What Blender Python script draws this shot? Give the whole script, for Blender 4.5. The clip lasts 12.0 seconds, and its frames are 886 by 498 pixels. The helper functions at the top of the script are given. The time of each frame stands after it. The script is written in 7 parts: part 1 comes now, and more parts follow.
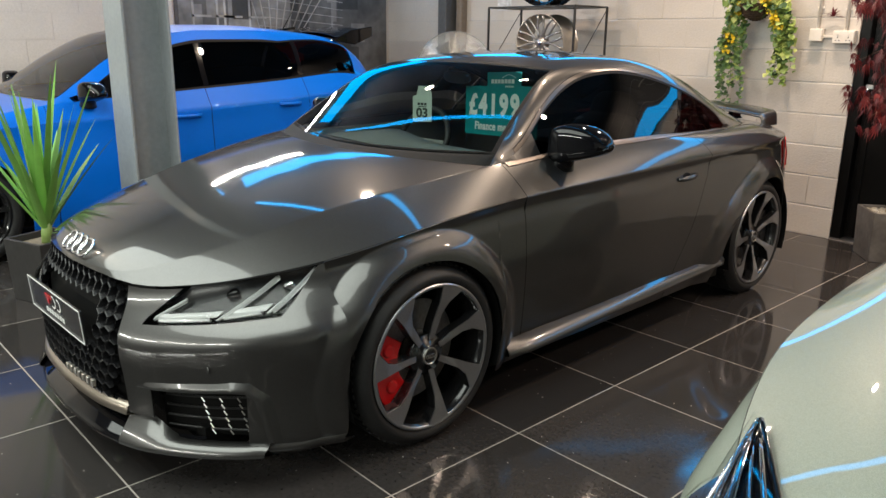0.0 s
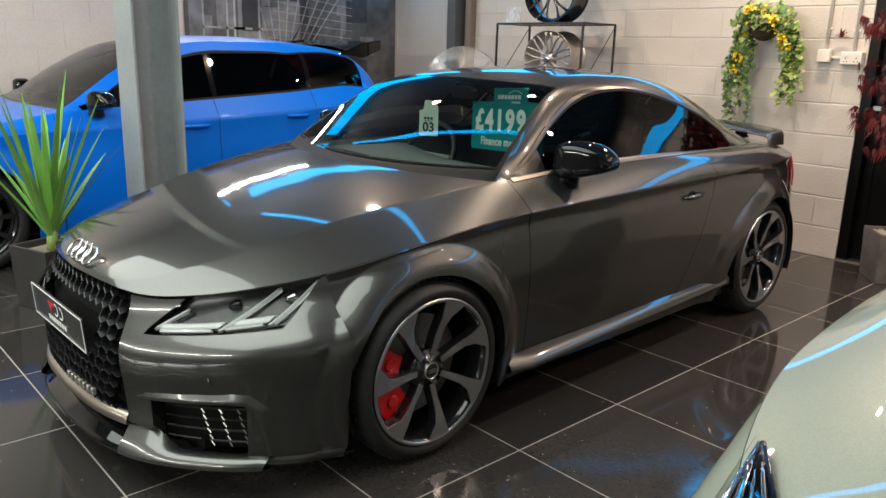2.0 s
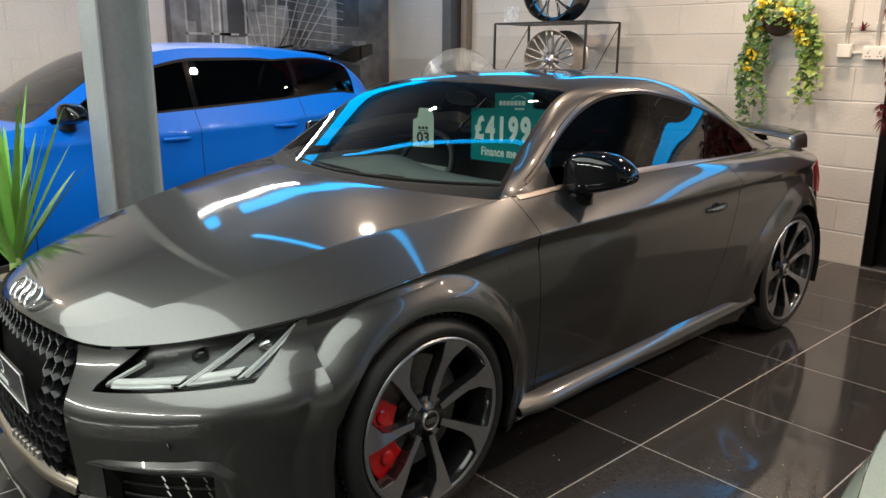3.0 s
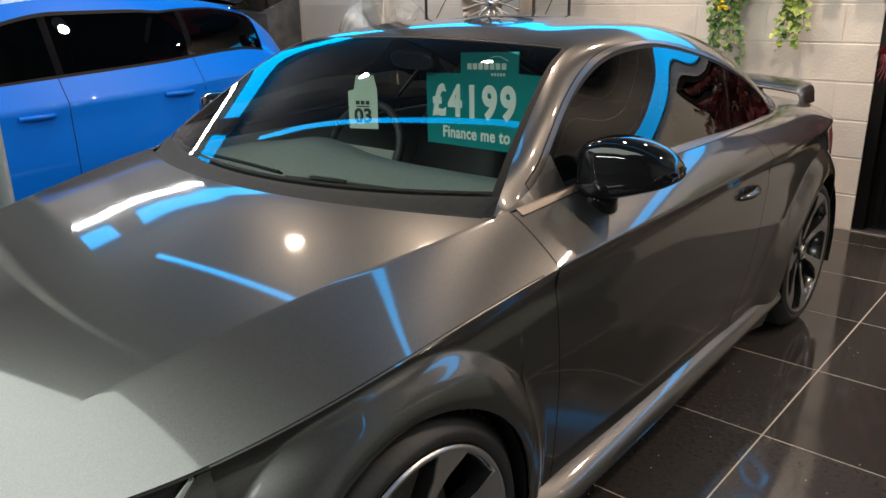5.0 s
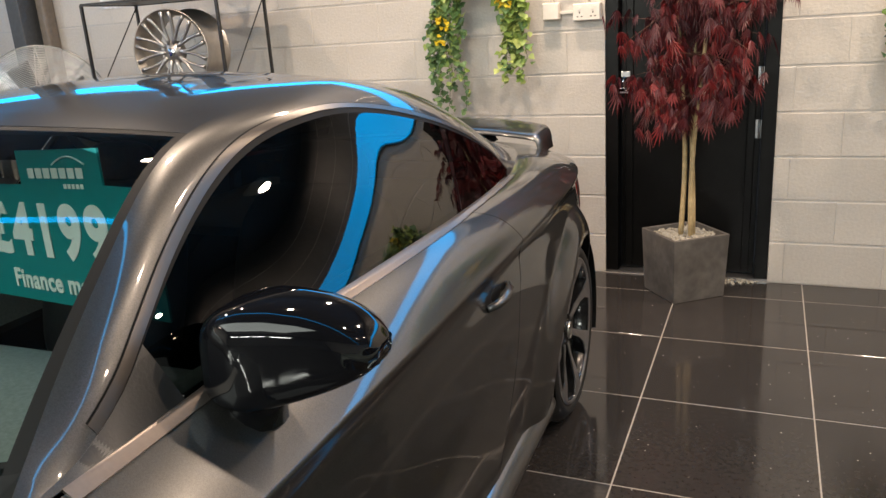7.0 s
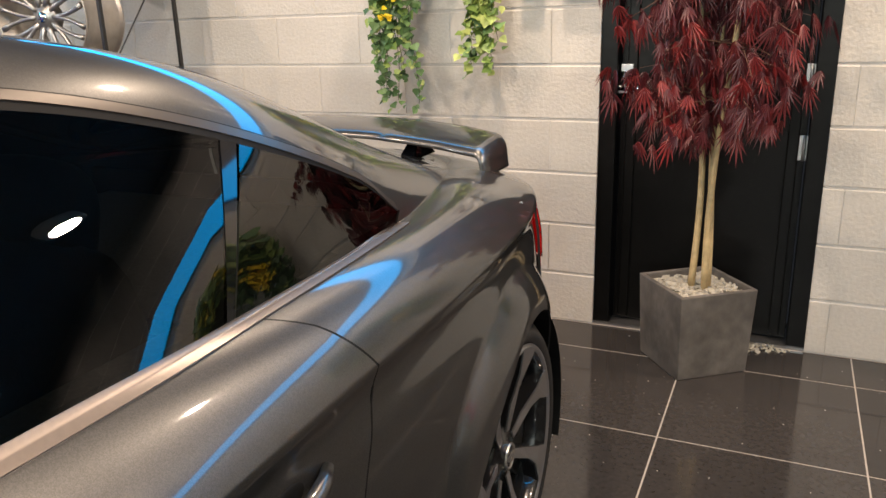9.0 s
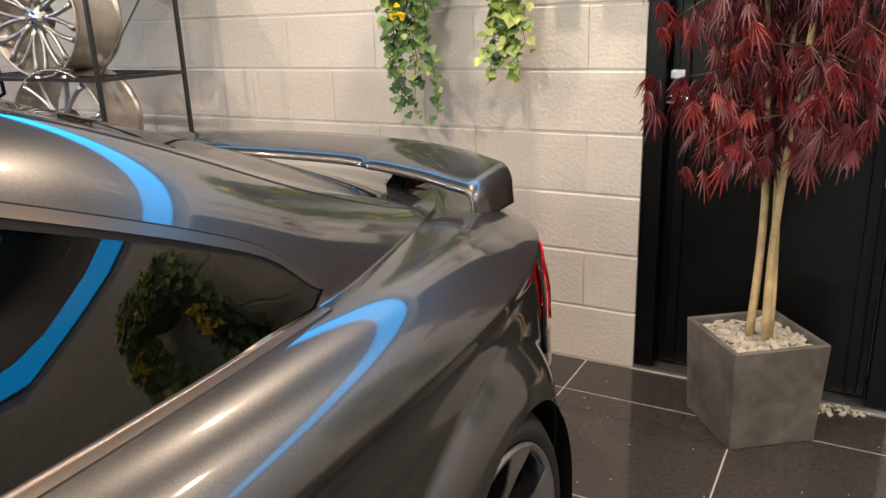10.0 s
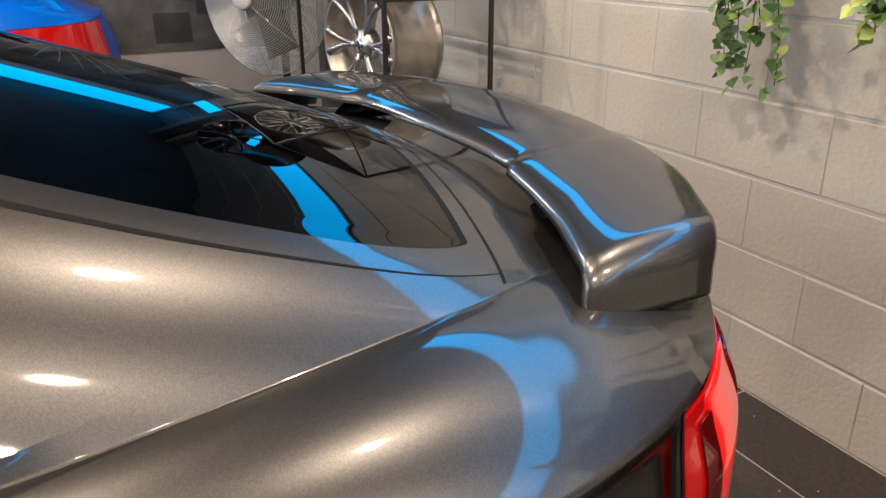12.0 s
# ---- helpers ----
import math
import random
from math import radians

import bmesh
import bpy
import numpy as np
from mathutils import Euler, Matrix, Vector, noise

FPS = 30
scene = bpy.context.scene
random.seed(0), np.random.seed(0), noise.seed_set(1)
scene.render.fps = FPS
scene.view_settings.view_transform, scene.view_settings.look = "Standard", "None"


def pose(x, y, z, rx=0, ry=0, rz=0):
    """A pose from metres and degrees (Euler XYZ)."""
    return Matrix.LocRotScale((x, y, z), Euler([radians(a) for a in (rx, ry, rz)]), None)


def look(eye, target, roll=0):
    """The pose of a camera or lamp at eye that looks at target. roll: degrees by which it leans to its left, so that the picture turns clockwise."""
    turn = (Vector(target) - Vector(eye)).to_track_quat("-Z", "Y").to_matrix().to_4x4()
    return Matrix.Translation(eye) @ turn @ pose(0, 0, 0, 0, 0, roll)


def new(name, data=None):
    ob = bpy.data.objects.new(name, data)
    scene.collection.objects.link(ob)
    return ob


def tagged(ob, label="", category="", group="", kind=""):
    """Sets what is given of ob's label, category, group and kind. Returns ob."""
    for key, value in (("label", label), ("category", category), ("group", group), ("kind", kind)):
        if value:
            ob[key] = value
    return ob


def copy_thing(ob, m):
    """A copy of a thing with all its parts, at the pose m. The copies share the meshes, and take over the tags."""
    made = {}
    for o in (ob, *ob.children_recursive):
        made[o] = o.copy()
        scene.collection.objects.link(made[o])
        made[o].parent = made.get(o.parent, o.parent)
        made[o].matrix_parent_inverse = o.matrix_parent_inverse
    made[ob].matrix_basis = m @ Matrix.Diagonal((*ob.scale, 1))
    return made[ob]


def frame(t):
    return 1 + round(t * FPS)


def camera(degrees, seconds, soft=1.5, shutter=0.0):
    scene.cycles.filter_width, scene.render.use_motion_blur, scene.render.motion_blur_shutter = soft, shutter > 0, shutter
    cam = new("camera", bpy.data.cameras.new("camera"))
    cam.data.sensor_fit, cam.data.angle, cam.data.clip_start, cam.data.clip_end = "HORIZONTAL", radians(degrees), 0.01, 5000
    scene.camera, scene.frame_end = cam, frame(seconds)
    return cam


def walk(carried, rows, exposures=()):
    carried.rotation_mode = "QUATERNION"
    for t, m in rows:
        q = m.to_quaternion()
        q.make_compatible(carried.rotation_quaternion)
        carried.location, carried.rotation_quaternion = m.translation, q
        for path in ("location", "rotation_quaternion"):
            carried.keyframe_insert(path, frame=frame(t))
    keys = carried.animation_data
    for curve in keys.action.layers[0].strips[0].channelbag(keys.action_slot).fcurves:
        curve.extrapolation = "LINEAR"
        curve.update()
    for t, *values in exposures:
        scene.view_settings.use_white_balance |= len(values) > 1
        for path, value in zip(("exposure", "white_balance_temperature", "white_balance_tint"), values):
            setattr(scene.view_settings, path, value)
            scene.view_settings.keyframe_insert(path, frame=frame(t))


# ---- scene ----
cam = camera(60.4, 12.0)
PATH = [
    (0, (1.659, -1.918, 1.402), (0.242, -0.613, 0.865), 0.7),
    (0.5, (1.676, -1.921, 1.411), (0.261, -0.605, 0.898), 0.9),
    (1, (1.679, -1.923, 1.41), (0.253, -0.611, 0.913), 1.3),
    (1.5, (1.673, -1.92, 1.408), (0.241, -0.617, 0.909), 1.6),
    (2, (1.659, -1.91, 1.405), (0.226, -0.61, 0.902), 1.6),
    (2.5, (1.574, -1.816, 1.408), (0.135, -0.519, 0.906), 0.8),
    (2.7, (1.509, -1.751, 1.402), (0.061, -0.461, 0.91), 0.5),
    (4.5, (0.845, -1.356, 1.415), (-0.431, 0.061, 0.813), 0.2),
    (5, (0.684, -1.164, 1.409), (-0.578, 0.255, 0.78), -0.9),
    (5.5, (0.558, -0.99, 1.425), (-0.543, 0.569, 0.829), -2.2),
    (6, (0.426, -0.79, 1.415), (-0.375, 0.956, 0.86), -3.6),
    (6.5, (0.398, -0.58, 1.405), (-0.327, 1.201, 0.856), -4.1),
    (7, (0.395, -0.292, 1.417), (-0.375, 1.465, 0.852), -3.8),
    (7.5, (0.329, -0.039, 1.413), (-0.396, 1.731, 0.827), -2.7),
    (7.7, (0.3, 0.079, 1.389), (-0.391, 1.86, 0.797), -2.5),
    (9.3, (0.286, 0.882, 1.308), (-0.523, 2.618, 0.73), -1.5),
    (9.5, (0.268, 0.971, 1.328), (-0.54, 2.705, 0.743), -1.4),
    (10, (0.272, 1.204, 1.322), (-0.671, 2.866, 0.733), -2.0),
    (10.5, (0.306, 1.439, 1.336), (-0.811, 2.98, 0.723), -1.9),
    (11, (0.253, 1.677, 1.316), (-0.932, 3.148, 0.658), -0.7),
    (11.5, (0.204, 1.876, 1.323), (-1.143, 3.178, 0.62), -0.0),
    (12, (0.172, 2.078, 1.303), (-1.472, 2.939, 0.557), -0.3),
]
walk(cam, [(t, look(eye, target, roll)) for t, eye, target, roll in PATH], [(0, 0.05), (2.5, 0.05), (5.5, 0.18), (7.0, 0.22), (9.5, 0.40), (10.5, 0.38), (12, 0.18)])

# ---- world and lights ----
world = bpy.data.worlds.new("showroom_world")
world.use_nodes = True
world.node_tree.nodes["Background"].inputs[0].default_value = (0.10, 0.11, 0.13, 1)
world.node_tree.nodes["Background"].inputs[1].default_value = 0.15
scene.world = world
WARM, WHITE, BLUE = (1.0, 0.77, 0.58), (1.0, 0.94, 0.86), (0.0, 0.42, 1.0)
CEIL = 3.1
LEFT_LAMP = (-5.46, 1.4, 2.48)
SPOTS = [(x, y) for x in (-0.65, 1.25, 3.0) for y in (1.75, 3.30)] + [(-2.1, 1.75)] + [(-3.18, 1.35), (-4.75, -1.7)]


def lamp(x, y, z, size, watts, color, size_y=0.0, rz=0.0):
    data = bpy.data.lights.new("lamp", "AREA")
    data.shape, data.size, data.energy, data.color = ("RECTANGLE" if size_y else "DISK"), size, watts, color
    if size_y:
        data.size_y = size_y
    ob = new("lamp", data)
    ob.matrix_basis = pose(x, y, z, 0, 0, rz)
    return ob


for x, y in SPOTS:
    lamp(x, y, CEIL - 0.07, 0.10, 34, WARM)
# added fill lamps on the unseen back wall, for broad light on the car fronts
FILL_TUBES = [(-3.4, -6.93, 2.15), (-1.6, -6.93, 2.15), (0.2, -6.93, 2.15), (2.0, -6.93, 2.15)]
for x, y, z in FILL_TUBES:
    lamp(x, y, z, 1.5, 50, (0.98, 1.0, 0.91), 0.08).matrix_basis = look((x, y, z), (x, y + 2.0, z - 0.5))
PANEL = (-1.3, -2.5, 5.8, 3.2)                 # a wide diffuser over the front of the cars
lamp(PANEL[0], PANEL[1], CEIL - 0.065, PANEL[2], 240, (0.93, 1.0, 0.92), PANEL[3])
side_tube = lamp(LEFT_LAMP[0], LEFT_LAMP[1], LEFT_LAMP[2], 1.5, 30, WHITE, 0.06)
side_tube.matrix_basis = look(LEFT_LAMP, (0, LEFT_LAMP[1], 1.6))

# ---- materials ----
def mat(name, color, rough=0.5, metal=0.0, coat=0.0, coat_rough=0.03, grain=0.0, grain_scale=40.0, bump=0.0, spec=0.5, stain=0.0, stain_scale=3.0, objvar=0.0, rough_var=0.0, emit=None, emit_strength=0.0, sheen=0.0):
    m = bpy.data.materials.new(name)
    m.use_nodes = True
    nt = m.node_tree
    b = nt.nodes["Principled BSDF"]
    b.inputs["Base Color"].default_value = (*color, 1)
    b.inputs["Roughness"].default_value = rough
    b.inputs["Metallic"].default_value = metal
    b.inputs["Coat Weight"].default_value = coat
    b.inputs["Coat Roughness"].default_value = coat_rough
    b.inputs["Specular IOR Level"].default_value = spec
    if emit:
        b.inputs["Emission Color"].default_value = (*emit, 1)
        b.inputs["Emission Strength"].default_value = emit_strength
    co = nt.nodes.new("ShaderNodeTexCoord")
    fine = nt.nodes.new("ShaderNodeTexNoise")
    fine.inputs["Scale"].default_value, fine.inputs["Detail"].default_value = grain_scale, 4
    nt.links.new(co.outputs["Object"], fine.inputs["Vector"])
    last = None
    if grain or stain or objvar:
        big = nt.nodes.new("ShaderNodeTexNoise")
        big.inputs["Scale"].default_value, big.inputs["Detail"].default_value = stain_scale, 3
        nt.links.new(co.outputs["Object"], big.inputs["Vector"])
        total = None
        terms = [(fine.outputs["Fac"], grain), (big.outputs["Fac"], stain)]
        if objvar:
            info = nt.nodes.new("ShaderNodeObjectInfo")
            terms.append((info.outputs["Random"], objvar))
        for out, amount in terms:
            if not amount:
                continue
            r = nt.nodes.new("ShaderNodeMapRange")
            r.inputs[1].default_value, r.inputs[2].default_value = 0.25, 0.75
            r.inputs[3].default_value, r.inputs[4].default_value = 1 - amount, 1 + amount
            nt.links.new(out, r.inputs[0])
            if total is None:
                total = r.outputs[0]
            else:
                mul = nt.nodes.new("ShaderNodeMath")
                mul.operation = "MULTIPLY"
                nt.links.new(total, mul.inputs[0])
                nt.links.new(r.outputs[0], mul.inputs[1])
                total = mul.outputs[0]
        hsv = nt.nodes.new("ShaderNodeHueSaturation")
        hsv.inputs["Color"].default_value = (*color, 1)
        nt.links.new(total, hsv.inputs["Value"])
        nt.links.new(hsv.outputs[0], b.inputs["Base Color"])
    if rough_var:
        r = nt.nodes.new("ShaderNodeMapRange")
        r.inputs[3].default_value, r.inputs[4].default_value = rough * (1 - rough_var), rough * (1 + rough_var)
        nt.links.new(fine.outputs["Fac"], r.inputs[0])
        nt.links.new(r.outputs[0], b.inputs["Roughness"])
    if bump:
        bp = nt.nodes.new("ShaderNodeBump")
        bp.inputs["Strength"].default_value, bp.inputs["Distance"].default_value = bump, 0.01
        nt.links.new(fine.outputs["Fac"], bp.inputs["Height"])
        nt.links.new(bp.outputs[0], b.inputs["Normal"])
    return m


def glass(name, tint, gloss_rough=0.0, ior=1.5):
    m = bpy.data.materials.new(name)
    m.use_nodes = True
    nt = m.node_tree
    nt.nodes.remove(nt.nodes["Principled BSDF"])
    clear, shine, fr, mix = (nt.nodes.new("ShaderNode" + k) for k in ("BsdfTransparent", "BsdfGlossy", "Fresnel", "MixShader"))
    clear.inputs[0].default_value = (*tint, 1)
    shine.inputs["Roughness"].default_value = gloss_rough
    fr.inputs[0].default_value = ior
    nt.links.new(fr.outputs[0], mix.inputs[0])
    nt.links.new(clear.outputs[0], mix.inputs[1])
    nt.links.new(shine.outputs[0], mix.inputs[2])
    nt.links.new(mix.outputs[0], nt.nodes["Material Output"].inputs[0])
    return m


def floor_tile_material():
    """Polished near-black granite tile with fine bright flecks and faint smears."""
    m = mat("black_granite", (0.034, 0.031, 0.030), rough=0.07, spec=0.5, grain=0.25, grain_scale=60, objvar=0.12)
    nt = m.node_tree
    b = nt.nodes["Principled BSDF"]
    co = nt.nodes.new("ShaderNodeNewGeometry")
    smear = nt.nodes.new("ShaderNodeTexNoise")
    smear.inputs["Scale"].default_value, smear.inputs["Detail"].default_value = 2.3, 6
    nt.links.new(co.outputs["Position"], smear.inputs["Vector"])
    r = nt.nodes.new("ShaderNodeMapRange")
    r.inputs[1].default_value, r.inputs[2].default_value = 0.35, 0.75
    r.inputs[3].default_value, r.inputs[4].default_value = 0.045, 0.17
    nt.links.new(smear.outputs["Fac"], r.inputs[0])
    nt.links.new(r.outputs[0], b.inputs["Roughness"])
    vor = nt.nodes.new("ShaderNodeTexVoronoi")
    vor.inputs["Scale"].default_value = 26
    nt.links.new(co.outputs["Position"], vor.inputs["Vector"])
    less = nt.nodes.new("ShaderNodeMath")
    less.operation, less.inputs[1].default_value = "LESS_THAN", 0.055
    nt.links.new(vor.outputs["Distance"], less.inputs[0])
    pick = nt.nodes.new("ShaderNodeSeparateColor")
    nt.links.new(vor.outputs["Color"], pick.inputs[0])
    few = nt.nodes.new("ShaderNodeMath")
    few.operation, few.inputs[1].default_value = "GREATER_THAN", 0.55
    nt.links.new(pick.outputs[0], few.inputs[0])
    both = nt.nodes.new("ShaderNodeMath")
    both.operation = "MULTIPLY"
    nt.links.new(less.outputs[0], both.inputs[0])
    nt.links.new(few.outputs[0], both.inputs[1])
    mix = nt.nodes.new("ShaderNodeMix")
    mix.data_type = "RGBA"
    old = b.inputs["Base Color"].links[0].from_socket
    nt.links.new(both.outputs[0], mix.inputs[0])
    nt.links.new(old, mix.inputs[6])
    mix.inputs[7].default_value = (0.55, 0.52, 0.48, 1)
    nt.links.new(mix.outputs[2], b.inputs["Base Color"])
    return m


def flake_paint(name, color, rough, metal, coat_rough=0.015):
    """Metallic car paint: a soft metallic base with tiny flakes under a hard clear coat."""
    m = mat(name, color, rough=rough, metal=metal, coat=1.0, coat_rough=coat_rough)
    nt = m.node_tree
    b = nt.nodes["Principled BSDF"]
    co = nt.nodes.new("ShaderNodeTexCoord")
    vor = nt.nodes.new("ShaderNodeTexVoronoi")
    vor.inputs["Scale"].default_value = 900
    nt.links.new(co.outputs["Object"], vor.inputs["Vector"])
    hsv = nt.nodes.new("ShaderNodeHueSaturation")
    hsv.inputs["Color"].default_value = (*color, 1)
    sep = nt.nodes.new("ShaderNodeSeparateColor")
    nt.links.new(vor.outputs["Color"], sep.inputs[0])
    r = nt.nodes.new("ShaderNodeMapRange")
    r.inputs[3].default_value, r.inputs[4].default_value = 0.85, 1.15
    nt.links.new(sep.outputs[0], r.inputs[0])
    nt.links.new(r.outputs[0], hsv.inputs["Value"])
    nt.links.new(hsv.outputs[0], b.inputs["Base Color"])
    return m


PAINT = flake_paint("grey_metallic_paint", (0.094, 0.093, 0.091), 0.36, 0.90, 0.05)
PAINT.node_tree.nodes["Principled BSDF"].inputs["Specular Tint"].default_value = (0.35, 0.35, 0.35, 1)
BLUE_PAINT = flake_paint("bright_blue_paint", (0.0, 0.118, 0.58), 0.40, 0.0)
BLUE_PAINT.node_tree.nodes["Principled BSDF"].inputs["Coat Weight"].default_value = 0.5
BLUE_PAINT.node_tree.nodes["Principled BSDF"].inputs["Specular IOR Level"].default_value = 0.15
SAGE_PAINT = flake_paint("sage_grey_paint", (0.235, 0.265, 0.22), 0.4, 0.0)
SEAM = mat("black_rubber_seam", (0.006, 0.006, 0.006), 0.6, spec=0.12)
PLASTIC = mat("black_plastic", (0.012, 0.012, 0.012), 0.35, grain=0.2, grain_scale=200, bump=0.05)
GLOSS_BLACK = mat("gloss_black", (0.004, 0.004, 0.005), 0.04, spec=0.45)
TYRE = mat("tyre_rubber", (0.012, 0.012, 0.012), 0.55, grain=0.25, grain_scale=90, bump=0.1, stain=0.2)
RIM_FACE = mat("machined_alloy", (0.42, 0.42, 0.43), 0.28, 0.9, grain=0.08, grain_scale=150)
RIM_DARK = mat("gloss_black_alloy", (0.012, 0.012, 0.013), 0.22, 0.3, coat=0.6)
RIM_GREY = mat("satin_grey_alloy", (0.33, 0.32, 0.31), 0.34, 0.85, grain=0.12, grain_scale=30, stain=0.1)
RIM_BARREL = mat("raw_alloy_barrel", (0.42, 0.39, 0.35), 0.36, 0.8, grain=0.12, grain_scale=25)
CHROME = mat("chrome", (0.72, 0.72, 0.73), 0.08, 1.0)
STEEL = mat("brushed_steel", (0.45, 0.45, 0.46), 0.32, 0.95, grain=0.1, grain_scale=120)
DISC = mat("brake_disc_steel", (0.30, 0.29, 0.28), 0.4, 0.9, grain=0.2, grain_scale=60)
CALIPER = mat("red_caliper_paint", (0.62, 0.010, 0.012), 0.25, coat=0.6)
WIRE = mat("bright_wire", (0.62, 0.62, 0.60), 0.25, 0.7)
SATIN = mat("satin_aluminium", (0.50, 0.48, 0.45), 0.30, 0.9)
FRAME = mat("dark_satin_frame", (0.11, 0.098, 0.088), 0.34, 0.9)
BELT_TRIM = mat("warm_satin_aluminium", (0.21, 0.18, 0.16), 0.36, 0.9, grain=0.06, grain_scale=150)
GUIDE = mat("light_guide", (0.58, 0.59, 0.58), 0.22, coat=0.6)
LAMP_BLACK = mat("lamp_housing", (0.010, 0.010, 0.011), 0.25)
SCREEN_GLASS = glass("windscreen_glass", (0.74, 0.80, 0.78))
DARK_GLASS = glass("tinted_glass", (0.11, 0.125, 0.125))
LENS_GLASS = glass("clear_lens", (0.93, 0.94, 0.94), ior=1.22)
RED_LENS = mat("red_tail_lens", (0.42, 0.003, 0.003), 0.10, coat=1.0, emit=(1.0, 0.008, 0.006), emit_strength=0.16)
RED_BAR = mat("red_light_bar", (0.75, 0.01, 0.01), 0.2, coat=1.0, emit=(1.0, 0.012, 0.008), emit_strength=0.55)
RED_DARK = mat("dark_red_lens", (0.12, 0.002, 0.003), 0.10, coat=1.0)
PRIVACY = glass("privacy_glass", (0.03, 0.034, 0.036))
FABRIC = mat("dark_leather", (0.035, 0.035, 0.036), 0.5, grain=0.2, grain_scale=80, bump=0.1)
TRIM = mat("dash_plastic", (0.30, 0.30, 0.28), 0.6, grain=0.2, grain_scale=150, bump=0.1)
BLOCK = mat("painted_block", (0.55, 0.515, 0.47), 0.5, grain=0.06, grain_scale=70, bump=0.30, stain=0.09, stain_scale=1.5, objvar=0.015)
MORTAR = mat("painted_mortar", (0.50, 0.48, 0.455), 0.7, grain=0.06, grain_scale=60, bump=0.3)
SOUTH = mat("grey_wall_paint", (0.20, 0.195, 0.185), 0.55, grain=0.08, grain_scale=50, bump=0.2, stain=0.12)
TILE = floor_tile_material()
GROUT = mat("pale_grout", (0.34, 0.31, 0.28), 0.8, grain=0.2, grain_scale=60, bump=0.2)
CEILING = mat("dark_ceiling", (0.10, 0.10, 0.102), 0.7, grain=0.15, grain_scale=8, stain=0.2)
BLACK_PAINT = mat("black_door_paint", (0.004, 0.004, 0.004), 0.34, spec=0.16, grain=0.25, grain_scale=30, bump=0.08, stain=0.2)
COLUMN = mat("grey_steel_paint", (0.23, 0.25, 0.26), 0.42, grain=0.08, grain_scale=40, bump=0.05, stain=0.12)
SLATE = mat("slate_effect_fibre", (0.105, 0.096, 0.088), 0.5, grain=0.22, grain_scale=25, bump=0.25, stain=0.3, stain_scale=6)
PEBBLE = mat("pale_slate_chippings", (0.46, 0.43, 0.36), 0.7, grain=0.2, grain_scale=60, bump=0.2, objvar=0.2)

# ---- shape helpers ----
def part(name, bm, material, parent=None, label="", smooth=False, solid=0.0, bevel=0.0):
    """Links a bmesh as one mesh object, under a thing or part where a parent is given."""
    me = bpy.data.meshes.new(name)
    bm.to_mesh(me)
    bm.free()
    for m in (material if isinstance(material, (list, tuple)) else [material]):
        me.materials.append(m)
    if smooth:
        me.shade_smooth()
    ob = new(name, me)
    if parent:
        ob.parent = parent
    if solid:
        mod = ob.modifiers.new("thickness", "SOLIDIFY")
        mod.thickness, mod.offset = solid, -1
    if bevel:
        mod = ob.modifiers.new("edges", "BEVEL")
        mod.width, mod.segments, mod.limit_method = bevel, 2, "ANGLE"
    if label:
        tagged(ob, label)
    return ob


def thing(name, label, category, m=None, group="", kind=""):
    ob = new(name)
    ob.empty_display_size = 0.1
    if m is not None:
        ob.matrix_basis = m
    return tagged(ob, label, category, group, kind)


def box(bm, x0, x1, y0, y1, z0, z1, m=None):
    vs = [bm.verts.new((x, y, z)) for z in (z0, z1) for y in (y0, y1) for x in (x0, x1)]
    for f in ((0, 2, 3, 1), (4, 5, 7, 6), (0, 1, 5, 4), (2, 6, 7, 3), (0, 4, 6, 2), (1, 3, 7, 5)):
        bm.faces.new([vs[i] for i in f])
    if m is not None:
        for v in vs:
            v.co = m @ v.co
    return vs


def boxed(x0, x1, y0, y1, z0, z1):
    bm = bmesh.new()
    box(bm, x0, x1, y0, y1, z0, z1)
    return bm


def lathe(bm, profile, axis="x", n=48, at=(0, 0, 0), closed=False):
    """Turns a list of (radius, along) round an axis through at."""
    at = Vector(at)
    rings = []
    for r, h in profile:
        ring = []
        for i in range(n):
            a = 2 * math.pi * i / n
            c, s = r * math.cos(a), r * math.sin(a)
            p = (h, c, s) if axis == "x" else ((c, h, s) if axis == "y" else (c, s, h))
            ring.append(bm.verts.new(at + Vector(p)))
        rings.append(ring)
    pairs = list(zip(rings, rings[1:])) + ([(rings[-1], rings[0])] if closed else [])
    for a, b in pairs:
        for i in range(n):
            bm.faces.new((a[i], a[(i + 1) % n], b[(i + 1) % n], b[i]))
    return rings


def tube(bm, pts, r, n=8, cap=True):
    """A round bar of radius r (or one radius a point) along points."""
    pts = [Vector(p) for p in pts]
    rs = r if isinstance(r, (list, tuple)) else [r] * len(pts)
    rings = []
    side = None
    for i, p in enumerate(pts):
        d = (pts[min(i + 1, len(pts) - 1)] - pts[max(i - 1, 0)]).normalized()
        if side is None:
            side = d.orthogonal().normalized()
        side = (side - d * side.dot(d)).normalized()
        up = d.cross(side)
        rings.append([bm.verts.new(p + rs[i] * (math.cos(2 * math.pi * k / n) * side + math.sin(2 * math.pi * k / n) * up)) for k in range(n)])
    for a, b in zip(rings, rings[1:]):
        for k in range(n):
            bm.faces.new((a[k], a[(k + 1) % n], b[(k + 1) % n], b[k]))
    if cap:
        bm.faces.new(rings[0][::-1])
        bm.faces.new(rings[-1])


def tubed(pts, r, n=8):
    bm = bmesh.new()
    tube(bm, pts, r, n)
    return bm


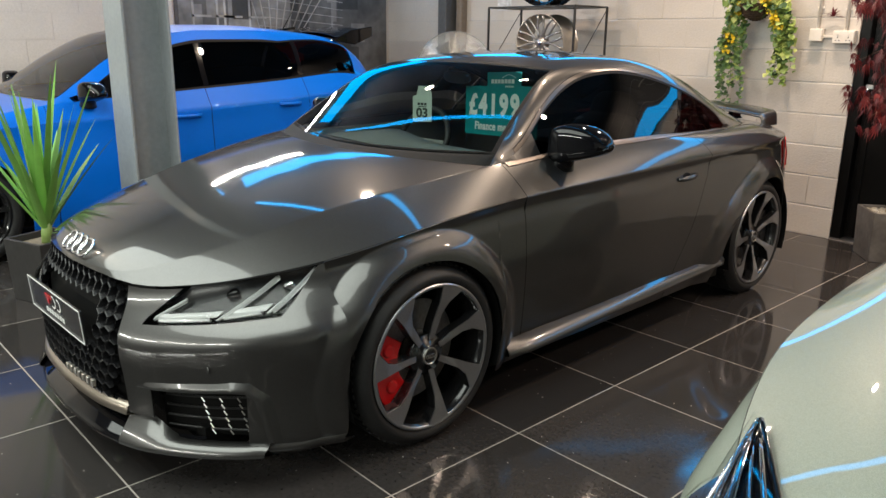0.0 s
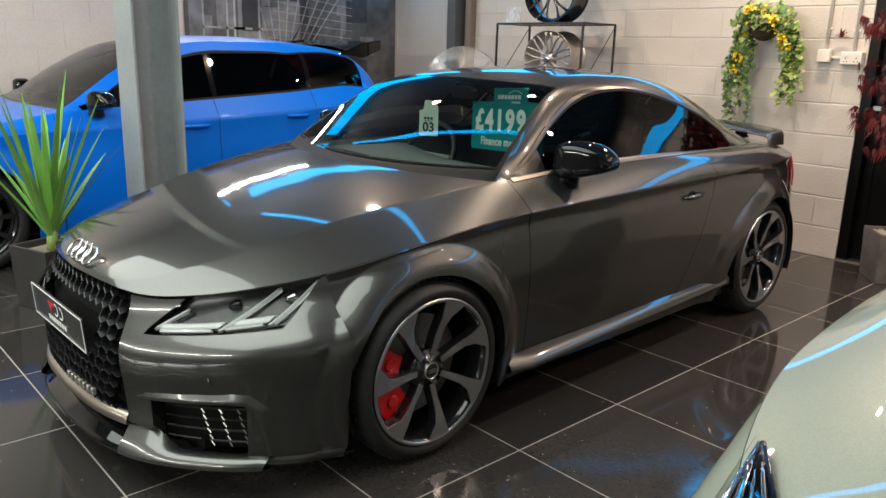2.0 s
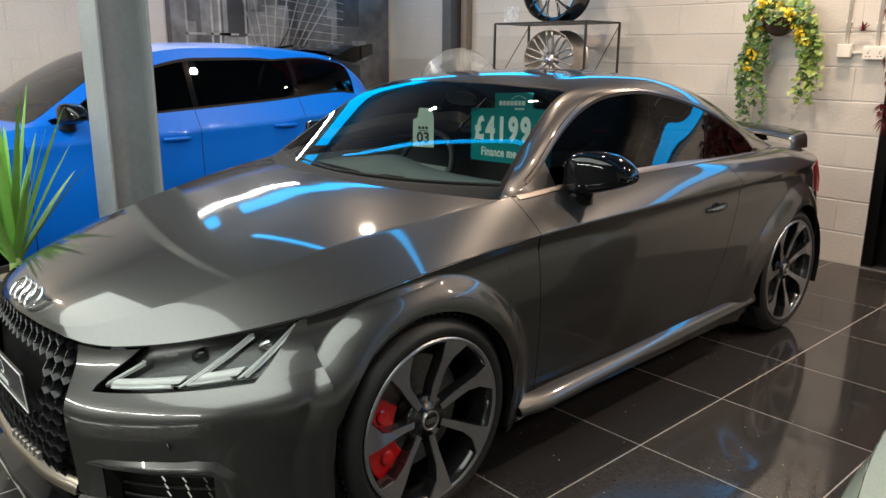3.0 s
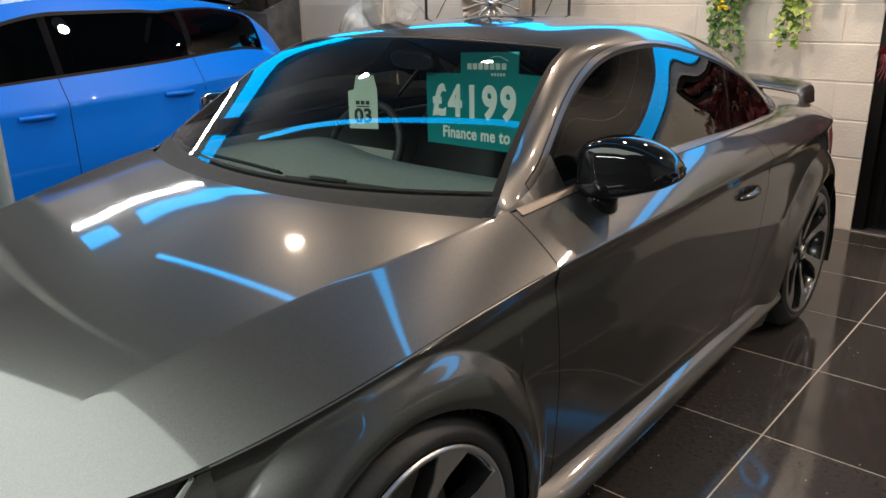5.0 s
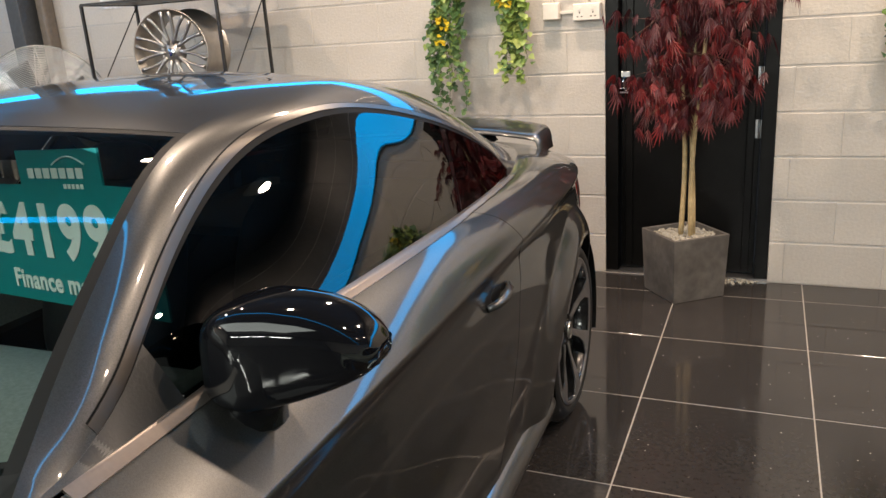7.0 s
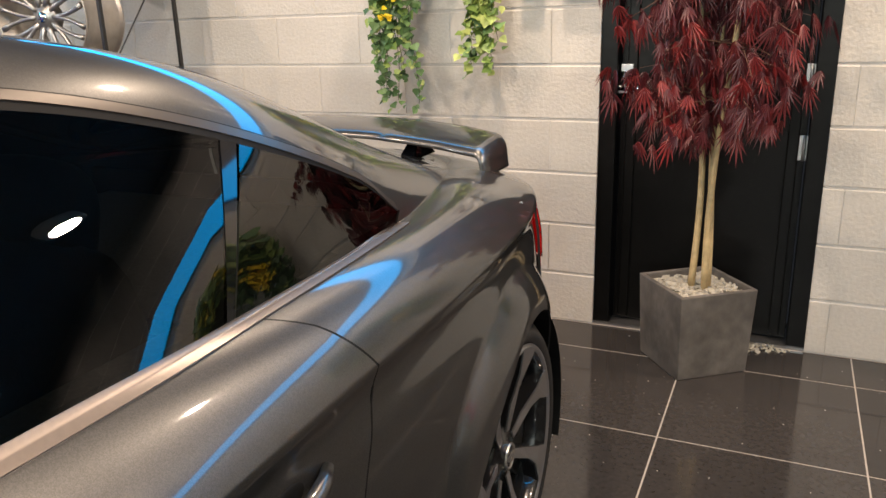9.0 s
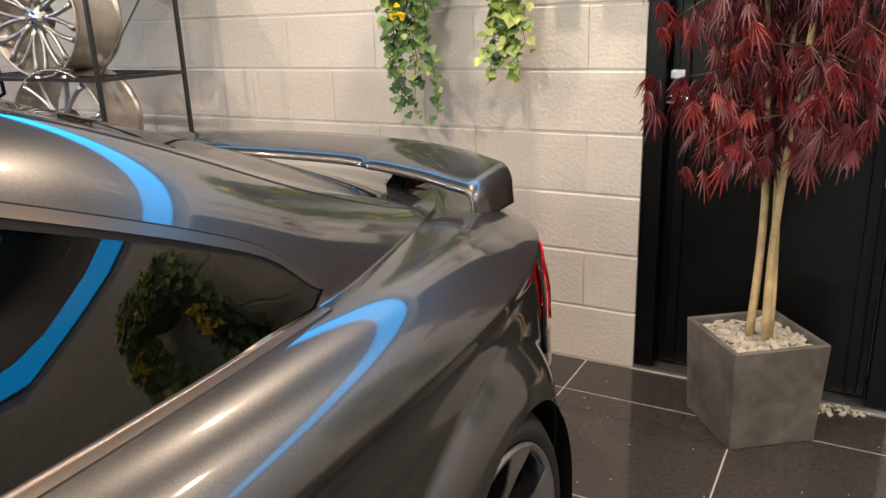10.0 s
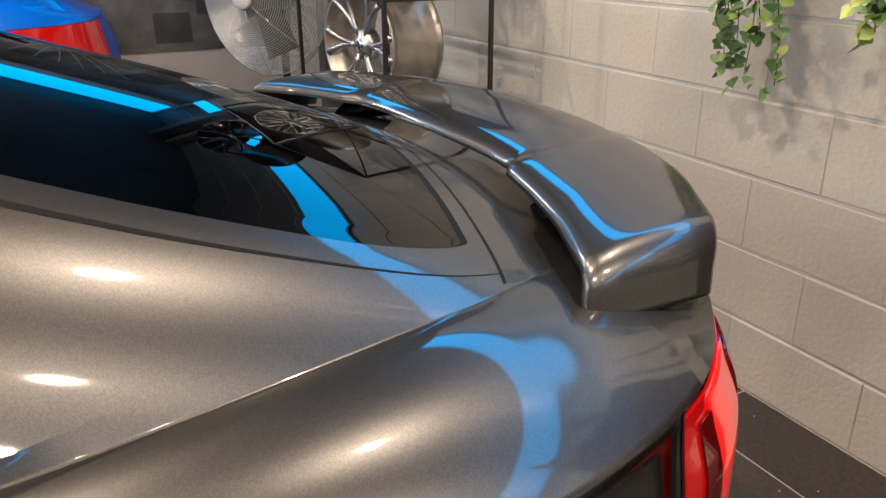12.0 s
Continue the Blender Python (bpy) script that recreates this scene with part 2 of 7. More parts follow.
def prism(bm, outline, fn, depth):
    """A plate: outline of 2D points mapped by fn(u, v, w), from w = 0 to w = depth."""
    a = [bm.verts.new(fn(u, v, 0.0)) for u, v in outline]
    b = [bm.verts.new(fn(u, v, depth)) for u, v in outline]
    bm.faces.new(a)
    bm.faces.new(b[::-1])
    n = len(a)
    for i in range(n):
        bm.faces.new((a[i], b[i], b[(i + 1) % n], a[(i + 1) % n]))


def grid_mesh(rows):
    """A sheet through rows of points."""
    bm = bmesh.new()
    vs = [[bm.verts.new(p) for p in row] for row in rows]
    for a, b in zip(vs, vs[1:]):
        for i in range(len(a) - 1):
            bm.faces.new((a[i], a[i + 1], b[i + 1], b[i]))
    return bm


def curve(*pts):
    """A smooth monotone curve through (place, value) knots."""
    xs, ys = np.array([p[0] for p in pts], float), np.array([p[1] for p in pts], float)
    h, d = np.diff(xs), np.diff(ys) / np.diff(xs)
    m = np.zeros(len(xs))
    m[0], m[-1] = d[0], d[-1]
    for i in range(1, len(xs) - 1):
        if d[i - 1] * d[i] > 0:
            w1, w2 = 2 * h[i] + h[i - 1], h[i] + 2 * h[i - 1]
            m[i] = (w1 + w2) / (w1 / d[i - 1] + w2 / d[i])

    def f(x):
        x = min(max(x, xs[0]), xs[-1])
        i = int(min(max(np.searchsorted(xs, x) - 1, 0), len(xs) - 2))
        t = (x - xs[i]) / h[i]
        return float((2 * t**3 - 3 * t**2 + 1) * ys[i] + (t**3 - 2 * t**2 + t) * h[i] * m[i] + (3 * t**2 - 2 * t**3) * ys[i + 1] + (t**3 - t**2) * h[i] * m[i + 1])
    return f


def smoothstep(a, b, x):
    t = min(max((x - a) / (b - a), 0.0), 1.0)
    return t * t * (3 - 2 * t)


def text_mesh(words, size, depth=0.001, align="CENTER", shear=0.0, spacing=1.0, fat=0.0):
    """Letters in the built-in font as a bmesh in the xy plane."""
    cu = bpy.data.curves.new("letters", "FONT")
    cu.body, cu.size, cu.extrude, cu.align_x, cu.align_y = words, size, depth, align, "CENTER"
    cu.shear, cu.space_character, cu.offset = shear, spacing, fat
    ob = bpy.data.objects.new("letters", cu)
    scene.collection.objects.link(ob)
    me = bpy.data.meshes.new_from_object(ob.evaluated_get(bpy.context.evaluated_depsgraph_get()))
    bpy.data.objects.remove(ob)
    bpy.data.curves.remove(cu)
    bm = bmesh.new()
    bm.from_mesh(me)
    bpy.data.meshes.remove(me)
    return bm


def moved(bm, m):
    bmesh.ops.transform(bm, matrix=m, verts=bm.verts)
    return bm

# ---- the room ----
WALL_Y, LEFT_X, RIGHT_X, BACK_Y = 3.86, -5.6, 6.2, -7.0
DOOR_X0, DOOR_X1, DOOR_H = -0.42, 0.435, 2.06
floor = tagged(part("floor", boxed(LEFT_X - 0.2, RIGHT_X + 0.2, BACK_Y - 0.2, WALL_Y + 0.3, -0.15, -0.0008), GROUT), "polished black granite tile floor with pale grout lines", "floor", kind="structure")
ceiling = tagged(part("ceiling", boxed(LEFT_X - 0.2, RIGHT_X + 0.2, BACK_Y - 0.2, WALL_Y + 0.3, CEIL, CEIL + 0.1), CEILING), "dark grey painted showroom ceiling", "ceiling", kind="structure")


def slab(name, x0, x1, y0, y1, z0, z1, material, label):
    return tagged(part(name, boxed(x0, x1, y0, y1, z0, z1), material), label, "wall", kind="structure")


wall_n = thing("wall_north", "pale painted concrete block wall", "wall", kind="structure")
for a, b, lo in ((LEFT_X - 0.2, DOOR_X0, 0.0), (DOOR_X0, DOOR_X1, DOOR_H), (DOOR_X1, RIGHT_X + 0.2, 0.0)):
    part("backing", boxed(a, b, WALL_Y + 0.003, WALL_Y + 0.22, lo, CEIL), MORTAR, wall_n)
slab("wall_west", LEFT_X - 0.2, LEFT_X, BACK_Y, WALL_Y, 0, CEIL, BLOCK, "pale painted block side wall")
slab("wall_east", RIGHT_X, RIGHT_X + 0.2, BACK_Y, WALL_Y, 0, CEIL, BLOCK, "pale painted block side wall")
slab("wall_south", LEFT_X - 0.2, RIGHT_X + 0.2, BACK_Y - 0.2, BACK_Y, 0, CEIL, SOUTH, "plain grey wall behind the cars")

# ---- cars ----
import functools

def swell(d):
    """How far an arch stands out at the distance d from its opening: a crisp outer edge, then a round lip."""
    t = min(1.0, max(0.0, (0.104 - d) / 0.09))
    return 1 - (1 - t) ** 1.8


# A car stands on z = 0 in its own space: x across, y from the front axle to the rear, z up.
def car_surface(spec):
    """Gives point(s, v) on the left half of a shell: v runs 0..1 over the side, 1..7 over the lines above it."""
    kx, kz = spec["x"], spec["z"]           # curves of the lines 5 (crease) .. 11 (centre)
    wheels, radius = spec["wheels"], spec["arch"]
    sharp = {5, 7, 8, 9} if not spec.get("sharp") else spec["sharp"]

    def bow(s, x):
        x7 = max(kx[7](s), 0.05)
        return -spec["bow"](s) * max(0.0, 1 - (x / x7) ** 2)

    def side_x(y, z):
        zc = kz[5](y)
        t = (z - 0.15) / (zc - 0.15)
        x = kx[5](y) * spec["profile"](t)
        for w in wheels:
            r = math.hypot(y - w, z - spec["axle"])
            x += spec["flare"] * swell(r - radius) * smoothstep(0.0, 0.05, 1 - t if t < 1 else 0.0)
        x += spec.get("nose", 0.0) * smoothstep(-0.02, 0.36, -y) * smoothstep(0.0, 0.38, 1 - t if t < 1 else 0.0)
        return x

    def bottom(y):
        z = spec["sill"](y)
        for w in wheels:
            d = abs(y - w)
            if d < radius:
                z = max(z, spec["axle"] + math.sqrt(radius * radius - d * d))
        return z

    def top(s, v):
        w = smoothstep(*spec.get("merge", (2.0, 2.45)), s)
        r = smoothstep(0.98, 1.50, s) if spec.get("round_roof") else 0.0
        p = section(s, v, sharp)
        if r > 0:
            p = p.lerp(section(s, v, sharp - {9}), r)
        if w > 0 and v > 3:
            p = p.lerp(swept(s, v), w)
        pane = 1 - smoothstep(2.20, 2.32, s) if spec.get("barrel") else 0.0
        if pane > 0 and w > 0 and 3 < v < 4:
            a, b = top(s, 3.0), top(s, 4.0)
            h, t = max(b.z - a.z, 1e-4), v - 3
            g = lambda d: 0.40 * d + spec["barrel"] * d * d
            p = p.lerp(Vector((a.x + (b.x - a.x) * g(h * t) / g(h), 0.0, a.z + h * t)), pane)
        return p

    def ends(s):
        p7, p9, p10 = (Vector((kx[k](s), 0.0, kz[k](s))) for k in (7, 9, 10))
        d0, d1 = (p9 - p7).length + 1e-6, (p10 - p9).length + 1e-6
        m = ((p9 - p7) * (d1 / d0) + (p10 - p9) * (d0 / d1)) / (d0 + d1)
        return p7, p9, p10, m, d0, d1

    def over(s, u):
        p7, p9, _, m, d0, _ = ends(s)
        m2 = m * d0
        return p7 + (2 * (p9 - p7) - m2) * u + (m2 - (p9 - p7)) * u * u

    @functools.lru_cache(maxsize=None)
    def sill_share(s):
        """Where the top edge of the side window cuts the one smooth side of the roof."""
        if s > 2.28:
            return sill_share(2.28) + 0.5 * (s - 2.28)
        lo, hi = 0.0, 1.0
        for _ in range(30):
            mid = (lo + hi) / 2
            lo, hi = (mid, hi) if over(s, mid).z < kz[8](s) else (lo, mid)
        return max(0.02, lo)

    def swept(s, v):
        if v <= 5:
            c = min(0.9, sill_share(s))
            return over(s, c * (v - 3) if v <= 4 else c + (1 - c) * (v - 4))
        if v > 6:
            return section(s, v, {5, 7})
        p7, p9, p10, m, d0, d1 = ends(s)
        t = v - 5
        m1 = m * d1
        p11 = Vector((0, 0, kz[11](s)))
        d2 = (p11 - p10).length + 1e-6
        m2 = ((p10 - p9) * (d2 / d1) + (p11 - p10) * (d1 / d2)) / (d1 + d2) * d1
        t2, t3 = t * t, t * t * t
        return (2 * t3 - 3 * t2 + 1) * p9 + (t3 - 2 * t2 + t) * m1 + (3 * t2 - 2 * t3) * p10 + (t3 - t2) * m2

    def section(s, v, sharp):
        pts = [Vector((kx[k](s), 0.0, kz[k](s))) for k in range(5, 12)]
        pts.append(Vector((-pts[5].x, 0, pts[5].z)))
        i = min(int(v - 1), 5)
        t = v - 1 - i
        k = i + 5
        p1, p2 = pts[i], pts[i + 1]
        if k == 7 and spec.get("barrel") and 7 in sharp and 8 in sharp:
            h = max(p2.z - p1.z, 1e-4)
            g = lambda d: 0.40 * d + spec["barrel"] * d * d
            return Vector((p1.x + (p2.x - p1.x) * g(h * t) / g(h), 0.0, p1.z + h * t))
        d = (p2 - p1).length + 1e-6

        def slope(q0, q1, q2):
            d0, d1 = (q1 - q0).length + 1e-6, (q2 - q1).length + 1e-6
            return ((q1 - q0) * (d1 / d0) + (q2 - q1) * (d0 / d1)) / (d0 + d1)
        m1 = slope(pts[i - 1], p1, p2) * d if i > 0 and k not in sharp else None
        m2 = slope(p1, p2, pts[i + 2]) * d if (k + 1) not in sharp else None
        if m1 is None:
            m1 = 2 * (p2 - p1) - m2 if m2 is not None else p2 - p1
        if m2 is None:
            m2 = 2 * (p2 - p1) - m1
        t2, t3 = t * t, t * t * t
        return (2 * t3 - 3 * t2 + 1) * p1 + (t3 - 2 * t2 + t) * m1 + (3 * t2 - 2 * t3) * p2 + (t3 - t2) * m2

    def point(s, v):
        if v <= 1.0:
            z0, z1 = bottom(s), kz[5](s)
            z = z0 + (z1 - z0) * v
            y = s + spec["skew"](s, z)
            return Vector((side_x(s, z), y, z))
        p = top(s, v)
        skew = spec["skew_top"](s, v) if v < 4 and "skew_top" in spec else 0.0
        return Vector((p.x, s + bow(s, p.x) + skew, p.z))
    point.side_x, point.bottom = side_x, bottom
    return point


def lines(*stops, step=0.03):
    """Places from stop to stop, in even steps of about the given length."""
    out = []
    for a, b in zip(stops, stops[1:]):
        n = max(1, round((b - a) / step))
        out += [a + (b - a) * i / n for i in range(n)]
    return out + [stops[-1]]


def rim(bm, depth):
    """Turns the open edges of a sheet inwards, with a crisp edge."""
    bm.normal_update()
    edges = [e for e in bm.edges if e.is_boundary]
    normals = {v: v.normal.copy() for e in edges for v in e.verts}
    inner = {v: bm.verts.new(v.co - n * depth) for v, n in normals.items()}
    for e in edges:
        a, b = e.verts
        loop = e.link_loops[0]
        if loop.vert is not a:
            a, b = b, a
        bm.faces.new((b, a, inner[a], inner[b]))
        e.smooth = False


def panel(name, point, ss, vs, material, parent, label="", mirror=True, solid=0.005, lift=0.0, smooth=True):
    """One body panel between two stations and two lines, on both sides of the car, or one on each."""
    def sheet(sign):
        rows = []
        for s in ss:
            rows.append([Vector((sign * q.x, q.y, q.z)) for q in (point(s, v) for v in vs)])
        return rows
    made = []
    centre = abs(vs[-1] - 7) < 1e-6
    if centre:
        left, right = sheet(1), sheet(-1)
        groups = [[a + b[::-1][1:] for a, b in zip(left, right)]]
    else:
        groups = [sheet(1)] + ([sheet(-1)] if mirror else [])
    for rows in groups:
        bm = grid_mesh(rows)
        bmesh.ops.remove_doubles(bm, verts=bm.verts, dist=1e-5)
        bm.normal_update()
        up = 0.0
        for f in bm.faces:
            c = f.calc_center_median()
            up += f.normal.dot(Vector((c.x, 0, c.z - 0.5))) * f.calc_area()
        if up < 0:
            bmesh.ops.reverse_faces(bm, faces=bm.faces)
        if lift:
            bm.normal_update()
            for v in bm.verts:
                v.co += v.normal * lift
        if solid:
            rim(bm, solid)
        made.append(part(name, bm, material, parent, label, smooth=smooth))
    return made


def V(*stops, n=6):
    out = []
    for a, b in zip(stops, stops[1:]):
        out += [a + (b - a) * i / n for i in range(n)]
    return out + [stops[-1]]


def fair(f, lo, hi, sigma, a=-0.6, b=-0.2, c=2.75, d=2.95):
    """A curve evened out between its ends, so that reflections run smoothly along the body."""
    n = 600
    xs = np.linspace(lo, hi, n)
    ys = np.array([f(v) for v in xs])
    k = int(3 * sigma / (xs[1] - xs[0]))
    w = np.exp(-0.5 * (np.arange(-k, k + 1) * (xs[1] - xs[0]) / sigma) ** 2)
    w /= w.sum()
    left, right = 2 * ys[0] - ys[k:0:-1], 2 * ys[-1] - ys[-2:-k - 2:-1]
    soft = np.convolve(np.concatenate([left, ys, right]), w, "valid")
    mix = np.array([smoothstep(a, b, v) * (1 - smoothstep(c, d, v)) for v in xs])
    out = ys * (1 - mix) + soft * mix
    return lambda v: float(np.interp(v, xs, out))


def tt_spec():
    x, z = {}, {}
    x[5] = curve((-0.86, 0.0), (-0.845, 0.18), (-0.80, 0.39), (-0.70, 0.55), (-0.52, 0.70), (-0.33, 0.79), (0.0, 0.862), (0.3, 0.872), (0.5, 0.874), (1.0, 0.885), (1.6, 0.89), (2.2, 0.895), (2.52, 0.885), (2.75, 0.86), (2.92, 0.80), (3.08, 0.66), (3.18, 0.46), (3.235, 0.22), (3.25, 0.0))
    z[5] = curve((-0.86, 0.660), (-0.80, 0.650), (-0.70, 0.662), (-0.52, 0.693), (-0.33, 0.724), (0.0, 0.788), (0.3, 0.818), (0.5, 0.830), (1.0, 0.842), (1.6, 0.852), (2.2, 0.860), (2.52, 0.864), (2.8, 0.868), (3.0, 0.880), (3.25, 0.905))
    x[6] = curve((-0.86, 0.0), (-0.845, 0.165), (-0.80, 0.375), (-0.70, 0.52), (-0.52, 0.655), (-0.33, 0.735), (0.0, 0.80), (0.3, 0.808), (0.5, 0.808), (1.0, 0.822), (1.6, 0.840), (2.2, 0.842), (2.52, 0.822), (2.75, 0.775), (2.92, 0.70), (3.08, 0.57), (3.18, 0.40), (3.235, 0.19), (3.25, 0.0))
    z[6] = curve((-0.86, 0.662), (-0.80, 0.662), (-0.70, 0.686), (-0.52, 0.735), (-0.33, 0.778), (0.0, 0.838), (0.3, 0.872), (0.5, 0.892), (1.0, 0.920), (1.6, 0.938), (2.2, 0.948), (2.52, 0.946), (2.8, 0.928), (3.0, 0.912), (3.25, 0.908))
    # the bonnet's ridge, which runs on as the belt line of the doors
    x[7] = curve((-0.86, 0.0), (-0.845, 0.14), (-0.80, 0.31), (-0.70, 0.415), (-0.52, 0.495), (-0.33, 0.555), (0.0, 0.632), (0.3, 0.704), (0.47, 0.735), (0.75, 0.752), (1.0, 0.767), (1.3, 0.789), (1.6, 0.794), (1.9, 0.784), (2.25, 0.744), (2.5, 0.692), (2.8, 0.607), (2.95, 0.54), (3.1, 0.43), (3.2, 0.27), (3.25, 0.0))
    z[7] = curve((-0.86, 0.664), (-0.80, 0.674), (-0.70, 0.706), (-0.52, 0.752), (-0.33, 0.804), (-0.15, 0.846), (0.0, 0.873), (0.3, 0.916), (0.47, 0.935), (0.75, 0.952), (1.0, 0.962), (1.3, 0.967), (1.6, 0.965), (1.9, 0.961), (2.25, 0.948), (2.5, 0.945), (2.8, 0.933), (3.0, 0.920), (3.25, 0.910))
    # the cabin: outer and inner edge of the pillar and roof rail, and the centre line
    x[8] = curve((0.455, 0.729), (0.545, 0.728), (0.66, 0.720), (0.8, 0.684), (0.95, 0.640), (1.05, 0.617), (1.2, 0.603), (1.4, 0.607), (1.6, 0.612), (1.8, 0.635), (2.0, 0.667), (2.1, 0.688), (2.2, 0.711), (2.28, 0.737), (2.5, 0.665), (2.8, 0.593), (2.95, 0.52), (3.1, 0.41), (3.2, 0.25), (3.25, 0.0))
    z[8] = curve((0.455, 0.936), (0.545, 0.948), (0.66, 0.998), (0.8, 1.094), (0.95, 1.166), (1.05, 1.208), (1.2, 1.250), (1.4, 1.262), (1.6, 1.240), (1.8, 1.190), (2.0, 1.117), (2.1, 1.076), (2.2, 1.028), (2.28, 0.965), (2.5, 0.962), (2.8, 0.938), (3.0, 0.921), (3.25, 0.911))
    x[9] = curve((0.455, 0.722), (0.56, 0.694), (0.66, 0.665), (0.8, 0.626), (0.95, 0.582), (1.05, 0.558), (1.2, 0.535), (1.4, 0.525), (1.8, 0.527), (2.0, 0.535), (2.2, 0.55), (2.5, 0.57), (2.8, 0.582), (2.95, 0.50), (3.1, 0.39), (3.2, 0.23), (3.25, 0.0))
    z[9] = curve((0.455, 0.930), (0.56, 0.996), (0.66, 1.060), (0.8, 1.150), (0.95, 1.238), (1.05, 1.268), (1.2, 1.288), (1.4, 1.303), (1.6, 1.302), (1.8, 1.284), (2.0, 1.238), (2.2, 1.160), (2.5, 1.030), (2.8, 0.941), (3.0, 0.922), (3.25, 0.912))
    z[11] = curve((0.455, 0.905), (0.56, 0.984), (0.66, 1.057), (0.8, 1.160), (0.95, 1.252), (1.05, 1.293), (1.2, 1.322), (1.4, 1.341), (1.6, 1.344), (1.8, 1.328), (2.0, 1.288), (2.2, 1.228), (2.5, 1.118), (2.8, 0.995), (2.95, 0.955), (3.1, 0.935), (3.25, 0.915))
    x[11] = lambda s: 0.0
    hood = fair(curve((-0.86, 0.668), (-0.80, 0.705), (-0.70, 0.741), (-0.52, 0.790), (-0.33, 0.836), (0.0, 0.895), (0.3, 0.932), (0.47, 0.944)), -0.86, 0.47, 0.07, -0.70, -0.5, 2, 3)
    for k in (5, 6, 7):
        x[k], z[k] = fair(x[k], -0.86, 3.25, 0.09), fair(z[k], -0.86, 3.25, 0.09)
    x[9], z[9] = fair(x[9], 0.455, 3.25, 0.06, 0.5, 0.7), fair(z[9], 0.455, 3.25, 0.06, 0.5, 0.7)
    z[11] = fair(z[11], 0.455, 3.25, 0.07, 0.5, 0.7)
    x[8], z[8] = fair(x[8], 0.455, 3.25, 0.06, 0.6, 0.75, 1.95, 2.15), fair(z[8], 0.455, 3.25, 0.06, 0.6, 0.75, 1.95, 2.15)
    x[8], z[8] = fair(x[8], 0.455, 3.25, 0.06, 2.30, 2.45), fair(z[8], 0.455, 3.25, 0.06, 2.30, 2.45)
    # an evenly rounded shoulder
    x6, z6 = x[6], z[6]
    calm = lambda s: 0.32 * smoothstep(0.3, 1.2, s) * (1 - smoothstep(2.75, 3.0, s))

    def shoulder(s):
        a, b = Vector((x[5](s), 0, z[5](s))), Vector((x[7](s), 0, z[7](s)))
        d = b - a
        n = Vector((d.z, 0, -d.x)).normalized()
        old = Vector((x6(s), 0, z6(s))).lerp((a + b) / 2, calm(s))
        fresh = a + d * 0.42 + n * 0.005 * smoothstep(-0.8, -0.3, s)
        return fresh.lerp(old, smoothstep(0.4, 0.9, s))
    x[6] = lambda s: shoulder(s).x
    z[6] = lambda s: shoulder(s).z
    share = curve((-0.86, 0.55), (1.2, 0.55), (1.9, 0.86), (2.9, 0.86), (3.25, 0.6))
    x[10] = lambda s: share(s) * x[9](s)
    z[10] = lambda s: z[11](s) - (z[11](s) - z[9](s)) * share(s) ** 2
    # ahead of the windscreen the same lines lie on one arched bonnet
    cabin_x, cabin_z = dict(x), dict(z)
    for k, part_x in ((8, 0.97), (9, 0.94), (10, 0.52), (11, 0.0)):
        x[k] = lambda s, k=k, f=part_x: f * x[7](s) if s < 0.455 else cabin_x[k](s)
        z[k] = lambda s, k=k, f=part_x: hood(s) - (hood(s) - z[7](s)) * f * f if s < 0.455 else cabin_z[k](s)
    door = curve((0.15, -0.40), (0.30, -0.34), (0.5, -0.22), (0.7, -0.12), (0.80, -0.07), (0.86, -0.06), (0.95, -0.06))

    def skew(s, zz):
        return door(zz) * max(0.0, 1 - abs(s - 1.93) / 0.42) ** 1 if zz < 0.95 else 0.0
    def skew_top(s, v):
        lead = -0.06 - 0.13 * (v - 1) / 2 if v <= 3 else -0.19 * max(0.0, 4 - v)
        return lead * max(0.0, 1 - abs(s - 1.93) / 0.42) if v > 1 else 0.0
    return dict(round_roof=True, barrel=0.28, nose=0.068, merge=(1.35, 2.10), skew_top=skew_top, x=x, z=z, wheels=(0.0, 2.52), arch=0.352, axle=0.325, flare=0.034,
                bow=curve((-0.86, 0.0), (-0.3, 0.0), (0.0, 0.05), (0.3, 0.14), (0.46, 0.19), (0.56, 0.18), (0.66, 0.155), (0.8, 0.115), (0.95, 0.08), (1.05, 0.06), (1.4, 0.0), (1.9, 0.0), (2.3, -0.03), (2.75, -0.10), (2.9, -0.09), (3.25, 0.0)),
                profile=curve((-0.2, 0.94), (0.0, 0.965), (0.12, 0.985), (0.3, 1.0), (0.6, 1.010), (0.85, 0.998), (0.94, 0.988), (1.0, 1.0)),
                sill=curve((-0.4, 0.15), (0.4, 0.17), (2.1, 0.19), (3.3, 0.24)), skew=skew)


def wrap(point_top, plan, bottom, bulge, a0, a1, n, zs, back=0.80):
    """Rows of a bumper from a = a0 to a1: below its top edge it follows the plan curve, with a bulge in height."""
    rows = []
    for i in range(n + 1):
        a = a0 + (a1 - a0) * i / n
        t = point_top(a)
        m = plan(a)
        row = []
        for f in zs:
            z = bottom + (t.z - bottom) * f
            k = smoothstep(back, 1.0, f)
            b = bulge(f)
            x = m[0] + b * (m[2]) + (t.x - m[0]) * k
            y = m[1] + b * (m[3]) + (t.y - m[1]) * k
            row.append(Vector((x, y, z)))
        rows.append(row)
    return rows


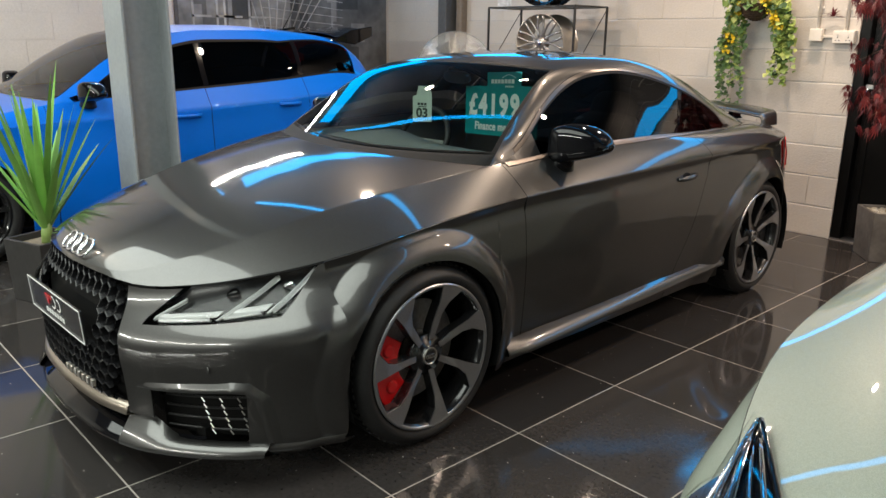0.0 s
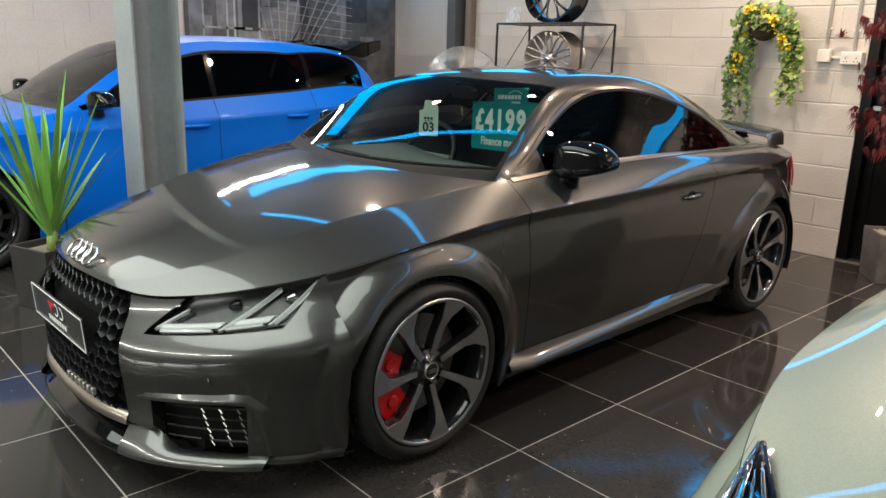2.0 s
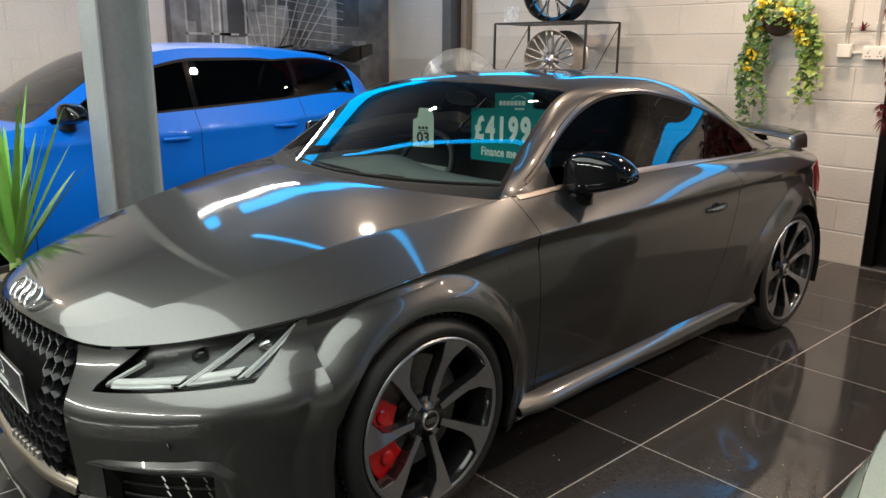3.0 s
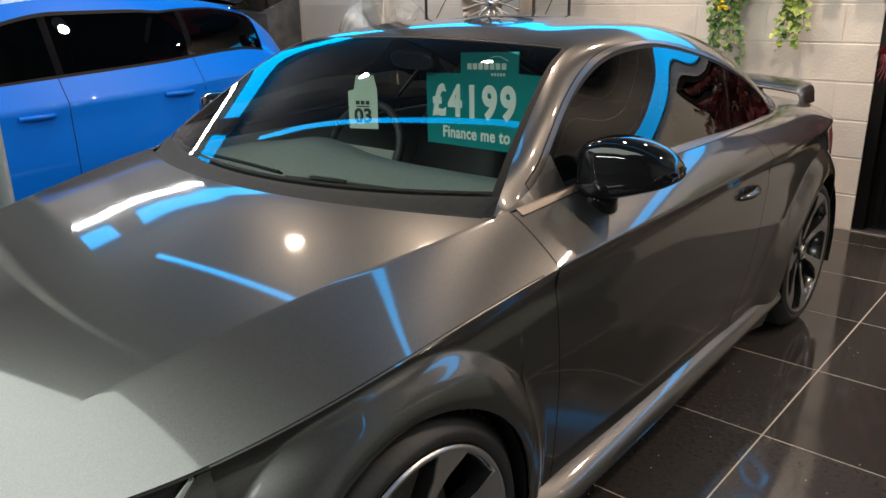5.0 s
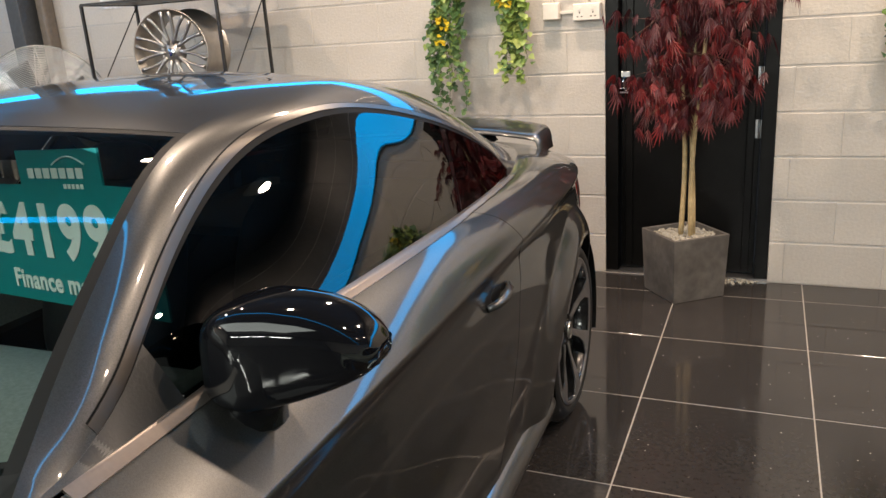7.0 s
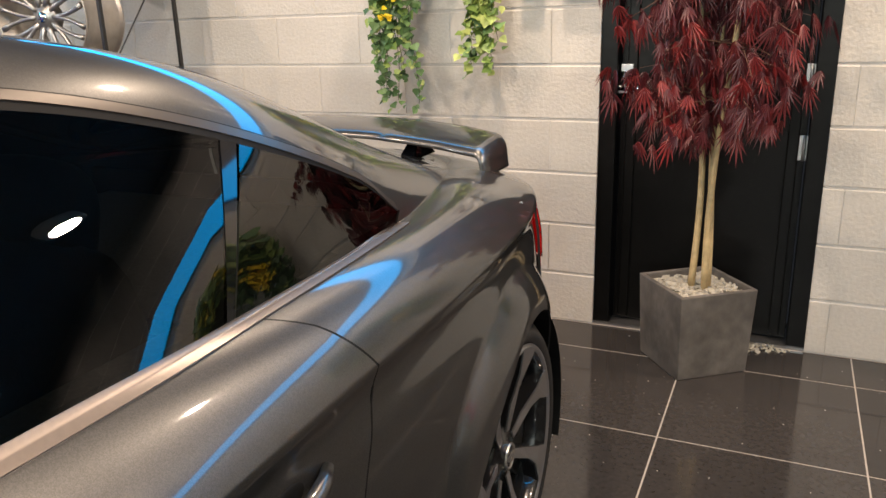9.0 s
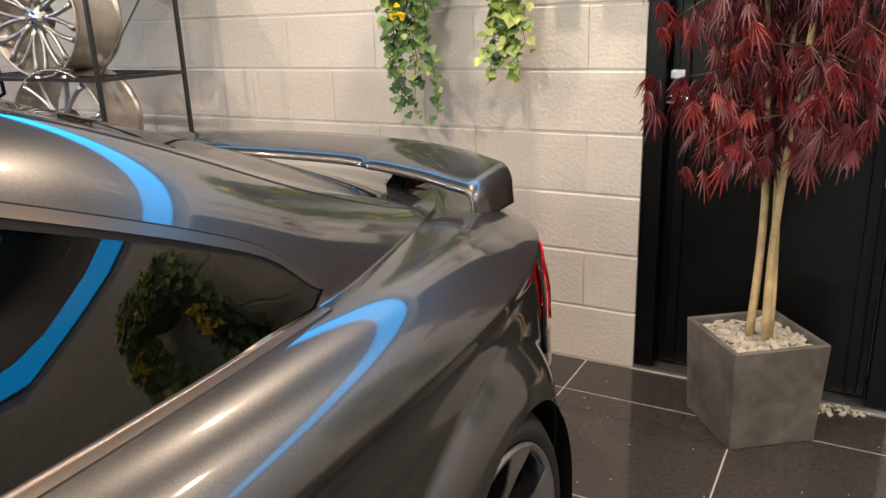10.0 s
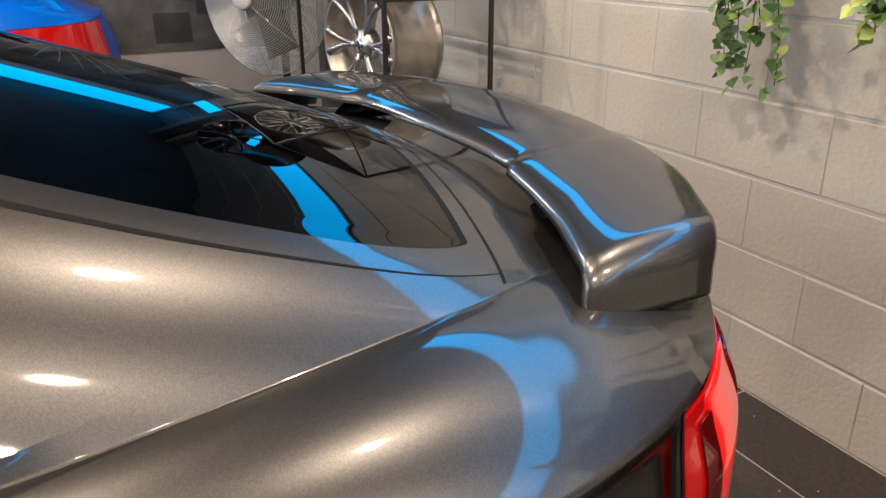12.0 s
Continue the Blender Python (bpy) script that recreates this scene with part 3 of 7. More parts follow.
def wheel(parent, x, y, r, face, spokes, caliper, rim_r=0.262, style="blade"):
    """A wheel whose outer face looks along the sign of x: tyre, rim, spokes, hub, disc and brake caliper."""
    sg = 1 if x > 0 else -1
    hold = new("wheel")
    hold.parent = parent
    hold.matrix_basis = Matrix.Translation((x, y, r)) @ Matrix.Diagonal((sg, 1, 1, 1))
    bm = bmesh.new()
    w = 0.125
    lathe(bm, [(rim_r - 0.004, -2 * w + 0.03), (rim_r + 0.02, -2 * w + 0.01), (r - 0.03, -2 * w), (r - 0.006, -2 * w + 0.025), (r, -2 * w + 0.06), (r, -0.055), (r - 0.006, -0.022), (r - 0.03, 0.0), (rim_r + 0.026, 0.006), (rim_r + 0.012, -0.002), (rim_r - 0.004, -0.012)], n=96, closed=True)
    part("tyre", bm, TYRE, hold, smooth=True)
    bm = bmesh.new()
    for k in range(72):
        a = 2 * math.pi * k / 72
        for u0, u1, lean in ((-0.085, -0.035, 0.02), (-0.15, -0.10, -0.02)):
            box(bm, u0, u1, -0.0075, 0.0075, r - 0.006, r + 0.003, Matrix.Rotation(a + lean * k % 0.01, 4, "X"))
    tagged(part("tread", bm, TYRE, hold), kind="stuff")
    bm = bmesh.new()
    lathe(bm, [(rim_r, -0.010), (rim_r + 0.004, -0.002), (rim_r - 0.004, 0.001), (rim_r - 0.014, -0.004), (rim_r - 0.022, -0.03), (rim_r - 0.03, -0.10), (rim_r - 0.022, -0.22), (rim_r, -0.235)], n=72)
    part("rim", bm, [RIM_DARK], hold, smooth=True)
    lip = bmesh.new()
    lathe(lip, [(rim_r + 0.0045, -0.003), (rim_r + 0.001, 0.003), (rim_r - 0.006, 0.003), (rim_r - 0.011, -0.003)], n=72)
    part("rim_lip", lip, face, hold, smooth=True)
    for k in range(spokes):
        rot = Matrix.Rotation(2 * math.pi * k / spokes - 0.244, 4, "X")
        bm = bmesh.new()
        if style == "blade":
            out = [(0.058, 0.010), (0.16, 0.014), (0.200, 0.028), (0.232, 0.062), (rim_r - 0.014, 0.080), (rim_r - 0.008, 0.04), (rim_r - 0.006, -0.020), (0.20, -0.015), (0.12, -0.013), (0.058, -0.011)]
        else:
            out = [(0.05, -0.010), (0.14, -0.010), (rim_r - 0.01, -0.016), (rim_r - 0.01, 0.016), (0.14, 0.010), (0.05, 0.010)]

        def at(u, v, w, rot=rot):
            hollow = -0.028 + 0.030 * smoothstep(0.07, 0.25, u)
            return rot @ Vector((hollow - w, v, u))
        prism(bm, out, at, 0.004)
        part("spoke", bm, face, hold, "machined alloy spoke face")
        bm = bmesh.new()
        prism(bm, [(u, v * 1.12) for u, v in out], lambda u, v, w, rot=rot: rot @ Vector((-0.0335 + 0.030 * smoothstep(0.07, 0.25, u) - w, v, u)), 0.035)
        part("spoke_web", bm, RIM_DARK, hold)
    bm = bmesh.new()
    lathe(bm, [(0.0, -0.018), (0.030, -0.018), (0.034, -0.022), (0.036, -0.032), (0.07, -0.034), (0.078, -0.045), (0.08, -0.09), (0.0, -0.09)], n=40)
    part("hub", bm, RIM_DARK, hold, smooth=True)
    bm = bmesh.new()
    lathe(bm, [(0.033, -0.0215), (0.031, -0.0165), (0.028, -0.0165), (0.026, -0.018)], n=32)
    for i in range(4):
        lathe(bm, [(0.0075, -0.017), (0.0075, -0.0155), (0.0055, -0.0155), (0.0055, -0.017)], n=14, at=(0, (i - 1.5) * 0.0095, 0))
    part("centre_cap", bm, SATIN, hold, smooth=False)
    for k in range(5):
        a = 2 * math.pi * k / 5
        bm = bmesh.new()
        lathe(bm, [(0.0, -0.034), (0.009, -0.034), (0.011, -0.05)], n=6, at=(0, 0.056 * math.cos(a), 0.056 * math.sin(a)))
        part("wheel_bolt", bm, RIM_DARK, hold)
    bm = bmesh.new()
    lathe(bm, [(0.07, -0.105), (0.185, -0.105), (0.187, -0.11), (0.187, -0.135), (0.07, -0.135)], n=64)
    for k in range(36):
        a = 2 * math.pi * k / 36
        rr = 0.12 + 0.018 * (k % 3)
        lathe(bm, [(0.0, -0.1045), (0.004, -0.1045), (0.004, -0.106)], n=6, at=(0, rr * math.cos(a), rr * math.sin(a)))
    part("brake_disc", bm, DISC, hold)
    if caliper:
        bm = bmesh.new()
        arc = [math.radians(d) for d in range(146, 230, 6)]
        front = caliper > 0
        for s0, s1 in ((-0.085, -0.060),):
            outer = [(0.228 * math.cos(a), 0.228 * math.sin(a)) for a in arc]
            inner = [(0.118 * math.cos(a), 0.118 * math.sin(a)) for a in arc[::-1]]
            prism(bm, outer + inner, lambda u, v, w: Vector((-0.055 - w, u * (1 if front else -1), v)), 0.05)
        for a in (math.radians(162), math.radians(187), math.radians(210)):
            lathe(bm, [(0.0, -0.048), (0.020, -0.048), (0.026, -0.058)], n=16, at=(0, 0.168 * math.cos(a) * (1 if front else -1), 0.168 * math.sin(a)))
        part("brake_caliper", bm, CALIPER if caliper == 1 else PLASTIC, hold, "glossy red brake caliper" if caliper == 1 else "", bevel=0.004)
    return hold


CAR = pose(-1.05, -0.31, 0, 0, 0, 1.0)


def grey_coupe():
    car = thing("sports_coupe", "dark grey metallic sports coupe parked on black tiles", "car", CAR)
    sp = tt_spec()
    P = car_surface(sp)
    g = 0.0022
    body = "dark grey metallic panel"
    arch_f = sorted({round(-0.352 * math.cos(math.pi * i / 80), 4) for i in range(81)})
    arch_r = [2.52 + a for a in arch_f]
    # bonnet and cowl
    bon = lines(-0.86, -0.845, -0.80, -0.70, -0.33, 0.44, step=0.025)
    panel("bonnet", P, bon, V(1.06, 2, 3, 4, 5, n=10)[:-1] + V(5, 6, 7, n=10), PAINT, car, "dark grey metallic bonnet with creases")
    panel("bonnet_seam", P, bon, [1.0, 1.06], SEAM, car, solid=0.0, lift=-0.002)

    def gully(q, v):
        a, b = P(0.438, v), P(0.515, v)
        return a.lerp(b, q) - Vector((0, 0, 0.012 * math.sin(math.pi * min(1.0, q + 0.25))))
    panel("scuttle_panel", gully, [0.0, 0.15, 0.4, 0.7, 1.0], V(4.6, 5, 6, 7, n=8), mat("matt_black_plastic", (0.012, 0.012, 0.012), 0.7, spec=0.15, grain=0.2, grain_scale=60), car, "black plastic windscreen scuttle", solid=0.0)
    panel("wing_top", P, lines(0.44, 0.498, step=0.015), V(1.0, 2, 3, n=10), PAINT, car)
    # front wing between bumper, arch and door
    wing = sorted(set(arch_f) | set(lines(0.352, 0.498, step=0.012)))
    panel("front_wing", P, wing, V(0, 0.35, 0.6, 0.8, 0.92, 1.0, n=9), PAINT, car, body)
    panel("door_seam", P, [0.498, 0.5025], V(0, 0.5, 1, 2, 3), SEAM, car)
    # doors
    ds = lines(0.5025, 1.928)
    doors = panel("door", P, ds, V(0, 0.3, 0.6, 0.8, 0.92, n=5)[:-1] + V(0.92, 1, n=5)[:-1] + V(1, 2, 2.94, n=14), PAINT, car, "dark grey metallic door")
    panel("door_seam", P, [1.928, 1.9325], V(0, 0.25, 0.5, 0.75, 1, 2, 3), SEAM, car)
    belt = lines(0.52, 2.28)
    panel("window_trim", P, belt, [2.76, 2.85, 2.94, 3.0, 3.03], BELT_TRIM, car, "satin aluminium strip under the side windows", lift=0.003)
    # rear quarter
    quarter = sorted(set(lines(1.9325, 2.168)) | set(arch_r) | set(lines(2.872, 2.93)))
    panel("rear_wing", P, quarter, V(0, 0.3, 0.6, 0.8, 0.92, n=9)[:-1] + V(0.92, 1, n=5)[:-1] + V(1, 2, 2.94, n=14), PAINT, car, body)
    panel("rear_shoulder", P, lines(2.93, 3.08, 3.18, 3.235, 3.25), V(1, 2, n=14)[:-1] + V(2, 2.94, n=14), PAINT, car, body)
    panel("c_pillar", P, lines(2.28, 2.8, 2.93, 3.08, 3.18, 3.235, 3.25), V(2.94, 3, 4, n=8), PAINT, car, body)
    # glass house
    panel("window_seal", P, lines(0.60, 2.28), [3.962, 3.98, 4.0], SEAM, car)
    panel("side_window", P, lines(0.72, 1.855), V(3.03, 3.962), DARK_GLASS, car, "tinted door window", solid=0.0)
    panel("mirror_sail", P, lines(0.56, 0.72), V(3.03, 3.962), PLASTIC, car)
    panel("window_pillar", P, lines(1.858, 1.885), V(3.03, 3.962), GLOSS_BLACK, car)
    panel("quarter_window", P, lines(1.89, 2.27, step=0.02), V(3.03, 3.962), DARK_GLASS, car, "dark tinted quarter window", solid=0.0)

    def soft(s, v):
        t = min(1.0, max(0.0, v - 4))
        return P(s, v) + Vector((0.62, -0.30, 0.62)) * 0.011 * 4 * t * (1 - t) * smoothstep(0.50, 0.68, s) * (1 - smoothstep(1.05, 1.5, s))
    panel("roof_frame", soft, lines(0.456, 2.28, step=0.02), V(4.0, 4.2, 4.6, 5.0, n=7), PAINT, car, "dark grey metallic pillar and roof rail")
    rail = lambda s, u: soft(s, 4.0 + min(0.5, u / max(0.03, (P(s, 5.0) - P(s, 4.0)).length)))
    panel("window_frame", rail, lines(0.60, 2.27, step=0.02), [0.0, 0.005, 0.011, 0.016], FRAME, car, "satin frame round the side windows", lift=0.0015)
    panel("frame_seam", rail, lines(0.60, 2.24, step=0.02), [0.016, 0.019], SEAM, car, solid=0.0, lift=0.0006)
    panel("scuttle_corner", P, lines(0.456, 0.60, step=0.02), V(3, 4), PAINT, car)
    panel("windscreen", P, lines(0.515, 1.045), V(5.06, 6, 7), SCREEN_GLASS, car, "raked windscreen glass", solid=0.0)
    panel("screen_seal", P, lines(0.456, 1.06), V(5.0, 5.06, n=2), SEAM, car, solid=0.0)
    panel("screen_seal", P, lines(0.500, 0.530), V(5.06, 6, 7), SEAM, car, solid=0.0)
    panel("screen_band", P, lines(1.03, 1.06), V(5.06, 6, 7), SEAM, car, solid=0.0, lift=-0.001)
    panel("roof", P, lines(1.06, 1.95), V(5.0, 5.5, 6, 7, n=9), PAINT, car, "dark grey metallic roof")
    panel("hatch_seam", P, lines(1.95, 2.81), [5.0 - 0.045, 5.0], SEAM, car, solid=0.0, lift=0.0005)
    panel("c_pillar_top", P, lines(2.28, 2.81, step=0.02), V(4.0, 4.955, n=16), PAINT, car, body)
    panel("roof_tail", P, lines(1.95, 2.02), V(5.0, 6, 7), PAINT, car, body)
    panel("tailgate", P, lines(2.02, 2.81), V(5.0, 5.5, n=4), PAINT, car, "dark grey metallic tailgate edge")
    glass_end = lambda v: 2.772 - 0.16 * min(1.0, max(0.0, (5.90 - v) / 0.40)) ** 2.5
    behind = lambda q, v: P(2.02 + q * (glass_end(v) - 2.02), v)
    band = lambda q, v: P(glass_end(v) + 0.012 * q, v)
    lip = lambda q, v: P(glass_end(v) + 0.012 + q * (2.81 - glass_end(v) - 0.012), v)
    panel("rear_window", behind, lines(0, 1, step=0.04), V(5.5, 6.0, 7, n=14), PRIVACY, car, "dark tinted rear window", solid=0.0)
    panel("rear_window_band", band, [0.0, 1.0], V(5.5, 6.0, 7, n=14), SEAM, car, solid=0.0)
    panel("tailgate_lip", lip, lines(0, 1, step=0.1), V(5.5, 6.0, 7, n=14), PAINT, car, body)
    panel("tailgate_seam", P, [2.81, 2.816], V(4.0, 5, 6, 7), SEAM, car, solid=0.0)
    panel("rear_deck", P, lines(2.816, 2.93, 3.08, 3.18, 3.235, 3.25), V(4.0, 5, 6, 7), PAINT, car, body)
    # front bumper
    et = sp["x"][5], sp["z"][5]
    edge_s = curve((0, -0.86), (0.2, -0.845), (0.38, -0.80), (0.52, -0.70), (0.75, -0.52), (1.0, -0.352))

    def front_edge(a):
        s = edge_s(a)
        return Vector((et[0](s) if a > 0 else 0.0, s, et[1](s) - 0.004))
    px = curve((0, 0.0), (0.2, 0.22), (0.38, 0.43), (0.52, 0.59), (0.75, 0.78), (0.9, 0.858), (1.0, 0.868))
    py = curve((0, -0.915), (0.2, -0.905), (0.38, -0.855), (0.52, -0.765), (0.75, -0.585), (0.9, -0.44), (1.0, -0.352))
    fb = curve((0, -0.6), (0.1, -0.25), (0.3, -0.15), (0.45, 0.1), (0.60, 0.45), (0.70, 0.5), (0.80, 0.25), (0.9, 0.0), (1, 0))
    plan_f = lambda a: (px(a), py(a), 0.04 * a, -0.04 * (1 - a))
    zs = [0, 0.05, 0.12, 0.2, 0.28, 0.36, 0.44, 0.52, 0.60, 0.68, 0.74, 0.80, 0.85, 0.9, 0.95, 1.0]

    def bumper(name, rows_fn, pieces):
        for a0, a1, f0, f1, sides in pieces:
            rows = rows_fn(a0, a1, max(2, round((a1 - a0) / 0.008)), [f0 + (f1 - f0) * i / max(2, round((f1 - f0) / 0.025)) for i in range(max(2, round((f1 - f0) / 0.025)) + 1)])
            for sg in sides:
                bm = grid_mesh([[Vector((sg * q.x, q.y, q.z)) for q in r] for r in rows])
                bm.normal_update()
                if sum(f.normal.dot(f.calc_center_median() - Vector((0, 1.2, 0.45))) for f in bm.faces) < 0:
                    bmesh.ops.reverse_faces(bm, faces=bm.faces)
                rim(bm, 0.006)
                part(name, bm, PAINT, car, body, smooth=True)

    def frows(a0, a1, n, f):
        rows = wrap(front_edge, plan_f, 0.135, fb, a0, a1, n, f, 0.66)
        for row in rows:
            for q in row:
                q.x += 0.028 * swell(math.hypot(q.y, q.z - 0.325) - 0.352)
        return rows
    both = (1, -1)
    bumper("front_bumper", frows, [(0.36, 0.44, 0.20, 0.80, both), (0.44, 0.70, 0.40, 0.80, both), (0.70, 1.0, 0.05, 0.80, both), ])
    for sg in both:
        for name, u0, u1 in (("front_bumper", -1.0, 0.0), ("front_bumper", 1.0, 2.0)):
            rows = []
            for i in range(7):
                u = u0 + (u1 - u0) * i / 6
                rows.append([lamp_place(frows, u, w / 8) for w in range(9)])
            sheet(name, [[Vector((sg * q.x, q.y, q.z)) for q in r] for r in rows], PAINT, car, body)
    # grille, lamps, intakes
    front_details(car, frows, P)
    rear_details(car, sp, bumper, both)
    coupe_fittings(car, P, sp)
    for x, y in ((0.892, 0.014), (-0.892, 0.014)):
        wheel(car, x, y, 0.328, RIM_FACE, 7, 1)
    for x, y in ((0.885, 2.52), (-0.885, 2.52)):
        wheel(car, x, y, 0.328, RIM_FACE, 7, -1)
    interior(car)
    return car


FRONT_Y = curve((0, -0.925), (0.22, -0.912), (0.43, -0.862), (0.59, -0.772), (0.78, -0.59))


def front_y(x, z):
    return FRONT_Y(abs(x)) + 0.075 * smoothstep(0.48, 0.67, z) + 0.03 * (1 - smoothstep(0.15, 0.3, z))


def shifted(rows, d, sg=1):
    """A copy of bumper rows, moved inwards by d."""
    out = []
    for r in rows:
        out.append([Vector((sg * (q.x - 0.35 * d), q.y + d, q.z)) for q in r])
    return out


def sheet(name, rows, material, parent, label="", smooth=True, depth=0.004, inside=(0, 1.2, 0.45)):
    bm = grid_mesh(rows)
    bm.normal_update()
    if sum(f.normal.dot(f.calc_center_median() - Vector(inside)) for f in bm.faces) < 0:
        bmesh.ops.reverse_faces(bm, faces=bm.faces)
    if depth:
        rim(bm, depth)
    return part(name, bm, material, parent, label, smooth=smooth)


def lamp_place(frows, u, w):
    """A place on the head lamp's slanted field: u along it, w up it; beyond 0..1 the bumper beside it."""
    left, right = 0.424 + 0.085 * w ** 1.3, 0.80 + 0.165 * w
    if u < 0:
        a = left + (0.36 - left) * -u
    elif u > 1:
        a = right + (1.0 - right) * (u - 1)
    else:
        a = left + (right - left) * u
    f = 0.80 + (0.192 if u <= 1 else 0.2) * w
    return frows(a, a + 0.001, 1, [f, f + 0.001])[0][0]


def front_details(car, frows, P):
    span = [i / 20 for i in range(21)]
    # grille: dark backing, honeycomb and frame
    rows = []
    for i in range(25):
        x = -0.42 + 0.84 * i / 24
        rows.append([Vector((x, front_y(x, z) + 0.055, z)) for z in (0.16, 0.24, 0.33, 0.42, 0.5, 0.57, 0.63, 0.672)])
    grille = sheet("grille", rows, SEAM, car, "gloss black honeycomb grille")
    bm = bmesh.new()
    r, t = 0.0265, 0.0032
    k = 0
    for row in range(13):
        z = 0.245 + row * r * 1.5
        for c in range(-9, 10):
            x = (c + 0.5 * (row % 2)) * r * math.sqrt(3)
            half = 0.375 - 0.06 * max(0.0, (0.42 - z) / 0.2)
            if abs(x) > half or z > 0.655 - 0.02 * (abs(x) / 0.38) ** 2 or (abs(x) < 0.27 and 0.425 < z < 0.565):
                continue
            ring = [[], [], []]
            for i in range(6):
                a = math.pi / 6 + i * math.pi / 3
                for lvl, (rad, dy) in enumerate(((r * 0.985, 0.0), (r * 0.90, 0.002), (r * 0.78, 0.028))):
                    px_, pz = x + rad * math.cos(a), z + rad * math.sin(a)
                    ring[lvl].append(bm.verts.new((px_, front_y(px_, pz) + 0.012 + dy, pz)))
            for lo, hi in ((0, 1), (1, 2)):
                for i in range(6):
                    bm.faces.new((ring[lo][i], ring[lo][(i + 1) % 6], ring[hi][(i + 1) % 6], ring[hi][i]))
    part("honeycomb", bm, mat("grille_black", (0.008, 0.008, 0.009), 0.22, spec=0.35), grille)
    # number plate panel with its frame, drawn mark and bars
    plate = part("plate_panel", moved(boxed(-0.262, 0.262, -0.004, 0.004, -0.058, 0.058), pose(0.0, -0.920, 0.497, 4, 0, 0)), mat("plate_black", (0.012, 0.012, 0.013), 0.25), car, "black dealer plate with a white border and red mark", bevel=0.002)
    pm = pose(0.0, -0.9255, 0.497, 94, 0, 0)
    white = mat("plate_white", (0.75, 0.75, 0.74), 0.35)
    bm = bmesh.new()
    for x0, x1, z0, z1 in ((-0.262, 0.262, 0.0545, 0.058), (-0.262, 0.262, -0.058, -0.0545), (-0.262, -0.2585, -0.0545, 0.0545), (0.2585, 0.262, -0.0545, 0.0545)):
        box(bm, x0, x1, z0, z1, 0, 0.002)
    part("plate_border", moved(bm, pm), white, plate)
    bm = bmesh.new()
    for i in range(2):
        for q in range(20):
            a0, a1 = -2.2 + q * 0.2, -2.0 + q * 0.2
            cx, rr = -0.005 + 0.05 * i, 0.027
            vs = [bm.verts.new((cx + ra * math.cos(a), 0.018 + ra * 0.9 * math.sin(a), 0.0015)) for ra, a in ((rr, a0), (rr, a1), (rr - 0.008, a1), (rr - 0.008, a0))]
            bm.faces.new(vs)
    for i in range(7):
        box(bm, -0.095 + i * 0.027, -0.077 + i * 0.027, -0.036, -0.019, 0, 0.0015)
    part("plate_mark", moved(bm, pm), white, plate)
    bm = bmesh.new()
    box(bm, -0.085, -0.02, 0.022, 0.034, 0, 0.0018)
    box(bm, -0.07, -0.05, 0.0, 0.022, 0, 0.0018)
    part("plate_swoosh", moved(bm, pm), CALIPER, plate, "red mark")
    # lower grille bar, bars standing for lettering, splitter
    rows = []
    for i in range(31):
        x = -0.40 + 0.80 * i / 30
        y = front_y(x, 0.2) - 0.012
        rows.append([Vector((x, y + dy, z)) for z, dy in ((0.262, 0.02), (0.256, 0.0), (0.228, -0.006), (0.222, 0.02))])
    sheet("lower_grille_bar", rows, mat("bronze_satin", (0.42, 0.36, 0.30), 0.3, 0.85), car, "satin metal bar across the lower grille")
    bm = bmesh.new()
    for i in range(7):
        x = 0.045 + i * 0.032
        box(bm, x, x + 0.020, front_y(x, 0.3) - 0.004, front_y(x, 0.3) + 0.01, 0.288, 0.312)
    part("lettering_bar", bm, SATIN, car, "small satin letters on the lower grille", bevel=0.003)
    rows = []
    for i in range(61):
        x = -0.62 + 1.24 * i / 60
        y = front_y(x, 0.14) - 0.03
        rows.append([Vector((x * k, y + dy, z)) for z, dy, k in ((0.175, 0.05, 0.98), (0.150, 0.0, 1.0), (0.138, -0.012, 1.01), (0.124, -0.008, 1.01), (0.122, 0.12, 0.95))])
    sheet("splitter", rows, GLOSS_BLACK, car, "gloss black front splitter")
    # four linked rings
    bm = bmesh.new()
    for i in range(4):
        cx = (i - 1.5) * 0.050
        pts = []
        for q in range(29):
            a = 2 * math.pi * q / 28
            x, h = cx + 0.034 * math.cos(a), 0.034 * math.sin(a)
            s = -0.815 + 0.72 * h + 0.25 * x * x
            z = 0.700 + 0.70 * h - 0.15 * x * x
            pts.append((x, s - 0.012, z + 0.008))
        tube(bm, pts, 0.0052, 8, cap=False)
    part("bonnet_badge", bm, CHROME, car, "chrome badge of four linked rings", smooth=True)
    for sg in (1, -1):
        # head lamp: dark housing, light guides, projector, clear lens
        field = [[lamp_place(frows, i / 24, w / 8) for w in range(9)] for i in range(25)]
        lamp_body = sheet("head_lamp", shifted(field, 0.045, sg), LAMP_BLACK, car, "black head lamp with pale light guides")

        def on(a, f, d):
            q = frows(a, a + 0.001, 1, [f, f + 0.01])[0][0]
            return Vector((sg * (q.x - 0.35 * d), q.y + d, q.z))

        def inside(u, w, d):
            q = lamp_place(frows, u, w)
            return Vector((sg * (q.x - 0.35 * d), q.y + d, q.z))

        def guide_bar(u0, w0, u1, w1, du, dw, d=0.020):
            rows = []
            for i in range(9):
                t = i / 8
                u, w = u0 + (u1 - u0) * t, w0 + (w1 - w0) * t
                rows.append([inside(u - du / 2, w - dw / 2, d), inside(u - du / 5, w - dw / 5, d - 0.004), inside(u + du / 5, w + dw / 5, d - 0.004), inside(u + du / 2, w + dw / 2, d)])
            sheet("light_guide", rows, GUIDE, lamp_body, depth=0.008)
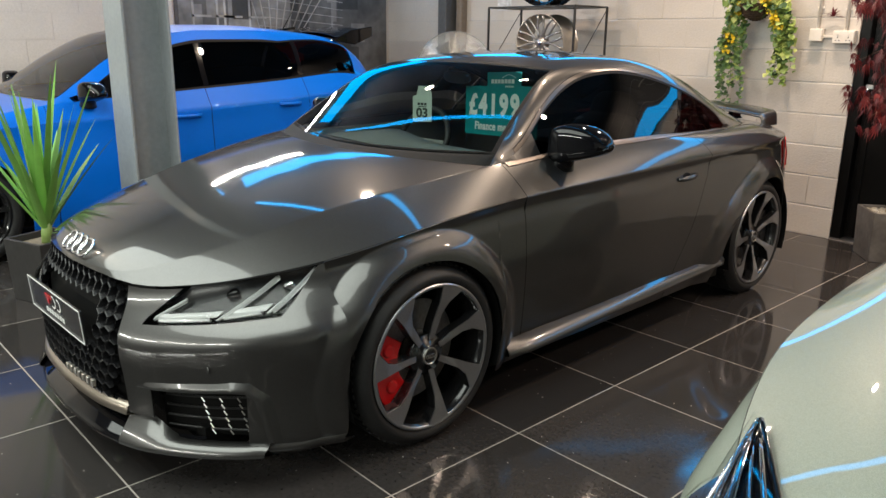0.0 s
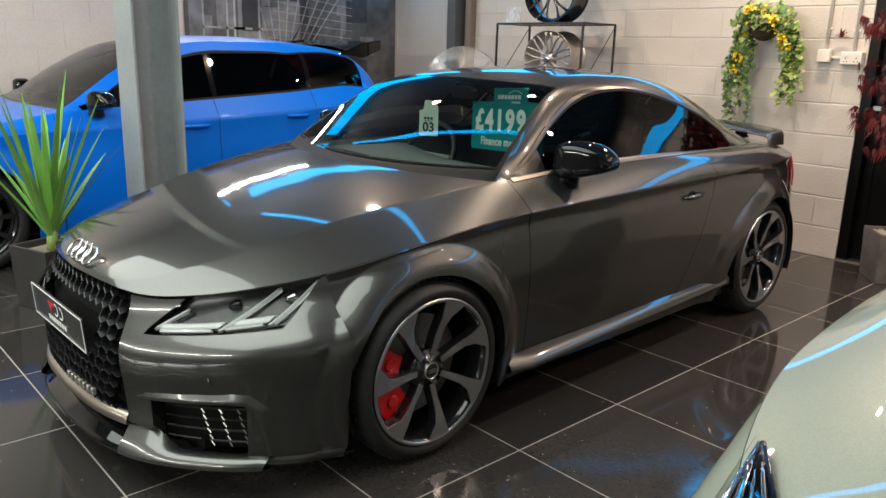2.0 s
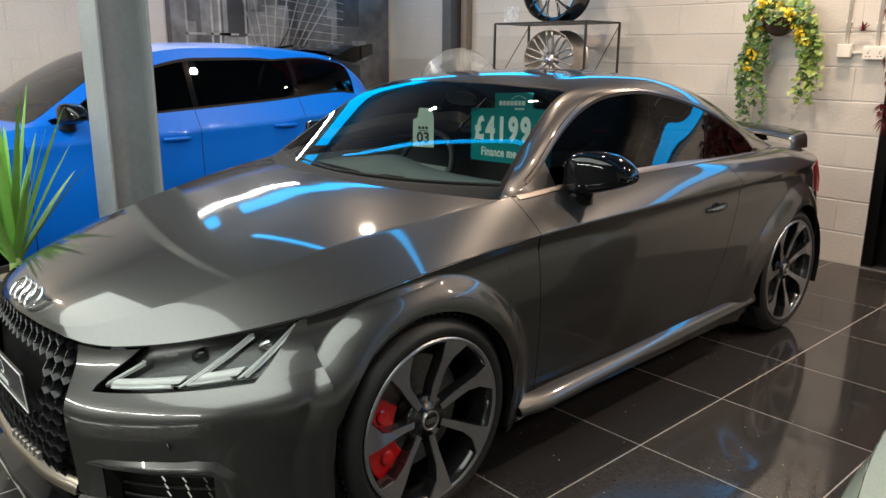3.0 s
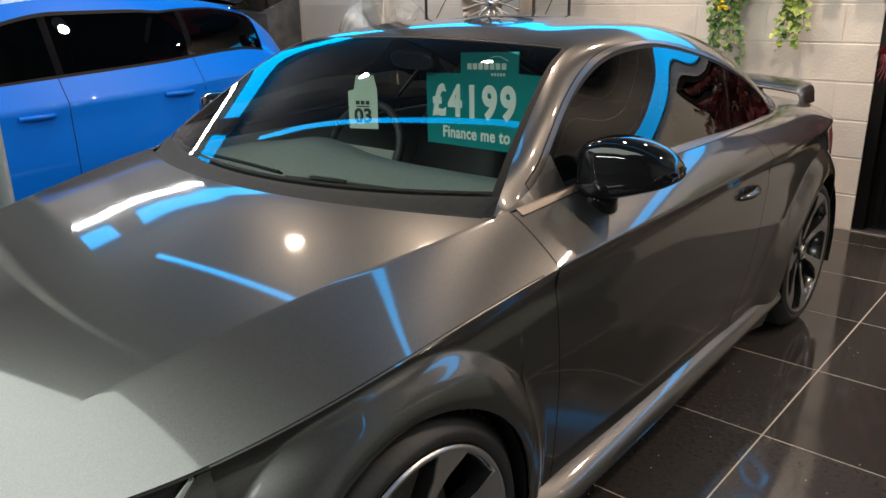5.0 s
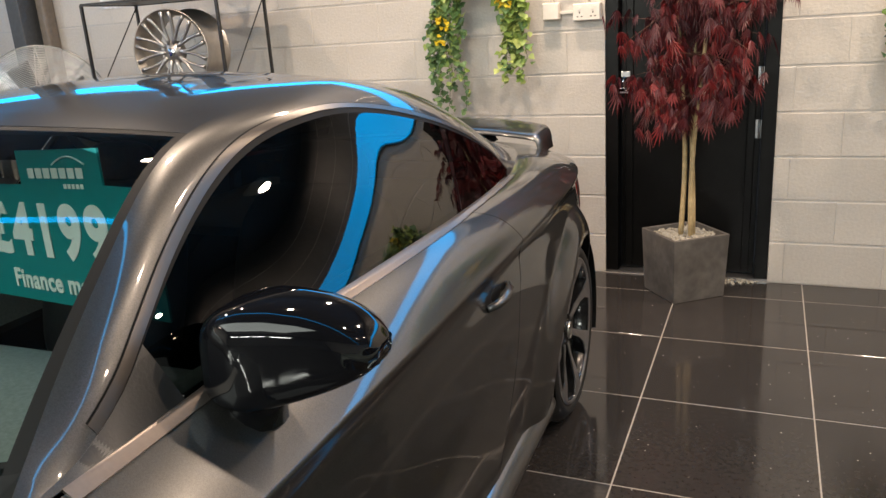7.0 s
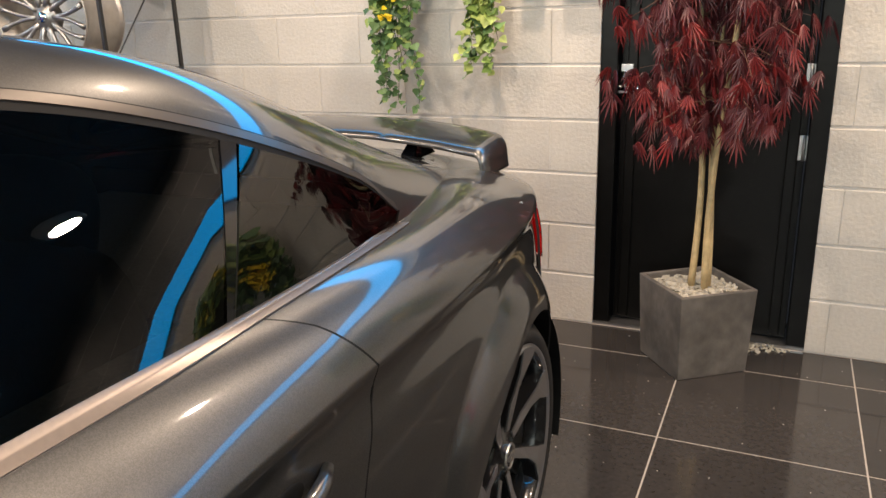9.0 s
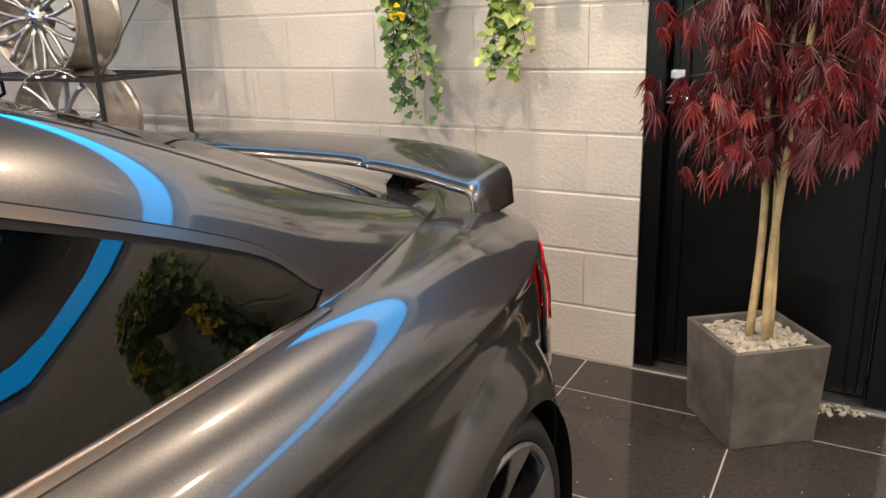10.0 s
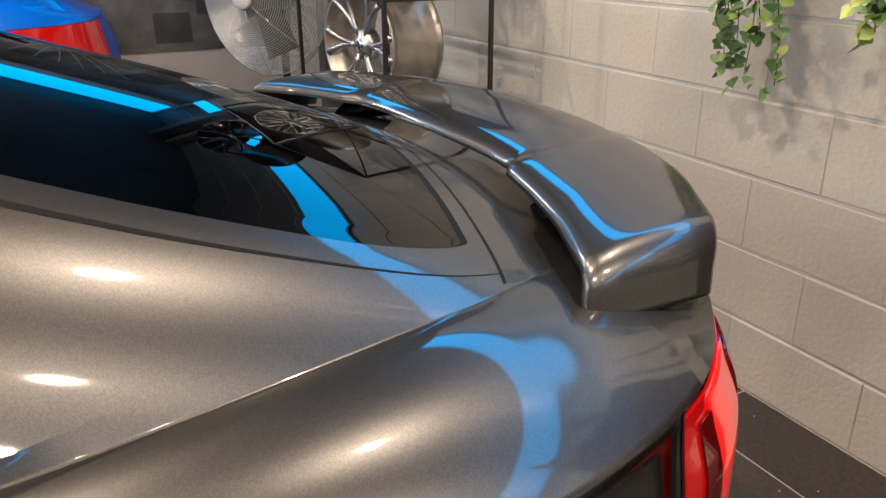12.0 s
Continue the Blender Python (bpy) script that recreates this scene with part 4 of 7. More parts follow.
        guide_bar(0.05, 0.17, 0.45, 0.19, 0.0, 0.15)
        guide_bar(0.54, 0.20, 0.80, 0.22, 0.0, 0.15)
        guide_bar(0.07, 0.05, 0.42, 0.06, 0.0, 0.035)
        guide_bar(0.51, 0.08, 0.78, 0.10, 0.0, 0.035)
        guide_bar(0.475, 0.06, 0.615, 0.92, 0.030, 0.0)
        guide_bar(0.51, 0.10, 0.645, 0.92, 0.010, 0.0)
        guide_bar(0.83, 0.10, 0.955, 0.95, 0.034, 0.0)
        guide_bar(0.865, 0.12, 0.975, 0.95, 0.010, 0.0)
        guide_bar(0.030, 0.10, 0.10, 0.60, 0.012, 0.0)
        for cu in (0.36, 0.78):
            bm = bmesh.new()
            lathe(bm, [(0.0, -0.014), (0.010, -0.011), (0.014, 0.0), (0.018, 0.002), (0.020, 0.016)], axis="y", n=24, at=inside(cu, 0.62, 0.032))
            part("projector", bm, CHROME if cu > 0.5 else GLOSS_BLACK, lamp_body, smooth=True)
        sheet("lens", [[Vector((sg * q.x, q.y, q.z)) for q in r] for r in field], LENS_GLASS, lamp_body, "clear lamp lens", depth=0.0)
        # side intake with vanes, painted blade and lip
        fs = [0.06 + 0.34 * i / 6 for i in range(7)]
        rows = frows(0.42, 0.735, 14, fs)
        intake = sheet("air_intake", shifted(rows, 0.07, sg), SEAM, car, "black side air intake with bright vanes")
        for col in range(3):
            for q in range(6):
                a, f = 0.55 + 0.05 * col + 0.005 * q, 0.335 - 0.042 * q
                part("vane", tubed([on(a, f, 0.035), on(a + 0.012, f - 0.022, 0.030)], 0.0022, 6), SATIN, intake)
        for z in (0.11, 0.18, 0.25, 0.32):
            part("slat", tubed([on(0.44 + 0.28 * q / 8, z, 0.055) for q in range(9)], 0.004, 6), PLASTIC, intake)
        blade = []
        for a, f, out in ((0.40, 0.40, 0.0), (0.46, 0.405, 0.012), (0.56, 0.41, 0.022), (0.66, 0.415, 0.028), (0.71, 0.405, 0.030), (0.735, 0.36, 0.028), (0.745, 0.28, 0.025), (0.755, 0.18, 0.022), (0.765, 0.08, 0.020)):
            c = on(a, f, -out * 0.8)
            d = on(a + (0.0 if f > 0.39 else 0.035), f + (0.055 if f > 0.39 else 0.0), 0.002)
            e = on(a - (0.0 if f > 0.39 else 0.022), f - (0.03 if f > 0.39 else 0.0), 0.05)
            blade.append([d, d.lerp(c, 0.6), c, c.lerp(e, 0.3), e])
        sheet("intake_blade", blade, PAINT, car, "dark grey metallic blade round the intake")
        lip = []
        for q in range(19):
            a = 0.345 + 0.425 * q / 18
            lip.append([on(a, 0.20 - 0.145 * smoothstep(0.40, 0.5, a), 0.03), on(a, 0.10 - 0.02 * smoothstep(0.40, 0.5, a), -0.012), on(a, 0.035, -0.042), on(a, 0.005, -0.045), on(a, -0.03, 0.03)])
        sheet("bumper_lip", lip, PAINT, car, "dark grey metallic lower bumper lip")
        low = [[on(0.76 + 0.24 * q / 10, f, d) for f, d in ((0.06, 0.0), (0.04, -0.012), (0.0, -0.006), (-0.02, 0.05))] for q in range(11)]
        sheet("bumper_corner", low, PAINT, car, "dark grey metallic bumper corner")
        c = on(0.60, 0.55, -0.0005)
        bm = bmesh.new()
        lathe(bm, [(0.011, 0.0), (0.0095, -0.0015), (0.0, -0.0015)], axis="y", n=20, at=c)
        part("parking_sensor", bm, PAINT, car)


def rear_details(car, sp, bumper, both):
    et = sp["x"][5], sp["z"][5]
    edge_s = curve((0, 3.25), (0.2, 3.235), (0.4, 3.18), (0.6, 3.08), (0.85, 2.93), (1.0, 2.872))

    def rear_edge(a):
        s = edge_s(a)
        return Vector((et[0](s) if a > 0 else 0.0, s, et[1](s) - 0.002))
    px = curve((0, 0.0), (0.2, 0.26), (0.4, 0.49), (0.6, 0.675), (0.85, 0.808), (1.0, 0.832))
    py = curve((0, 3.295), (0.2, 3.285), (0.4, 3.235), (0.6, 3.125), (0.85, 2.955), (1.0, 2.872))
    fb = curve((0, -0.6), (0.15, 0.0), (0.5, 0.3), (0.8, 0.0), (1, 0))
    plan = lambda a: (px(a), py(a), 0.03 * a, 0.03 * (1 - a))
    rr = lambda a0, a1, n, f: wrap(rear_edge, plan, 0.22, fb, a0, a1, n, f)
    bumper("rear_bumper", rr, [(0.0, 1.0, 0.30, 0.64, both), (0.0, 0.40, 0.64, 1.0, both), (0.982, 1.0, 0.64, 1.0, both)])
    part("boot_trim", boxed(-0.56, 0.56, 2.74, 2.76, 0.25, 0.90), SEAM, car)
    rows = rr(-0.0, 1.0, 30, [0.0, 0.1, 0.2, 0.3])
    for sg in (1, -1):
        sheet("rear_diffuser", [[Vector((sg * q.x, q.y, q.z)) for q in r] for r in rows], PLASTIC, car, inside=(0, 1.2, 0.45))
        lens = rr(0.42, 0.972, 30, [0.70 + 0.285 * i / 8 for i in range(9)])
        tail = sheet("tail_lamp", [[Vector((sg * q.x, q.y + 0.004, q.z)) for q in r] for r in lens], RED_LENS, car, "glossy red tail lamp", inside=(0, 2.2, 0.7))
        for a0, a1, f0, f1, m_ in ((0.68, 0.84, 0.72, 0.97, RED_BAR), (0.84, 0.90, 0.72, 0.95, RED_DARK), (0.50, 0.63, 0.74, 0.90, RED_DARK)):
            bar = rr(a0, a1, 10, [f0 + (f1 - f0) * i / 6 for i in range(7)])
            sheet("light_bar", [[Vector((sg * (q.x + 0.003), q.y + 0.007, q.z)) for q in r] for r in bar], m_, tail, depth=0.003, inside=(0, 2.2, 0.7))
        back = [[Vector((sg * (q.x - 0.014 * (q.x / 0.9)), q.y - 0.012, q.z)) for q in r] for r in rr(0.41, 0.985, 30, [0.66 + 0.34 * i / 8 for i in range(9)])]
        sheet("lamp_housing", back, SEAM, tail, depth=0.0)
        frame = rr(0.40, 0.982, 30, [0.64, 0.665, 0.69])
        sheet("lamp_frame", [[Vector((sg * q.x, q.y + 0.002, q.z)) for q in r] for r in frame], GLOSS_BLACK, car, depth=0.002)
        frame = rr(0.972, 0.982, 2, [0.64 + 0.36 * i / 5 for i in range(6)])
        sheet("lamp_frame", [[Vector((sg * q.x, q.y + 0.002, q.z)) for q in r] for r in frame], GLOSS_BLACK, car, depth=0.002)
    # fixed wing: one thin blade whose ends fold down in a round bend
    lead = lambda x: 3.015 - 0.016 * smoothstep(0.30, 0.335, x) - 0.137 * smoothstep(0.20, 0.86, x) * (x > 0.2) - 0.02 * smoothstep(0.5, 0.7, x)
    trail = curve((0, 3.245), (0.15, 3.240), (0.30, 3.222), (0.5, 3.165), (0.62, 3.095), (0.70, 3.045))
    profile = ((0, 0.0), (0.006, 0.30), (0.03, 0.55), (0.10, 0.75), (0.25, 0.92), (0.5, 1.0), (0.75, 1.0), (0.95, 0.96), (0.99, 0.85), (1.0, 0.6), (0.99, 0.3), (0.95, 0.08), (0.75, -0.05), (0.5, -0.12), (0.25, -0.15), (0.08, -0.14), (0.015, -0.08))
    half = []
    for i in range(46):
        x = 0.645 * i / 45
        half.append((x, 1.000 - 0.020 * (x / 0.645) ** 2 + 0.002 * smoothstep(0.30, 0.335, x), 0.0, x))
    cx, cz = half[-1][0], half[-1][1]
    for i in range(1, 13):
        a = math.radians(80) * i / 12
        half.append((cx + 0.040 * math.sin(a), cz - 0.040 * (1 - math.cos(a)), a, cx + 0.04 * a / 1.4))
    bx, bz, ba = half[-1][:3]
    for i in range(1, 6):
        d = 0.038 * i / 5
        half.append((bx + d * math.cos(ba), bz - d * math.sin(ba), ba, cx + 0.04 + 0.01 * i / 5))
    rows = []
    for sg, seq in ((-1, half[:0:-1]), (1, half)):
        for x, z, tilt, along in seq:
            a, b = lead(along), trail(min(along, 0.70))
            th = 0.024 - 0.006 * smoothstep(0.64, 0.70, along)
            ring = []
            for u, h in profile:
                k = (h - 0.9) * th
                ring.append(Vector((sg * (x + k * math.sin(tilt)), a + (b - a) * u, z + k * math.cos(tilt) + 0.014 * u * math.cos(tilt) - 0.004 * u * math.sin(tilt))))
            rows.append(ring + [ring[0]])
    bm = grid_mesh(rows)
    bmesh.ops.remove_doubles(bm, verts=bm.verts, dist=1e-5)
    bmesh.ops.holes_fill(bm, edges=[e for e in bm.edges if e.is_boundary])
    bmesh.ops.recalc_face_normals(bm, faces=bm.faces)
    wing = part("rear_wing_spoiler", bm, PAINT, car, "dark grey metallic fixed rear wing", smooth=True)
    for sg in (1, -1):
        bm = bmesh.new()
        rows = []
        for z, y0, y1, w in ((0.925, 2.99, 3.13, 0.030), (0.94, 3.0, 3.12, 0.022), (0.965, 3.03, 3.14, 0.016), (0.985, 3.03, 3.16, 0.02)):
            rows.append([bm.verts.new((sg * 0.40 + dx * w, y, z)) for dx, y in ((-1, y0), (1, y0), (1, y1), (-1, y1))])
        for a, b in zip(rows, rows[1:]):
            for i in range(4):
                bm.faces.new((a[i], a[(i + 1) % 4], b[(i + 1) % 4], b[i]))
        bmesh.ops.recalc_face_normals(bm, faces=bm.faces)
        part("wing_support", bm, GLOSS_BLACK, wing, "gloss black wing support", bevel=0.004)


def blob(bm, c, rx, ry, rz, power=2.5, taper=0.0, n=20, m=14):
    """A rounded solid: a superellipsoid, narrowed towards +x by taper."""
    rows = []
    for i in range(m + 1):
        b = -math.pi / 2 + math.pi * i / m
        row = []
        for j in range(n):
            a = 2 * math.pi * j / n
            f = lambda t: math.copysign(abs(t) ** (2 / power), t)
            x, y, z = f(math.sin(b)), f(math.cos(b)) * f(math.cos(a)), f(math.cos(b)) * f(math.sin(a))
            k = 1 - taper * max(0.0, (x + 0.3) / 1.3)
            row.append(bm.verts.new((c[0] + rx * x, c[1] + ry * y * k, c[2] + rz * z * k)))
        rows.append(row)
    for a, b in zip(rows, rows[1:]):
        for j in range(n):
            bm.faces.new((a[j], a[(j + 1) % n], b[(j + 1) % n], b[j]))
    bmesh.ops.remove_doubles(bm, verts=bm.verts, dist=1e-4)
    bmesh.ops.recalc_face_normals(bm, faces=bm.faces)


def door_mirror(car, sg, x, y, z, foot, shell, base, scale=1.0):
    bm = bmesh.new()
    blob(bm, (0, 0, 0), 0.122 * scale, 0.080 * scale, 0.078 * scale, 3.6, 0.30, n=36, m=26)
    for v in bm.verts:
        q = v.co.x / (0.122 * scale)
        v.co.y += 0.30 * max(0, v.co.x + 0.02)
        v.co.z -= 0.030 * scale * max(0, q) ** 2 * (v.co.z > 0) + 0.012 * scale * max(0, -q)
        if v.co.z < 0:
            v.co.y += 0.10 * v.co.z
            v.co.z *= 1 - 0.25 * max(0, q)
        v.co.y = min(v.co.y, 0.055 * scale + 0.3 * max(0, v.co.x))
    m = Matrix.Translation((x, y, z)) if sg > 0 else Matrix.Translation((-x, y, z)) @ Matrix.Diagonal((-1, 1, 1, 1))
    moved(bm, m)
    if sg < 0:
        bmesh.ops.reverse_faces(bm, faces=bm.faces)
    mirror = part("door_mirror", bm, shell, car, "gloss black door mirror housing" if shell is GLOSS_BLACK else "", smooth=True)
    fx, fy, fz = foot
    part("mirror_foot", tubed([(sg * fx, fy, fz - 0.015), (sg * (fx + 0.01), fy, fz + 0.02), (sg * (fx + 0.03), fy, z - 0.045), (sg * (fx + 0.05), fy, z - 0.01)], [0.052, 0.046, 0.04, 0.045], 16), base, mirror, smooth=True)
    bm = bmesh.new()
    lathe(bm, [(0.0, 0.0), (0.052 * scale, 0.0)], axis="y", n=28, at=(0, 0, 0))
    part("mirror_glass", moved(bm, m @ Matrix.Translation((-0.01, 0.052 * scale, 0)) @ Matrix.Diagonal((1.5, 1, 0.85, 1))), CHROME, mirror)
    return mirror


def coupe_fittings(car, P, sp):
    for sg in (1, -1):
        door_mirror(car, sg, 0.872, 0.805, 1.006, (0.795, 0.80, 0.915), GLOSS_BLACK, GLOSS_BLACK)
        # door handle over its dark cup
        sx = lambda y, z: P.side_x(y, z)
        bm = bmesh.new()
        blob(bm, (sg * (sx(1.655, 0.772) - 0.004), 1.655, 0.765), 0.006, 0.05, 0.030, 2.0)
        handle = part("door_handle", bm, SEAM, car, "door handle over a dark cup", smooth=True)
        pts = [(sg * (sx(1.57, 0.770) + d), 1.575 + 0.16 * i / 6, 0.768 + 0.010 * i / 6) for i, d in enumerate((0.004, 0.016, 0.022, 0.024, 0.022, 0.016, 0.004))]
        part("handle_bar", tubed(pts, [0.008, 0.011, 0.012, 0.012, 0.012, 0.011, 0.008], 12), PAINT, handle, smooth=True)
        # sill blade
        rows = []
        for i in range(41):
            y = 0.40 + 1.70 * i / 40
            z = 0.228 + 0.052 * i / 40
            t = smoothstep(0, 0.06, i / 40) * (1 - smoothstep(0.97, 1, i / 40))
            rows.append([Vector((sg * x, y, zz)) for x, zz in ((0.868, z + 0.045), (0.885 + 0.012 * t, z + 0.032), (0.905 + 0.022 * t, z + 0.004), (0.905 + 0.022 * t, z - 0.010), (0.87, z - 0.02), (0.80, z - 0.07))])
        sheet("sill_blade", rows, PAINT, car, "dark grey metallic sill blade", inside=(0, 1.2, 0.4))
        # wheel housing
        for w in (0.0, 2.52):
            bm = bmesh.new()
            rows = []
            for x in (0.60, 0.895):
                rows.append([Vector((sg * x, w + 0.356 * math.cos(a), 0.325 + 0.356 * math.sin(a))) for a in [math.pi * i / 24 - 0.35 + 0.7 * i / 24 * 1.0 for i in range(25)]])
            bm = grid_mesh(rows)
            bm.faces.new([bm.verts.new((sg * 0.60, q.y, q.z)) for q in rows[0]])
            part("wheel_housing", bm, SEAM, car)
    # floor pan that closes the car from below, and an inner wall behind the seams
    part("floor_pan", boxed(-0.60, 0.60, -0.70, 3.05, 0.14, 0.20), SEAM, car)
    for sg in (1, -1):
        part("inner_sill", boxed(sg * 0.72 - 0.12, sg * 0.72 + 0.12, 0.36, 2.16, 0.17, 0.62), SEAM, car)
    # wipers
    for x0, x1, y0, y1 in ((0.02, 0.55, 0.40, 0.50), (-0.62, -0.05, 0.46, 0.43)):
        n = 14
        pts = []
        for i in range(n + 1):
            u = i / n
            x = x0 + (x1 - x0) * u
            pts.append((x, y0 + (y1 - y0) * u + 0.02, 0.935 + 0.004 * math.sin(math.pi * u)))
        arm = part("wiper", tubed(pts, 0.006, 6), PLASTIC, car, "black wiper at the foot of the windscreen")
        part("wiper_blade", tubed([(x, y + 0.012, z - 0.006) for x, y, z in pts], 0.004, 5), SEAM, arm)
        mid = pts[4]
        part("wiper_clip", moved(boxed(-0.06, 0.06, -0.006, 0.006, 0, 0.006), Matrix.Translation((mid[0], mid[1] - 0.004, mid[2] + 0.005)) @ pose(0, 0, 0, 0, 0, math.degrees(math.atan2(y1 - y0, x1 - x0)))), SATIN, arm)


def interior(car):
    """Dashboard, wheel, seats and mirror behind the glass."""
    rows = []
    for i in range(21):
        x = -0.66 + 1.32 * i / 20
        hump = 0.045 * math.exp(-((x + 0.36) / 0.2) ** 2)
        rows.append([Vector((x, y, z + hump * k)) for y, z, k in ((0.50, 0.88, 0), (0.62, 0.90, 0.2), (0.78, 0.905, 0.7), (0.90, 0.895, 1), (0.94, 0.86, 0.8), (0.94, 0.6, 0))])
    sheet("dashboard", rows, TRIM, car, "black dashboard", inside=(0, 1.5, 0.2))
    wheel_ = new("steering_wheel")
    wheel_.parent = car
    wheel_.matrix_basis = pose(-0.36, 1.08, 0.86, 65, 0, 0)
    bm = bmesh.new()
    tube(bm, [(0.185 * math.cos(2 * math.pi * i / 36), 0.185 * math.sin(2 * math.pi * i / 36), 0) for i in range(37)], 0.016, 10, cap=False)
    part("wheel_rim", bm, FABRIC, wheel_, smooth=True)
    part("wheel_spokes", boxed(-0.17, 0.17, -0.03, 0.02, -0.015, 0.015), TRIM, wheel_, bevel=0.008)
    for x in (-0.36, 0.36):
        seat = new("seat")
        seat.parent = car
        seat.matrix_basis = pose(x, 1.35, 0.22)
        bm = bmesh.new()
        blob(bm, (0, 0, 0.18), 0.25, 0.27, 0.11, 3.2)
        part("seat_cushion", bm, FABRIC, seat, smooth=True)
        bm = bmesh.new()
        blob(bm, (0, 0, 0), 0.25, 0.09, 0.33, 3.2)
        part("seat_back", moved(bm, pose(0, 0.32, 0.50, -18, 0, 0)), FABRIC, seat, smooth=True)
        bm = bmesh.new()
        blob(bm, (0, 0, 0), 0.13, 0.055, 0.10, 3.0)
        part("head_rest", moved(bm, pose(0, 0.43, 0.82, -15, 0, 0)), FABRIC, seat, smooth=True)
    bm = bmesh.new()
    blob(bm, (0, 0, 0), 0.11, 0.015, 0.03, 3.0)
    part("inner_mirror", moved(bm, pose(-0.02, 1.0, 1.215, 10, 0, -10)), PLASTIC, car, smooth=True)
    part("parcel_shelf", boxed(-0.5, 0.5, 1.95, 2.75, 0.80, 0.83), TRIM, car)
    part("door_card", boxed(0.66, 0.70, 0.6, 2.1, 0.5, 0.93), TRIM, car)
    part("door_card", boxed(-0.70, -0.66, 0.6, 2.1, 0.5, 0.93), TRIM, car)


grey_coupe()


def price_board(m):
    """Teal price board behind the windscreen, with a raised tab, drawn mark and white figures."""
    teal = mat("teal_card", (0.0, 0.24, 0.25), 0.45, grain=0.04)
    pale = mat("card_white", (0.85, 0.88, 0.84), 0.5)
    board = thing("price_board", "teal cardboard price board with white figures behind the windscreen", "sign", m)
    w, h = 0.56, 0.225
    bm = bmesh.new()
    out = [(0, 0), (w, 0), (w, h - 0.004), (0.44, h), (0.44, h + 0.062), (0.18, h + 0.062), (0.18, h), (0, h)]
    prism(bm, out, lambda u, v, d: Vector((u, d, v)), 0.004)
    part("card", bm, teal, board)
    turn = pose(0, -0.0015, 0, 90, 0, 0)
    part("price_figures", moved(text_mesh("£4199", 0.132, 0.0008, "LEFT", spacing=1.25, fat=0.0055), turn @ pose(0.032, 0.135, 0)), pale, board, "white price figures")
    part("price_words", moved(text_mesh("Finance me to", 0.052, 0.0008, "LEFT", spacing=1.08, fat=0.0013), turn @ pose(0.085, 0.040, 0)), pale, board, "white lettering")
    bm = bmesh.new()
    for i in range(7):
        box(bm, 0.215 + i * 0.026, 0.235 + i * 0.026, h + 0.012, h + 0.030, 0, 0.0008)
    for i in range(5):
        box(bm, 0.325 + i * 0.013, 0.334 + i * 0.013, h - 0.006, h + 0.002, 0, 0.0008)
    part("mark_bar", moved(bm, turn), pale, board)
    part("mark_arc", tubed([(0.30 + 0.10 * i / 10, -0.002, h + 0.036 + 0.014 * math.sin(math.pi * i / 10)) for i in range(11)], 0.0015, 5), pale, board)
    return board


def hang_tag(m):
    card = thing("number_tag", "pale green numbered card hanging behind the windscreen", "tag", m)
    pale = mat("pale_green_card", (0.62, 0.72, 0.60), 0.6, grain=0.04)
    bm = bmesh.new()
    prism(bm, [(-0.05, 0), (0.05, 0), (0.05, 0.125), (0.04, 0.17), (-0.02, 0.17), (-0.03, 0.125), (-0.05, 0.12)], lambda u, v, d: Vector((u, d, v)), 0.002)
    part("card", bm, pale, card)
    dark = mat("tag_ink", (0.03, 0.04, 0.03), 0.6)
    part("tag_number", moved(text_mesh("03", 0.062, 0.0006, fat=0.002), pose(0, -0.001, 0.040, 90, 0, 0)), dark, card, "dark number")
    bm = bmesh.new()
    for i in range(3):
        box(bm, -0.024 + i * 0.017, -0.011 + i * 0.017, 0.078, 0.090, 0, 0.0006)
    box(bm, -0.022, 0.022, 0.070, 0.0735, 0, 0.0006)
    part("tag_mark", moved(bm, pose(0, -0.001, 0, 90, 0, 0)), dark, card)
    return card


price_board(CAR @ pose(0.034, 1.010, 0.950, -2, -3, -12))
hang_tag(CAR @ pose(-0.088, 0.835, 1.005, 0, 0, 24))


